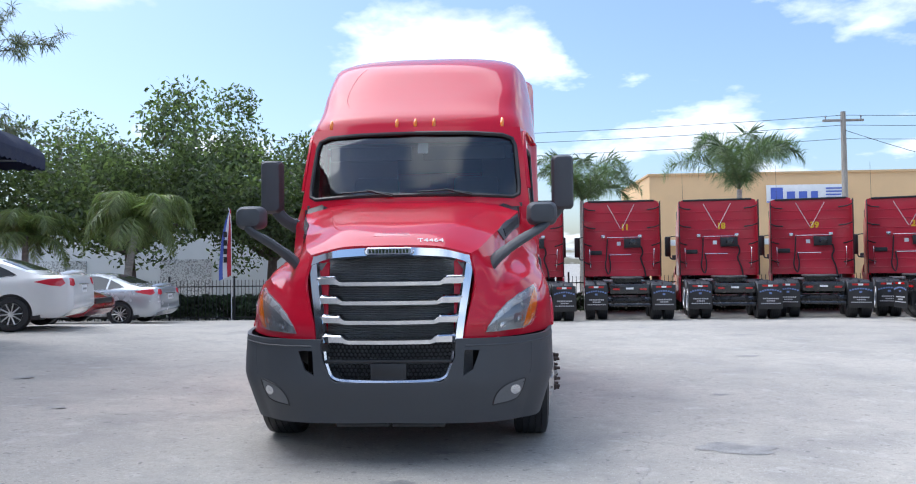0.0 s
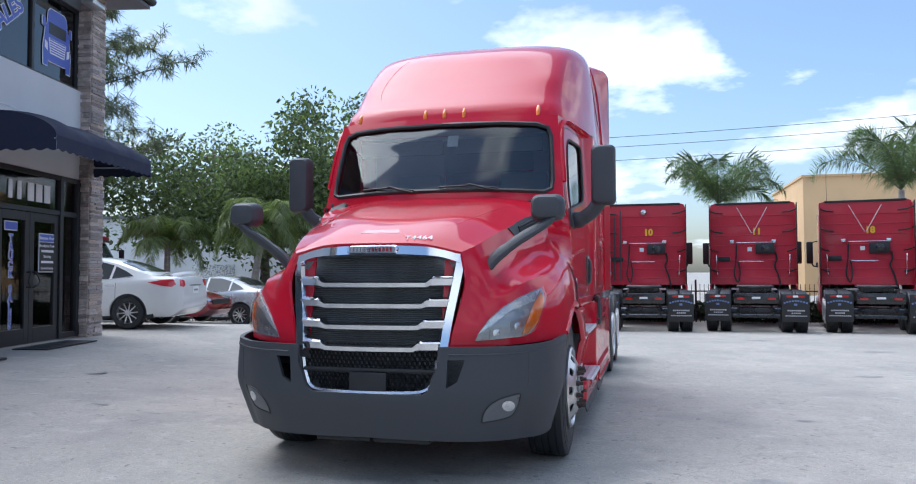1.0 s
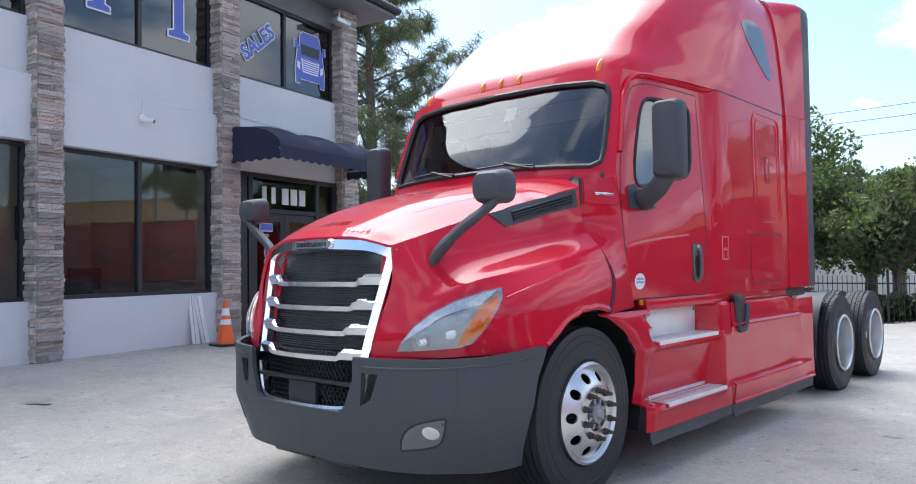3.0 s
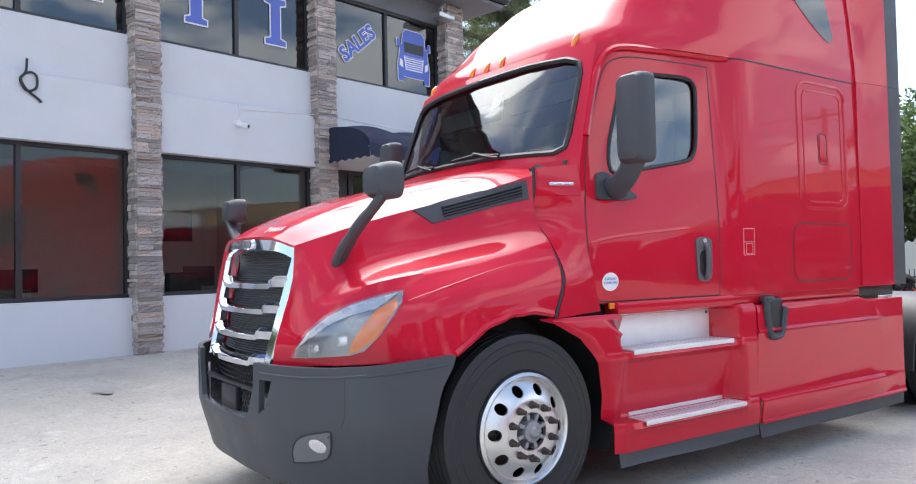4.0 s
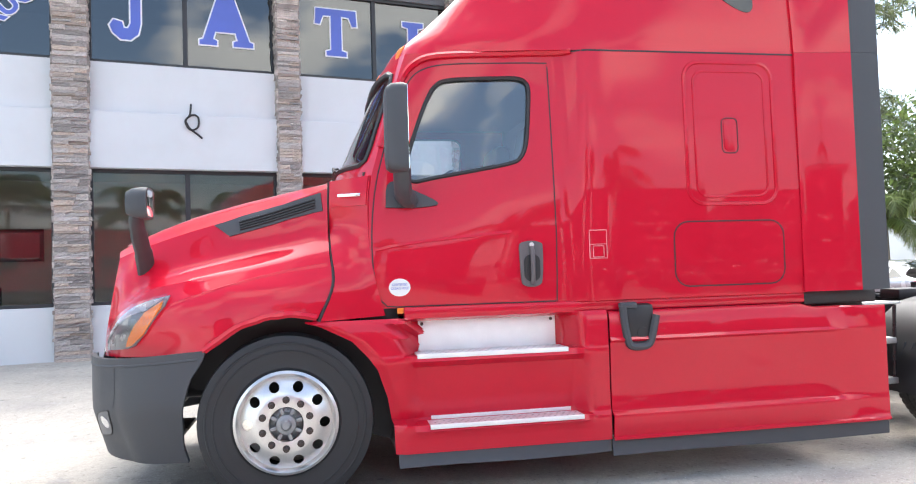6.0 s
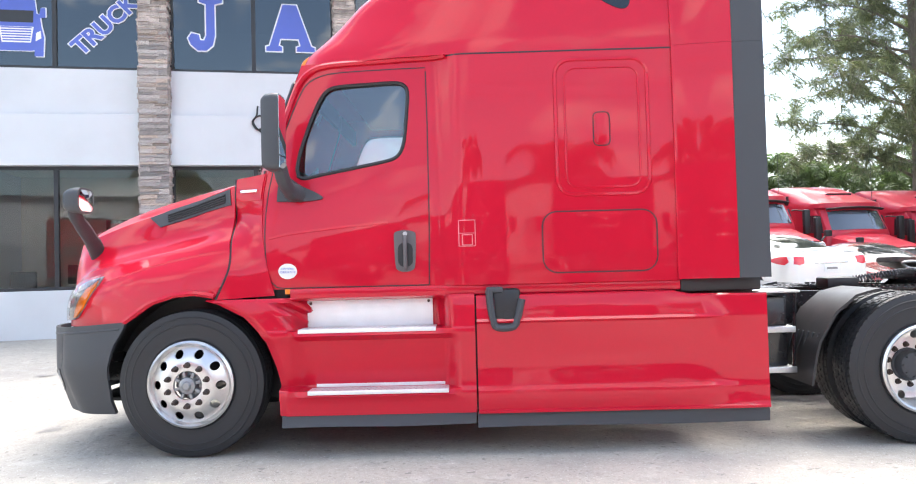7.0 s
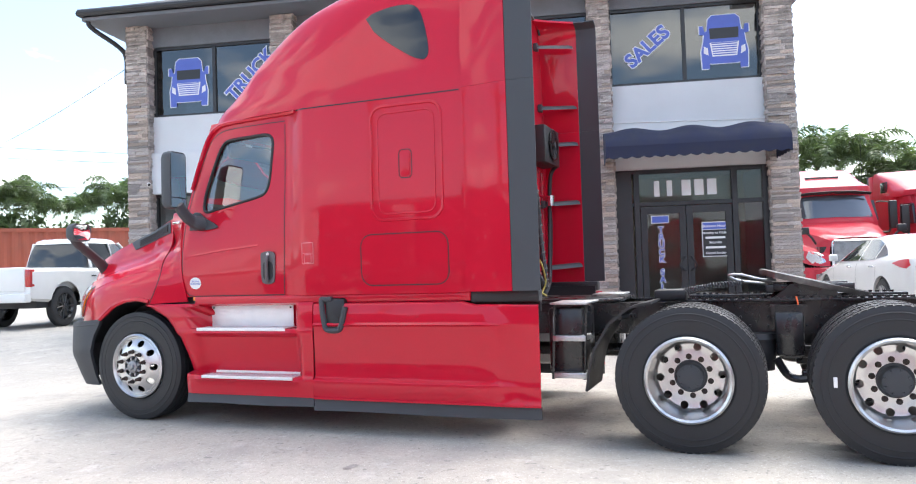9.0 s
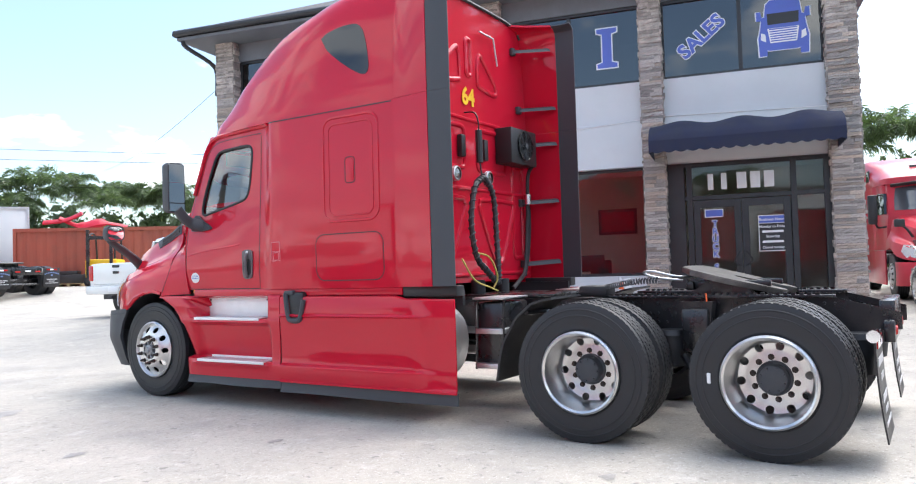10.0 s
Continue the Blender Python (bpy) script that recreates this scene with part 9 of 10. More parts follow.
for s, y in ((-5.2, 1.3), (-1.6, 1.5), (1.2, 1.4)):
    desk(s, y)
    chair(s + 0.3, y + 0.7, 10)
    chair(s - 0.5, y - 0.65, 170)
for k, (s, z) in enumerate(((1.75, 2.25), (-4.6, 2.1))):
    pf = thing("wall_picture", "framed dark picture on the rear shop wall", "picture", FM @ pose(s, 3.17, z))
    part("frame", boxes((-0.45, 0.45, -0.03, 0.0, -0.30, 0.30), bevel=0.008), M["black"], pf)
    part("print", boxes((-0.38, 0.38, -0.036, -0.028, -0.23, 0.23)), M["carred"], pf)


# ---- trees ----
def leaf_cloud(bm, rng, centre, radius, n, size, squash=0.8, droop=0.0):
    for _ in range(n):
        d = Vector((rng.gauss(0, 1), rng.gauss(0, 1), rng.gauss(0, 1))).normalized() * radius * rng.random() ** 0.4
        p = Vector(centre) + Vector((d.x, d.y, d.z * squash))
        a = Vector((rng.uniform(-1, 1), rng.uniform(-1, 1), rng.uniform(-1, 1) - droop)).normalized()
        b = a.orthogonal().normalized()
        b.rotate(Matrix.Rotation(rng.random() * 6.28, 3, a))
        s = size * rng.uniform(0.6, 1.3)
        v = [bm.verts.new(p + q) for q in (-a * s, b * s * 0.45, a * s, -b * s * 0.45)]
        bm.faces.new(v)


def broadleaf(x, y, height, spread, seed, label, leaves=9000, size=0.115, low=0.22):
    rng = random.Random(seed)
    t = thing("tree", label, "tree", pose(x, y, ground_z(x, y) - 0.05, 0, 0, seed * 40), group="oaks behind the yard")
    bm = bmesh.new()
    fork = height * low
    tube(bm, spline([(0, 0, 0), (0.05, 0.03, fork * 0.5), (0, 0.1, fork)], 4), [0.26 - 0.01 * k for k in range(9)], 10)
    tips = []
    for k in range(11):
        a, el = k * 2.4 + rng.uniform(-0.3, 0.3), rng.uniform(0.35, 1.25)
        L = height * rng.uniform(0.40, 0.72)
        mid = Vector((math.cos(a) * math.cos(el), math.sin(a) * math.cos(el), math.sin(el))) * L * 0.55 + Vector((0, 0, fork))
        end = mid + Vector((math.cos(a) * spread * 0.32, math.sin(a) * spread * 0.32, L * rng.uniform(0.15, 0.45)))
        pts = spline([(0, 0.05, fork * 0.9), mid, end], 4)
        tube(bm, pts, [0.12 - 0.11 * i / (len(pts) - 1) for i in range(len(pts))], 6)
        tips += [mid, end, (mid + end) / 2]
    part("trunk", bm, M["bark"], t)
    bm = bmesh.new()
    blobs = []
    for p in tips:
        for _ in range(3):
            blobs.append((p + Vector((rng.gauss(0, 0.5), rng.gauss(0, 0.5), rng.gauss(0, 0.35))) * spread * 0.22, spread * rng.uniform(0.11, 0.21)))
    per = leaves // len(blobs)
    for c, r in blobs:
        leaf_cloud(bm, rng, c, r, per, size)
    part("crown", bm, M["leaf"], t, smooth=False)
    return t


def wispy(x, y, height, reach, seed):
    """An open pine-like tree: ascending limbs, side twigs, and tufts of hanging needles with sky between them."""
    rng = random.Random(seed)
    t = thing("tree", "tall wispy pine-like tree with drooping grey-green sprays", "tree", pose(x, y, ground_z(x, y) - 0.05))
    bm = bmesh.new()
    tube(bm, spline([(0, 0, 0), (0.15, 0, height * 0.4), (-0.15, 0.1, height * 0.75), (0, 0, height)], 5), [0.34 - 0.020 * k for k in range(16)], 10)
    crown = bmesh.new()

    def tuft(q, n, size):
        for _ in range(n):
            d = Vector((rng.gauss(0, 0.6), rng.gauss(0, 0.6), rng.uniform(-0.9, 0.6))).normalized() * size * rng.uniform(0.5, 1.2)
            w = d.orthogonal().normalized() * 0.013
            m = q + d * 0.55
            crown.faces.new([crown.verts.new(r) for r in (q - w * 0.5, q + w * 0.5, m + w, q + d + Vector((0, 0, -0.06)), m - w)])

    for k in range(46):
        f = k / 45
        h = height * (0.24 + 0.72 * f)
        a = k * 2.4 + rng.uniform(-0.5, 0.5)
        L = reach * (1.0 - 0.62 * f ** 1.5) * rng.uniform(0.65, 1.05)
        out = Vector((math.cos(a), math.sin(a), 0))
        pts = spline([(0, 0, h), out * L * 0.45 + Vector((0, 0, h + L * 0.20)), out * L + Vector((0, 0, h + L * rng.uniform(0.15, 0.50)))], 7)
        tube(bm, pts, [0.07 - 0.062 * i / (len(pts) - 1) for i in range(len(pts))], 5)
        for i in range(4, len(pts)):
            for _ in range(2):
                side = Vector((rng.gauss(0, 1), rng.gauss(0, 1), rng.gauss(0.1, 0.45))).normalized()
                tl = L * rng.uniform(0.10, 0.26)
                tip = pts[i] + side * tl
                tube(bm, [pts[i], pts[i].lerp(tip, 0.5) + Vector((0, 0, 0.05)), tip], [0.016, 0.011, 0.005], 4)
                for j in range(5):
                    tuft(pts[i].lerp(tip, 0.35 + 0.65 * j / 4) + Vector((rng.gauss(0, 0.08), rng.gauss(0, 0.08), rng.gauss(0, 0.06))), 15, 0.44)
    part("trunk", bm, M["bark"], t)
    part("crown", crown, M["pine"], t, smooth=False)


def frond(bm, rng, base, a, lift, L, leaf, droop, n=46, wide=0.012, plume=0.0, bend=1.45):
    """One feather frond: a stem that rises and bends over, with a hanging comb of leaflets on each side."""
    out = Vector((math.cos(a), math.sin(a), 0))
    side = Vector((-math.sin(a), math.cos(a), 0))
    pts, p = [], Vector(base)
    for i in range(n + 1):
        pts.append(p.copy())
        th = lift - (lift + droop) * (i / n) ** bend
        p = p + (out * math.cos(th) + Vector((0, 0, math.sin(th)))) * (L / n)
    q = pts[::3]
    tube(bm, q, [0.032 * (1 - 0.85 * i / (len(q) - 1)) for i in range(len(q))], 4)
    for i in range(4, n + 1):
        f = i / n
        s = leaf * (math.sin(math.pi * min(1, f * 0.80 + 0.14)) ** 0.6)
        d = (pts[i] - pts[i - 1]).normalized()
        for sg in (1, -1):
            for j in range(3):
                tip = pts[i] + (side * sg * rng.uniform(0.45, 0.85) + d * rng.uniform(0.25, 0.6) + Vector((0, 0, rng.uniform(-1.3, -0.25 + plume)))).normalized() * s * rng.uniform(0.75, 1.15)
                w = d * wide
                m = pts[i].lerp(tip, 0.45) + Vector((0, 0, 0.10 * s))
                bm.faces.new([bm.verts.new(v) for v in (pts[i] - w * 0.6, pts[i] + w * 0.6, m + w, tip, m - w)])


def palm(x, y, crown_z, radius, seed, label, trunk_r=0.14, fronds=15, mat_="palm", lean=(0, 0), stems=1, droop=1.2, rise=(0.05, 1.2), leaf=None, plume=0.0, bend=1.45):
    rng = random.Random(seed)
    g0 = ground_z(x, y)
    t = thing("palm_tree", label, "palm", pose(x, y, g0 - 0.05), group="palms")
    tr, cr = bmesh.new(), bmesh.new()
    for s in range(stems):
        a0 = s * 2.3 + seed
        off = Vector((lean[0] + (0.9 * math.cos(a0) if stems > 1 else 0), lean[1] + (0.9 * math.sin(a0) if stems > 1 else 0), 0))
        top = off + Vector((0, 0, crown_z - g0 + 0.05 - 0.35 * s))
        pts = spline([(0.15 * s, 0, 0), off * 0.35 + Vector((0, 0, top.z * 0.5)), top], 6)
        tube(tr, pts, [trunk_r * (1.25 - 0.5 * i / (len(pts) - 1)) for i in range(len(pts))], 10)
        for k in range(fronds):
            el = rng.uniform(*rise) if k > 5 else rng.uniform(1.1, 1.45)
            frond(cr, rng, top, k * 2.4 + rng.uniform(-0.2, 0.2), el, radius * rng.uniform(1.15, 1.45), leaf or radius * 0.40, droop * rng.uniform(0.85, 1.3), plume=plume, bend=bend)
    part("trunk", tr, M["palm_bark" if stems == 1 else "bark"], t)
    part("crown", cr, M[mat_], t, smooth=False)


broadleaf(-14.5, 24.0, 8.6, 8.5, 3, "broad dark green oak behind the fence", 42000, low=0.34)
broadleaf(-9.0, 25.5, 7.2, 7.0, 5, "broad dark green oak behind the fence", 36000, low=0.36)
broadleaf(-3.6, 26.5, 6.8, 6.0, 8, "broad dark green oak behind the fence", 30000)
broadleaf(0.5, 29.0, 5.2, 1.8, 12, "small open tree beyond the fence", 3000, size=0.09, low=0.3)
broadleaf(-2.4, 25.2, 6.6, 3.2, 9, "open grey-green tree beyond the fence", 17000, size=0.08, low=0.28)
wispy(-22.0, 18.8, 16.5, 6.6, 11)
palm(-11.6, 17.6, 3.05, 1.75, 1, "short drooping palm with pale fronds by the fence", 0.13, 24, "palm_light", lean=(0.5, 0), droop=1.55)
palm(-15.2, 18.0, 2.6, 1.6, 2, "short drooping palm by the fence", 0.12, 17, "palm_light", droop=1.45)
palm(11.75, 28.5, 4.7, 3.1, 4, "tall feather palm with plumed fronds behind the fleet trucks", 0.15, 14, "palm", droop=1.5, rise=(0.75, 1.4), leaf=0.95, plume=1.2, bend=2.5)
palm(4.6, 28.5, 4.3, 2.7, 5, "feather palm with plumed fronds behind the fleet trucks", 0.13, 15, "palm", droop=1.35, rise=(0.2, 1.35), leaf=0.8, plume=0.9, bend=2.2)
palm(28.5, 6.0, 5.6, 2.5, 7, "feather palm beyond the yard", 0.15, 15, "palm")
palm(29.5, -1.0, 6.2, 2.5, 8, "feather palm beyond the yard", 0.15, 15, "palm")
palm(27.5, 12.0, 5.4, 2.5, 9, "feather palm beyond the yard", 0.15, 15, "palm")


def green_belt(name, pts, height, seed, label):
    """A far screen of palms and shrubs, too many to count."""
    rng = random.Random(seed)
    bm = bmesh.new()
    for (x0, y0), (x1, y1) in zip(pts, pts[1:]):
        L = math.hypot(x1 - x0, y1 - y0)
        for k in range(int(L / 0.9)):
            f = (k + rng.random()) / (L / 0.9)
            c = Vector((x0 + (x1 - x0) * f + rng.gauss(0, 0.6), y0 + (y1 - y0) * f + rng.gauss(0, 0.6), 0))
            c.z = ground_z(c.x, c.y)
            h = height * rng.uniform(0.72, 1.0)
            for j in range(5):
                leaf_cloud(bm, rng, c + Vector((0, 0, h * (0.08 + 0.125 * j))), 1.05, 110, 0.15, 1.0)
                leaf_cloud(bm, rng, c + Vector((0, 0, h * (0.06 + 0.12 * j))), 0.9, 40, 0.42, 1.0)
            for q in range(10):                                   # feathery palm heads above the shrubs
                frond(bm, rng, c + Vector((0, 0, h * 0.80)), q * 2.4 + k, rng.uniform(0.3, 1.4), rng.uniform(2.0, 2.8), 0.62, 1.1, 18, 0.026, 0.5)
    tagged(part(name, bm, M["palm"], smooth=False), label, "trees", kind="stuff")


green_belt("far_trees", [(-30, 27), (-31, 14), (-29, 2), (-30, -12)], 7.6, 21, "dense screen of palms and shrubs beyond the trucks")
green_belt("far_trees", [(-40, -22), (-27, -34), (-12, -42), (6, -48)], 7.4, 22, "dense screen of palms and shrubs beyond the containers")

# ---- fence and hedge ----
fence = thing("fence", "black steel picket fence behind the parked vehicles", "fence", kind="structure")
fy = 20.2
posts = [-16 + 2.4 * k for k in range(17)]
zf = ground_z(-9, fy)
pick_me = mesh_of(boxes((-0.009, 0.009, -0.009, 0.009, 0.06, 1.55), bevel=0), M["black"], False, "picket")
post_me = mesh_of(boxes((-0.03, 0.03, -0.03, 0.03, 0, 1.70), bevel=0.004), M["black"], False, "post")
for x in posts:
    part("post", post_me, None, fence, at=pose(x, fy, zf))
for a, b in zip(posts, posts[1:]):
    for z in (0.18, 1.30):
        part("rail", boxes((a, b, fy - 0.015, fy + 0.015, zf + z, zf + z + 0.04)), M["black"], fence, smooth=False)
n = 0
for a in posts[:-1]:
    for k in range(1, 18):
        if n < 300:
            part("picket", pick_me, None, fence, at=pose(a + k * 2.4 / 18, fy, zf))
            n += 1
hedge_rng = random.Random(31)
bm = bmesh.new()
for k in range(160):                                             # clipped flat on top
    for j in range(3):
        leaf_cloud(bm, hedge_rng, (-16 + k * 0.20, 21.5 + hedge_rng.gauss(0, 0.15), -0.32 + 0.25 * j + hedge_rng.gauss(0, 0.03)), 0.26, 70, 0.10)
tagged(part("hedge", bm, M["hedge"], smooth=False), "low dark green hedge behind the fence", "hedge", kind="stuff")

def feather_flag(x, y, h, paints, label, marks=4):
    """A tall banner in three upright stripes on a pole, with short dark marks on the middle stripe."""
    t = thing("feather_flag", label, "flag", pose(x, y, ground_z(x, y)))
    part("pole", tube(bmesh.new(), spline([(0, 0, 0), (0, 0, h * 0.6), (-0.02, 0, h * 0.9), (-0.10, 0, h)], 5), 0.014, 6), M["white"], t)
    cuts = (0.0, 0.33, 0.68, 1.0)
    for k, paint in enumerate(paints):
        rows = []
        for i in range(25):
            f = i / 24
            w = 0.40 * (1 - f ** 2.6) + 0.03
            z = 1.75 + (h - 1.80) * f - 0.06 * (1 - f)
            rows.append([(-0.02 - w * (cuts[k] + (cuts[k + 1] - cuts[k]) * u), 0.03 * math.sin(f * 9 + u * 2 + k), z - 0.18 * (1 - f) * (cuts[k] + (cuts[k + 1] - cuts[k]) * u)) for u in (0, 0.5, 1)])
        bm = bmesh.new()
        sheet(bm, rows)
        st = part("stripe", painted(shelled(bm, 0.004, 0.0), M[paint]), None, t)
    for k in range(marks):
        z = 2.15 + k * 0.30
        part("mark", boxes((-0.27, -0.14, -0.055, -0.045, z, z + 0.20)), M["black"], t)


M["flag_red"] = pmat("red_flag_cloth", (0.50, 0.04, 0.06), 0.8, var=0.08)
feather_flag(-8.74, 19.75, 4.1, ("flag_red", "vinyl_white", "vinyl_blue"), "tall feather flag in red, white and blue beside the fence")
feather_flag(-0.10, 21.0, 3.55, ("vinyl_white", "vinyl_white", "vinyl_blue"), "tall blue and white feather flag behind a fleet truck", 0)

# ---- far buildings, poles, wires ----
ob_ = thing("ochre_building", "large ochre stucco building beyond the fleet trucks", "building", pose(0, 0, -0.3))
part("wall", boxes((11.9, 66, 50, 63, 0, 8.1), bevel=0.02), M["ochre"], ob_)
part("roof_cap", boxes((11.8, 66, 49.9, 63.1, 8.1, 8.25)), M["ochre"], ob_)
part("canopy", boxes((13, 23, 48.4, 50, 2.9, 3.3), bevel=0.02), M["palewall"], ob_)
for k in range(5):
    part("window", boxes((14.0 + k * 3.4, 15.6 + k * 3.4, 49.93, 50.0, 0.2, 2.5)), M["carglass"], ob_, smooth=False)
sg = thing("far_sign", "white wall sign with blue marks", "sign", pose(-1.75, 49.9, -0.05) @ Matrix.Diagonal((0.96, 1, 1.0, 1)))
part("board", boxes((23.0, 29.0, -0.12, 0, 5.7, 7.0), bevel=0.01), M["white"], sg)
part("mark", boxes((23.3, 24.2, -0.16, -0.12, 5.95, 6.8), (24.5, 25.1, -0.16, -0.12, 5.95, 6.5), (25.4, 26.0, -0.16, -0.12, 5.95, 6.5), (26.3, 26.8, -0.16, -0.12, 5.95, 6.5)), M["vinyl_blue"], sg)
part("small_mark", boxes((27.4, 28.6, -0.16, -0.12, 6.65, 6.75), (27.4, 28.8, -0.16, -0.12, 6.42, 6.52), (27.4, 28.5, -0.16, -0.12, 6.19, 6.29), (27.4, 28.7, -0.16, -0.12, 5.96, 6.06)), M["vinyl_blue"], sg)
part("stripe", boxes((23.0, 29.0, -0.15, -0.12, 5.72, 5.80)), M["vinyl_blue"], sg)
wb = thing("pale_building", "long pale warehouse beyond the oaks", "building", pose(0, 0, -0.3))
part("wall", boxes((-45, -4, 36, 50, 0, 5.2), bevel=0.02), M["palewall"], wb)
for k in range(5):
    part("roller_door", boxes((-41 + k * 7.4, -38 + k * 7.4, 35.95, 36.0, 0, 2.2)), M["lamp_silver"], wb, smooth=False)
part("eave", boxes((-45.3, -3.7, 35.7, 50, 5.2, 5.4)), M["soffit"], wb)
ob2 = thing("ochre_shed", "small ochre block building down the road", "building", pose(0, 0, -0.3))
part("wall", boxes((-5.7, 1.2, 52, 60, 0, 3.4), bevel=0.02), M["ochre"], ob2)
part("awning_roof", boxes((-9.2, -5.7, 50.5, 56, 2.0, 2.3), bevel=0.02), M["vinyl_blue"], ob2)


def pole(x, y, h, label):
    t = thing("utility_pole", label, "pole", pose(x, y, ground_z(x, y) - 0.1), group="utility poles")
    part("shaft", tube(bmesh.new(), [(0, 0, 0), (0, 0, h)], [0.19, 0.13], 10), M["wood"], t)
    part("cross_arm", boxes((-1.1, 1.1, -0.06, 0.06, h - 0.55, h - 0.42), bevel=0.01), M["wood"], t)
    for x2 in (-0.95, 0.0, 0.95):
        part("insulator", turned(bmesh.new(), [(0.0, 0.22), (0.03, 0.21), (0.05, 0.12), (0.03, 0.08), (0.05, 0.0)], "z", (x2, 0, h - 0.42), 10), M["lampdark"], t)
    return Vector((x, y, ground_z(x, y) - 0.1 + h))


p1 = pole(19.79, 36.0, 10.0, "pale concrete utility pole with a cross arm")
p2 = pole(-26.0, 38.0, 10.2, "weathered wooden utility pole")
p3 = pole(58.0, 34.0, 10.4, "weathered wooden utility pole")
p4 = pole(24.0, 28.0, 6.2, "short weathered wooden pole")
p5 = pole(25.0, -10.0, 9.5, "weathered wooden utility pole")


def wires(name, a, b, offs, sag=0.5, thick=0.016):
    t = thing(name, "thin black overhead wires between poles", "wire")
    for dx, dz in offs:
        pts = []
        for k in range(17):
            f = k / 16
            p = a.lerp(b, f)
            pts.append((p.x + dx, p.y, p.z + dz - sag * 4 * f * (1 - f)))
        part("wire", tube(bmesh.new(), pts, thick, 4), M["black"], t)


wires("overhead_wire", p2, p1, ((0, -0.2), (0, -0.75), (0, -1.5)))
wires("overhead_wire", p1, p3, ((0, -0.2), (0, -0.75), (0, -1.5)))
wires("overhead_wire", p1, p4, ((0, -1.0),), 0.1)
wires("overhead_wire", Vector((-45, -20, 9.5)), Vector((8, -55, 9.5)), ((0, 0), (0, -0.6), (0, -2.2)))
wires("overhead_wire", p5, Vector((30.0, 38.0, 9.6)), ((0, 0), (0, -0.5)))
wires("service_wire", Vector((-7.0, -7.8, 6.6)), Vector((-20, -34, 7.6)), ((0, 0),), 0.4, 0.007)

eb = thing("yard_building", "long low pale building with roller doors across the yard", "building", pose(0, 0, -0.3))
part("wall", boxes((38, 50, -26, 22, 0, 6.6), bevel=0.02), M["palewall"], eb)
part("wall", boxes((38, 50, 22, 40, 0, 6.6), bevel=0.02), M["palewall"], eb)
part("parapet", boxes((37.8, 50, -26.2, 22, 6.6, 6.9)), M["soffit"], eb)
for k in range(8):
    part("roller_door", boxes((37.93, 38.0, -23 + k * 5.6, -19.6 + k * 5.6, 0.0, 3.6)), M["alu_dull"], eb, smooth=False)

# ---- south yard: containers, trailer, forklift ----
def container(m, paint, label):
    t = thing("shipping_container", label, "container", m)
    for sg in (-1, 1):
        rows = []
        for k in range(121):
            x = -6.05 + 12.1 * k / 120
            d = 0.018 * (1 if (k // 2) % 2 else -1)
            rows.append([(x, sg * (1.20 + d), z) for z in (0.16, 2.48)])
        bm = bmesh.new()
        sheet(bm, rows)
        part("corrugated_side", bm, paint, t, smooth=False)
    bm = bmesh.new()
    for x in (-6.05, 6.05):
        for y in (-1.20, 1.20):
            box(bm, x - 0.06, x + 0.06, y - 0.06, y + 0.06, 0, 2.6)
    for z0, z1 in ((0, 0.18), (2.45, 2.6)):
        for y in (-1.21, 1.21):
            box(bm, -6.0, 6.0, y - 0.05, y + 0.05, z0, z1)
    part("corner_frame", bm, paint, t, smooth=False)
    part("end_panel", boxes((-6.04, -6.0, -1.15, 1.15, 0.1, 2.5), (6.0, 6.04, -1.15, 1.15, 0.1, 2.5)), paint, t, smooth=False)
    part("roof", boxes((-6.0, 6.0, -1.18, 1.18, 2.54, 2.58)), paint, t, smooth=False)
    return t


cyaw = math.degrees(math.atan2(-0.698, 0.716))
def on_ground(x, y, yaw):
    return pose(x, y, ground_z(x, y), 0, 0, yaw)


container(on_ground(-16.3, -23.5, cyaw), M["container"], "rust red corrugated shipping container on the ground")
container(on_ground(-30.2, -18.4, cyaw - 8), M["palewall"], "pale corrugated shipping container on the ground")
sc = thing("scrap_panel", "bent red body panels on top of the container", "panel", Matrix.Translation((-13.9, -25.8, ground_z(-16.3, -23.5) + 2.58)) @ pose(0, 0, 0, 0, 0, cyaw))
part("panel_sheet", tube(bmesh.new(), spline([(-1.7, 0, 0.1), (-0.6, 0.1, 0.30), (0.3, 0, 0.15), (1.2, 0.1, 0.55)], 4), [0.10] * 4 + [0.28] * 5 + [0.12] * 4, 7, flat=0.5), M["red_old"], sc)
part("panel_sheet", tube(bmesh.new(), spline([(0.2, 0.2, 0.75), (0.9, 0.1, 0.45), (1.9, 0, 0.35)], 4), 0.14, 7, flat=0.5), M["red_old"], sc)
tr_ = thing("box_trailer", "pale grey box trailer with black running gear", "trailer", on_ground(-12.6, -31.2, -27))
part("box", boxes((-1.3, 1.3, -6, 0, 1.1, 3.9), bevel=0.03), M["palewall"], tr_)
part("rear_frame", boxes((-1.32, -1.22, -0.02, 0.06, 1.0, 3.95), (1.22, 1.32, -0.02, 0.06, 1.0, 3.95), (-1.22, 1.22, -0.02, 0.06, 3.85, 3.95), (-0.03, 0.03, 0, 0.05, 1.1, 3.85)), M["alu_dull"], tr_)
part("chassis", boxes((-0.9, 0.9, -5.5, 1.4, 0.75, 1.05)), M["frameblack"], tr_)
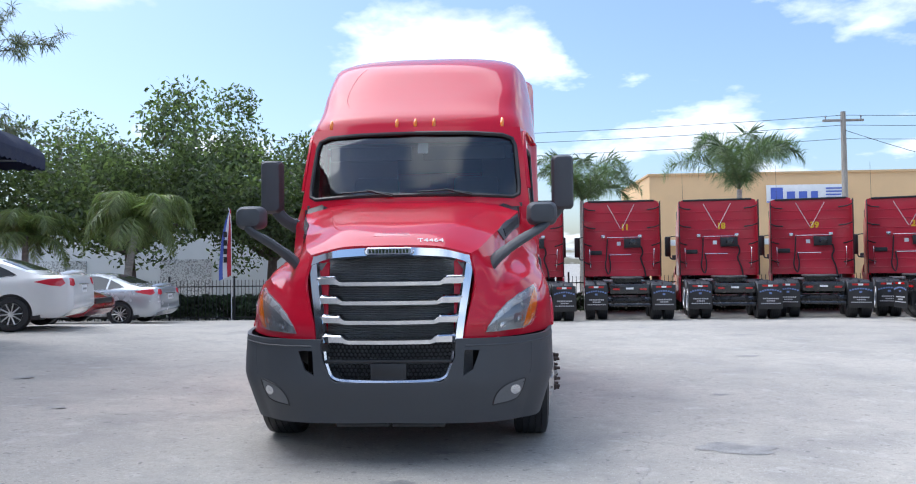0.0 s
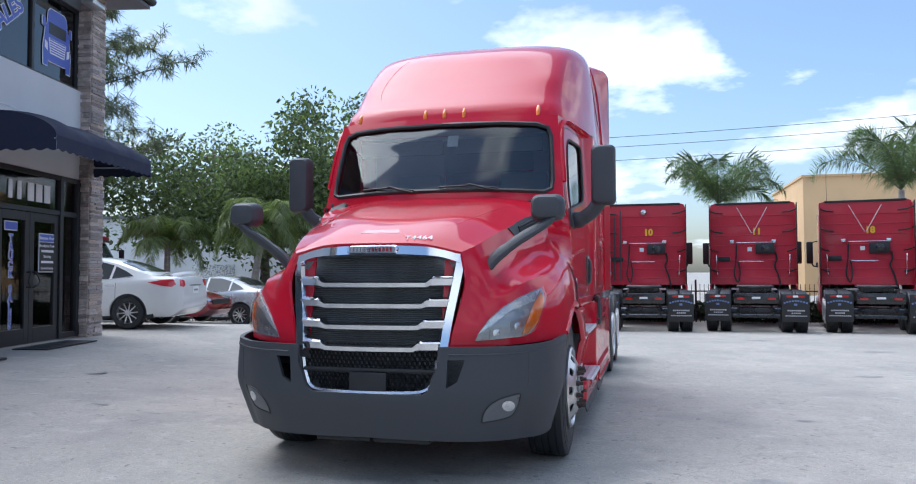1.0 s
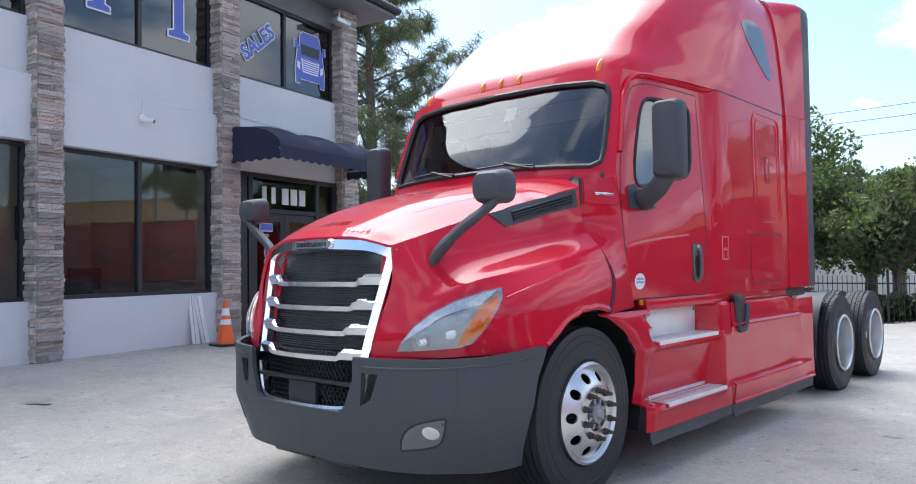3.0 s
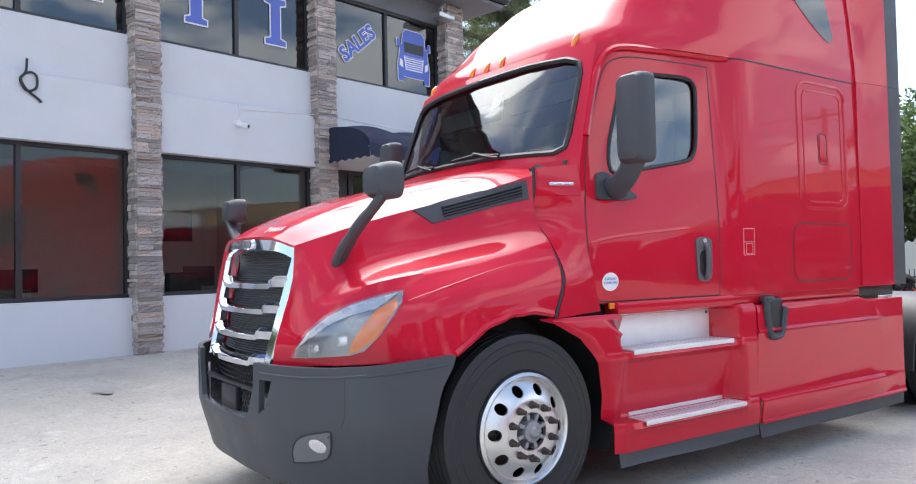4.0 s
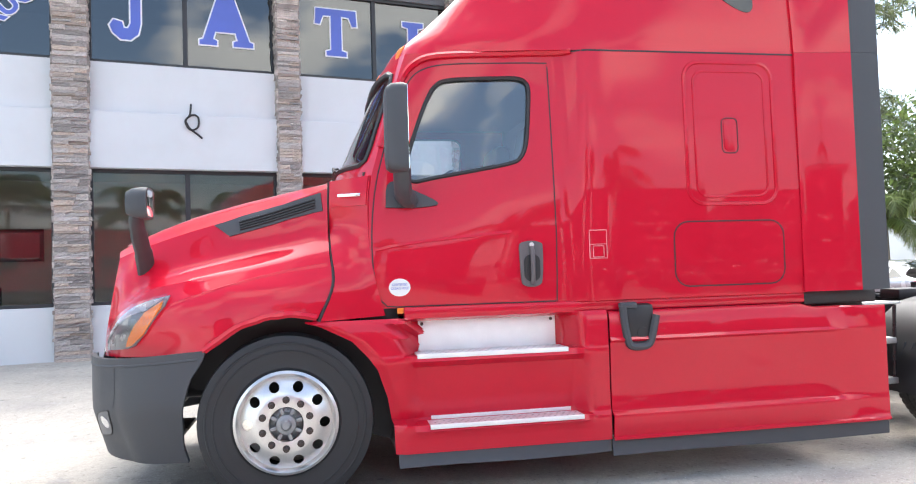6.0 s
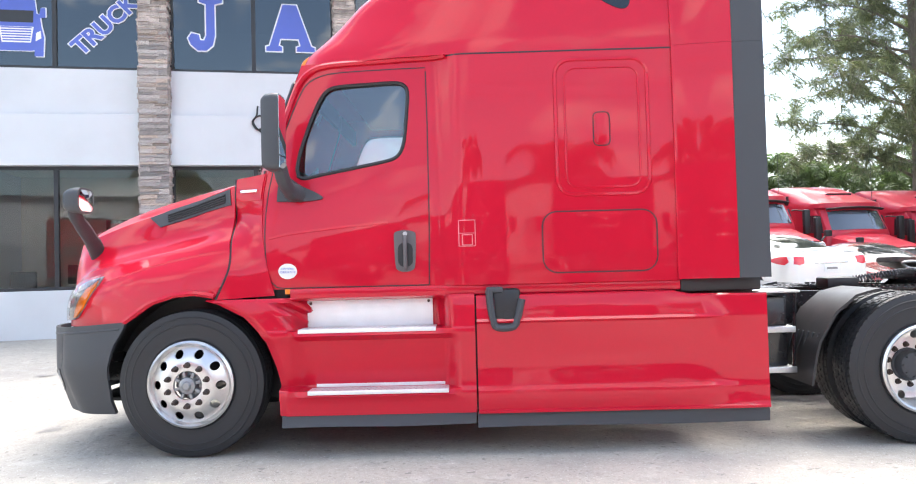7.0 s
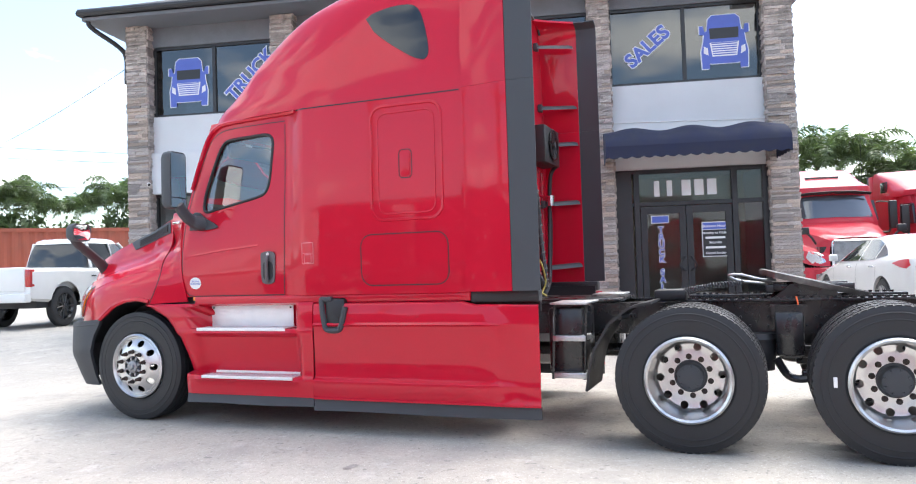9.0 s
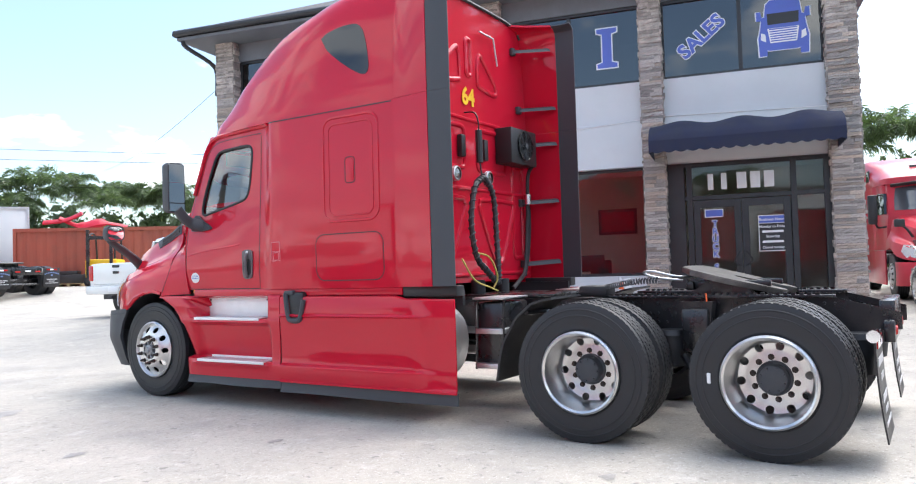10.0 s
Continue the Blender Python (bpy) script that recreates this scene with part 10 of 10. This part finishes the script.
for x in (-0.95, -0.62, 0.62, 0.95):
    w = part("wheel", rear_rim, None, tr_, at=Matrix.Translation((x, 0.4, 0.52)) @ (Matrix.Rotation(math.pi, 4, "Z") if x < 0 else Matrix()))
    part("tyre", rear_tyre, None, w)
for sx in (1, -1):
    part("mud_flap", boxes((0.85 * sx - 0.30, 0.85 * sx + 0.30, 1.30, 1.32, 0.25, 0.85)), M["black"], tr_)
    part("flap_print", boxes((0.85 * sx - 0.2, 0.85 * sx + 0.2, 1.322, 1.326, 0.40, 0.46), (0.85 * sx - 0.25, 0.85 * sx + 0.25, 1.322, 1.326, 0.75, 0.80)), M["white"], tr_, smooth=False)
pl = thing("loaded_pallet", "dark machine part strapped on a pale wooden pallet", "pallet", on_ground(-12.4, -24.9, cyaw))
for y in (-0.45, -0.15, 0.15, 0.45):
    part("board", boxes((-0.7, 0.5, y - 0.06, y + 0.06, 0.10, 0.125), bevel=0.003), M["pallet_wood"], pl)
for x in (-0.62, -0.1, 0.42):
    part("bearer", boxes((x - 0.05, x + 0.05, -0.5, 0.5, 0.0, 0.10), bevel=0.004), M["pallet_wood"], pl)
part("load", boxes((-0.68, 1.0, -0.42, 0.42, 0.125, 0.52), (-0.45, 0.55, -0.34, 0.34, 0.50, 0.68), bevel=0.05), M["black"], pl, "dark machine part")
fk = thing("forklift", "yellow and black forklift beside the container", "forklift", on_ground(-12.5, -22.3, cyaw + 180))
part("body", boxes((-0.6, 0.6, -0.9, 0.9, 0.3, 1.1), bevel=0.06), M["yellow"], fk)
bm = bmesh.new()
for x in (-0.5, 0.5):
    tube(bm, spline([(x, -0.7, 1.1), (x, -0.6, 2.05), (x, 0.5, 2.1), (x, 0.8, 1.1)], 4), 0.04, 6)
part("overhead_guard", bm, M["black"], fk)
part("mast", boxes((-0.5, -0.38, -1.15, -1.0, 0.1, 2.3), (0.38, 0.5, -1.15, -1.0, 0.1, 2.3), (-0.38, 0.38, -1.12, -1.04, 1.9, 2.05)), M["frameblack"], fk)
for x in (-0.55, 0.55):
    for y in (-0.6, 0.65):
        part("wheel", turned(bmesh.new(), [(0.0, -0.1), (0.28, -0.1), (0.30, 0), (0.28, 0.1), (0.0, 0.1)], "x", (x, y, 0.30), 20), M["rubber"], fk)

# ---- ledge stone on the pillars; the pieces come last ----
stone_rng = random.Random(77)


def stone_mesh(seed):
    """One split-faced ledge stone of unit width and height, uneven in front."""
    r = random.Random(seed)
    bm = bmesh.new()
    nx, nz = 4, 2
    g = [[bm.verts.new((i / nx, -0.028 + r.uniform(-0.012, 0.010) if 0 < i < nx or True else 0, min(0.97, max(0.03, j / nz + (r.uniform(-0.06, 0.06) if j in (0, nz) else 0))))) for i in range(nx + 1)] for j in range(nz + 1)]
    for a, b in zip(g, g[1:]):
        for i in range(nx):
            bm.faces.new([a[i], a[i + 1], b[i + 1], b[i]])
    rim = g[0] + [row[-1] for row in g[1:]] + g[-1][-2::-1] + [row[0] for row in g[-2:0:-1]]
    back = [bm.verts.new((v.co.x, 0.03, v.co.z)) for v in rim]
    for i in range(len(rim)):
        j = (i + 1) % len(rim)
        bm.faces.new([rim[i], rim[j], back[j], back[i]])
    bmesh.ops.recalc_face_normals(bm, faces=bm.faces[:])
    me = mesh_of(bm, M["stone_tan"] if seed % 4 == 0 else M["stone"], False, "stone")
    return me


STONES = [stone_mesh(k) for k in range(10)]


def clad(parent, m, width, z0, z1, budget, keep):
    """Courses of stones over a face: single pieces up to the height to keep, joined above it."""
    z, rest = z0, bmesh.new()
    while z < z1 - 0.02:
        h = min(stone_rng.choice((0.035, 0.045, 0.055, 0.075)) * budget, z1 - z)
        x = 0.0
        while x < width - 1e-3:
            w = stone_rng.uniform(0.15, 0.42)
            if width - x - w < 0.11:
                w = width - x
            at = m @ pose(x + 0.001, stone_rng.uniform(-0.014, 0.016), z) @ Matrix.Diagonal((w - 0.002, 1, h * 0.98, 1))
            me = STONES[stone_rng.randrange(len(STONES))]
            if z < keep:
                part("stone", me, None, parent, at=at)
            else:
                n0 = len(rest.verts)
                rest.from_mesh(me)
                rest.verts.ensure_lookup_table()
                for v in rest.verts[n0:]:
                    v.co = at @ v.co
            x += w
        z += h
    if len(rest.verts):
        tagged(part("stone_courses", rest, M["stone_far"], parent, smooth=False), kind="stuff")


for k, (a, b) in enumerate(PILLARS):
    p = thing(f"pillar_{k + 1}", "pillar clad in grey and tan ledge stone", "pillar", FM, kind="structure")
    part("core", boxes((a + 0.02, b - 0.02, -0.23, 0.22, -0.1, TOP)), M["mortar"], p, smooth=False)
    clad(p, pose(a, -0.235, 0.0), b - a, 0.10, TOP, 1.0, 5.4)
    # returns into the bays, seen from the yard's ends
    clad(p, pose(a + 0.005, 0.05, 0.0, 0, 0, -90), 0.29, 0.10, TOP, 1.3, 0.0)
    clad(p, pose(b - 0.005, -0.24, 0.0, 0, 0, 90), 0.29, 0.10, TOP, 1.3, 0.0)
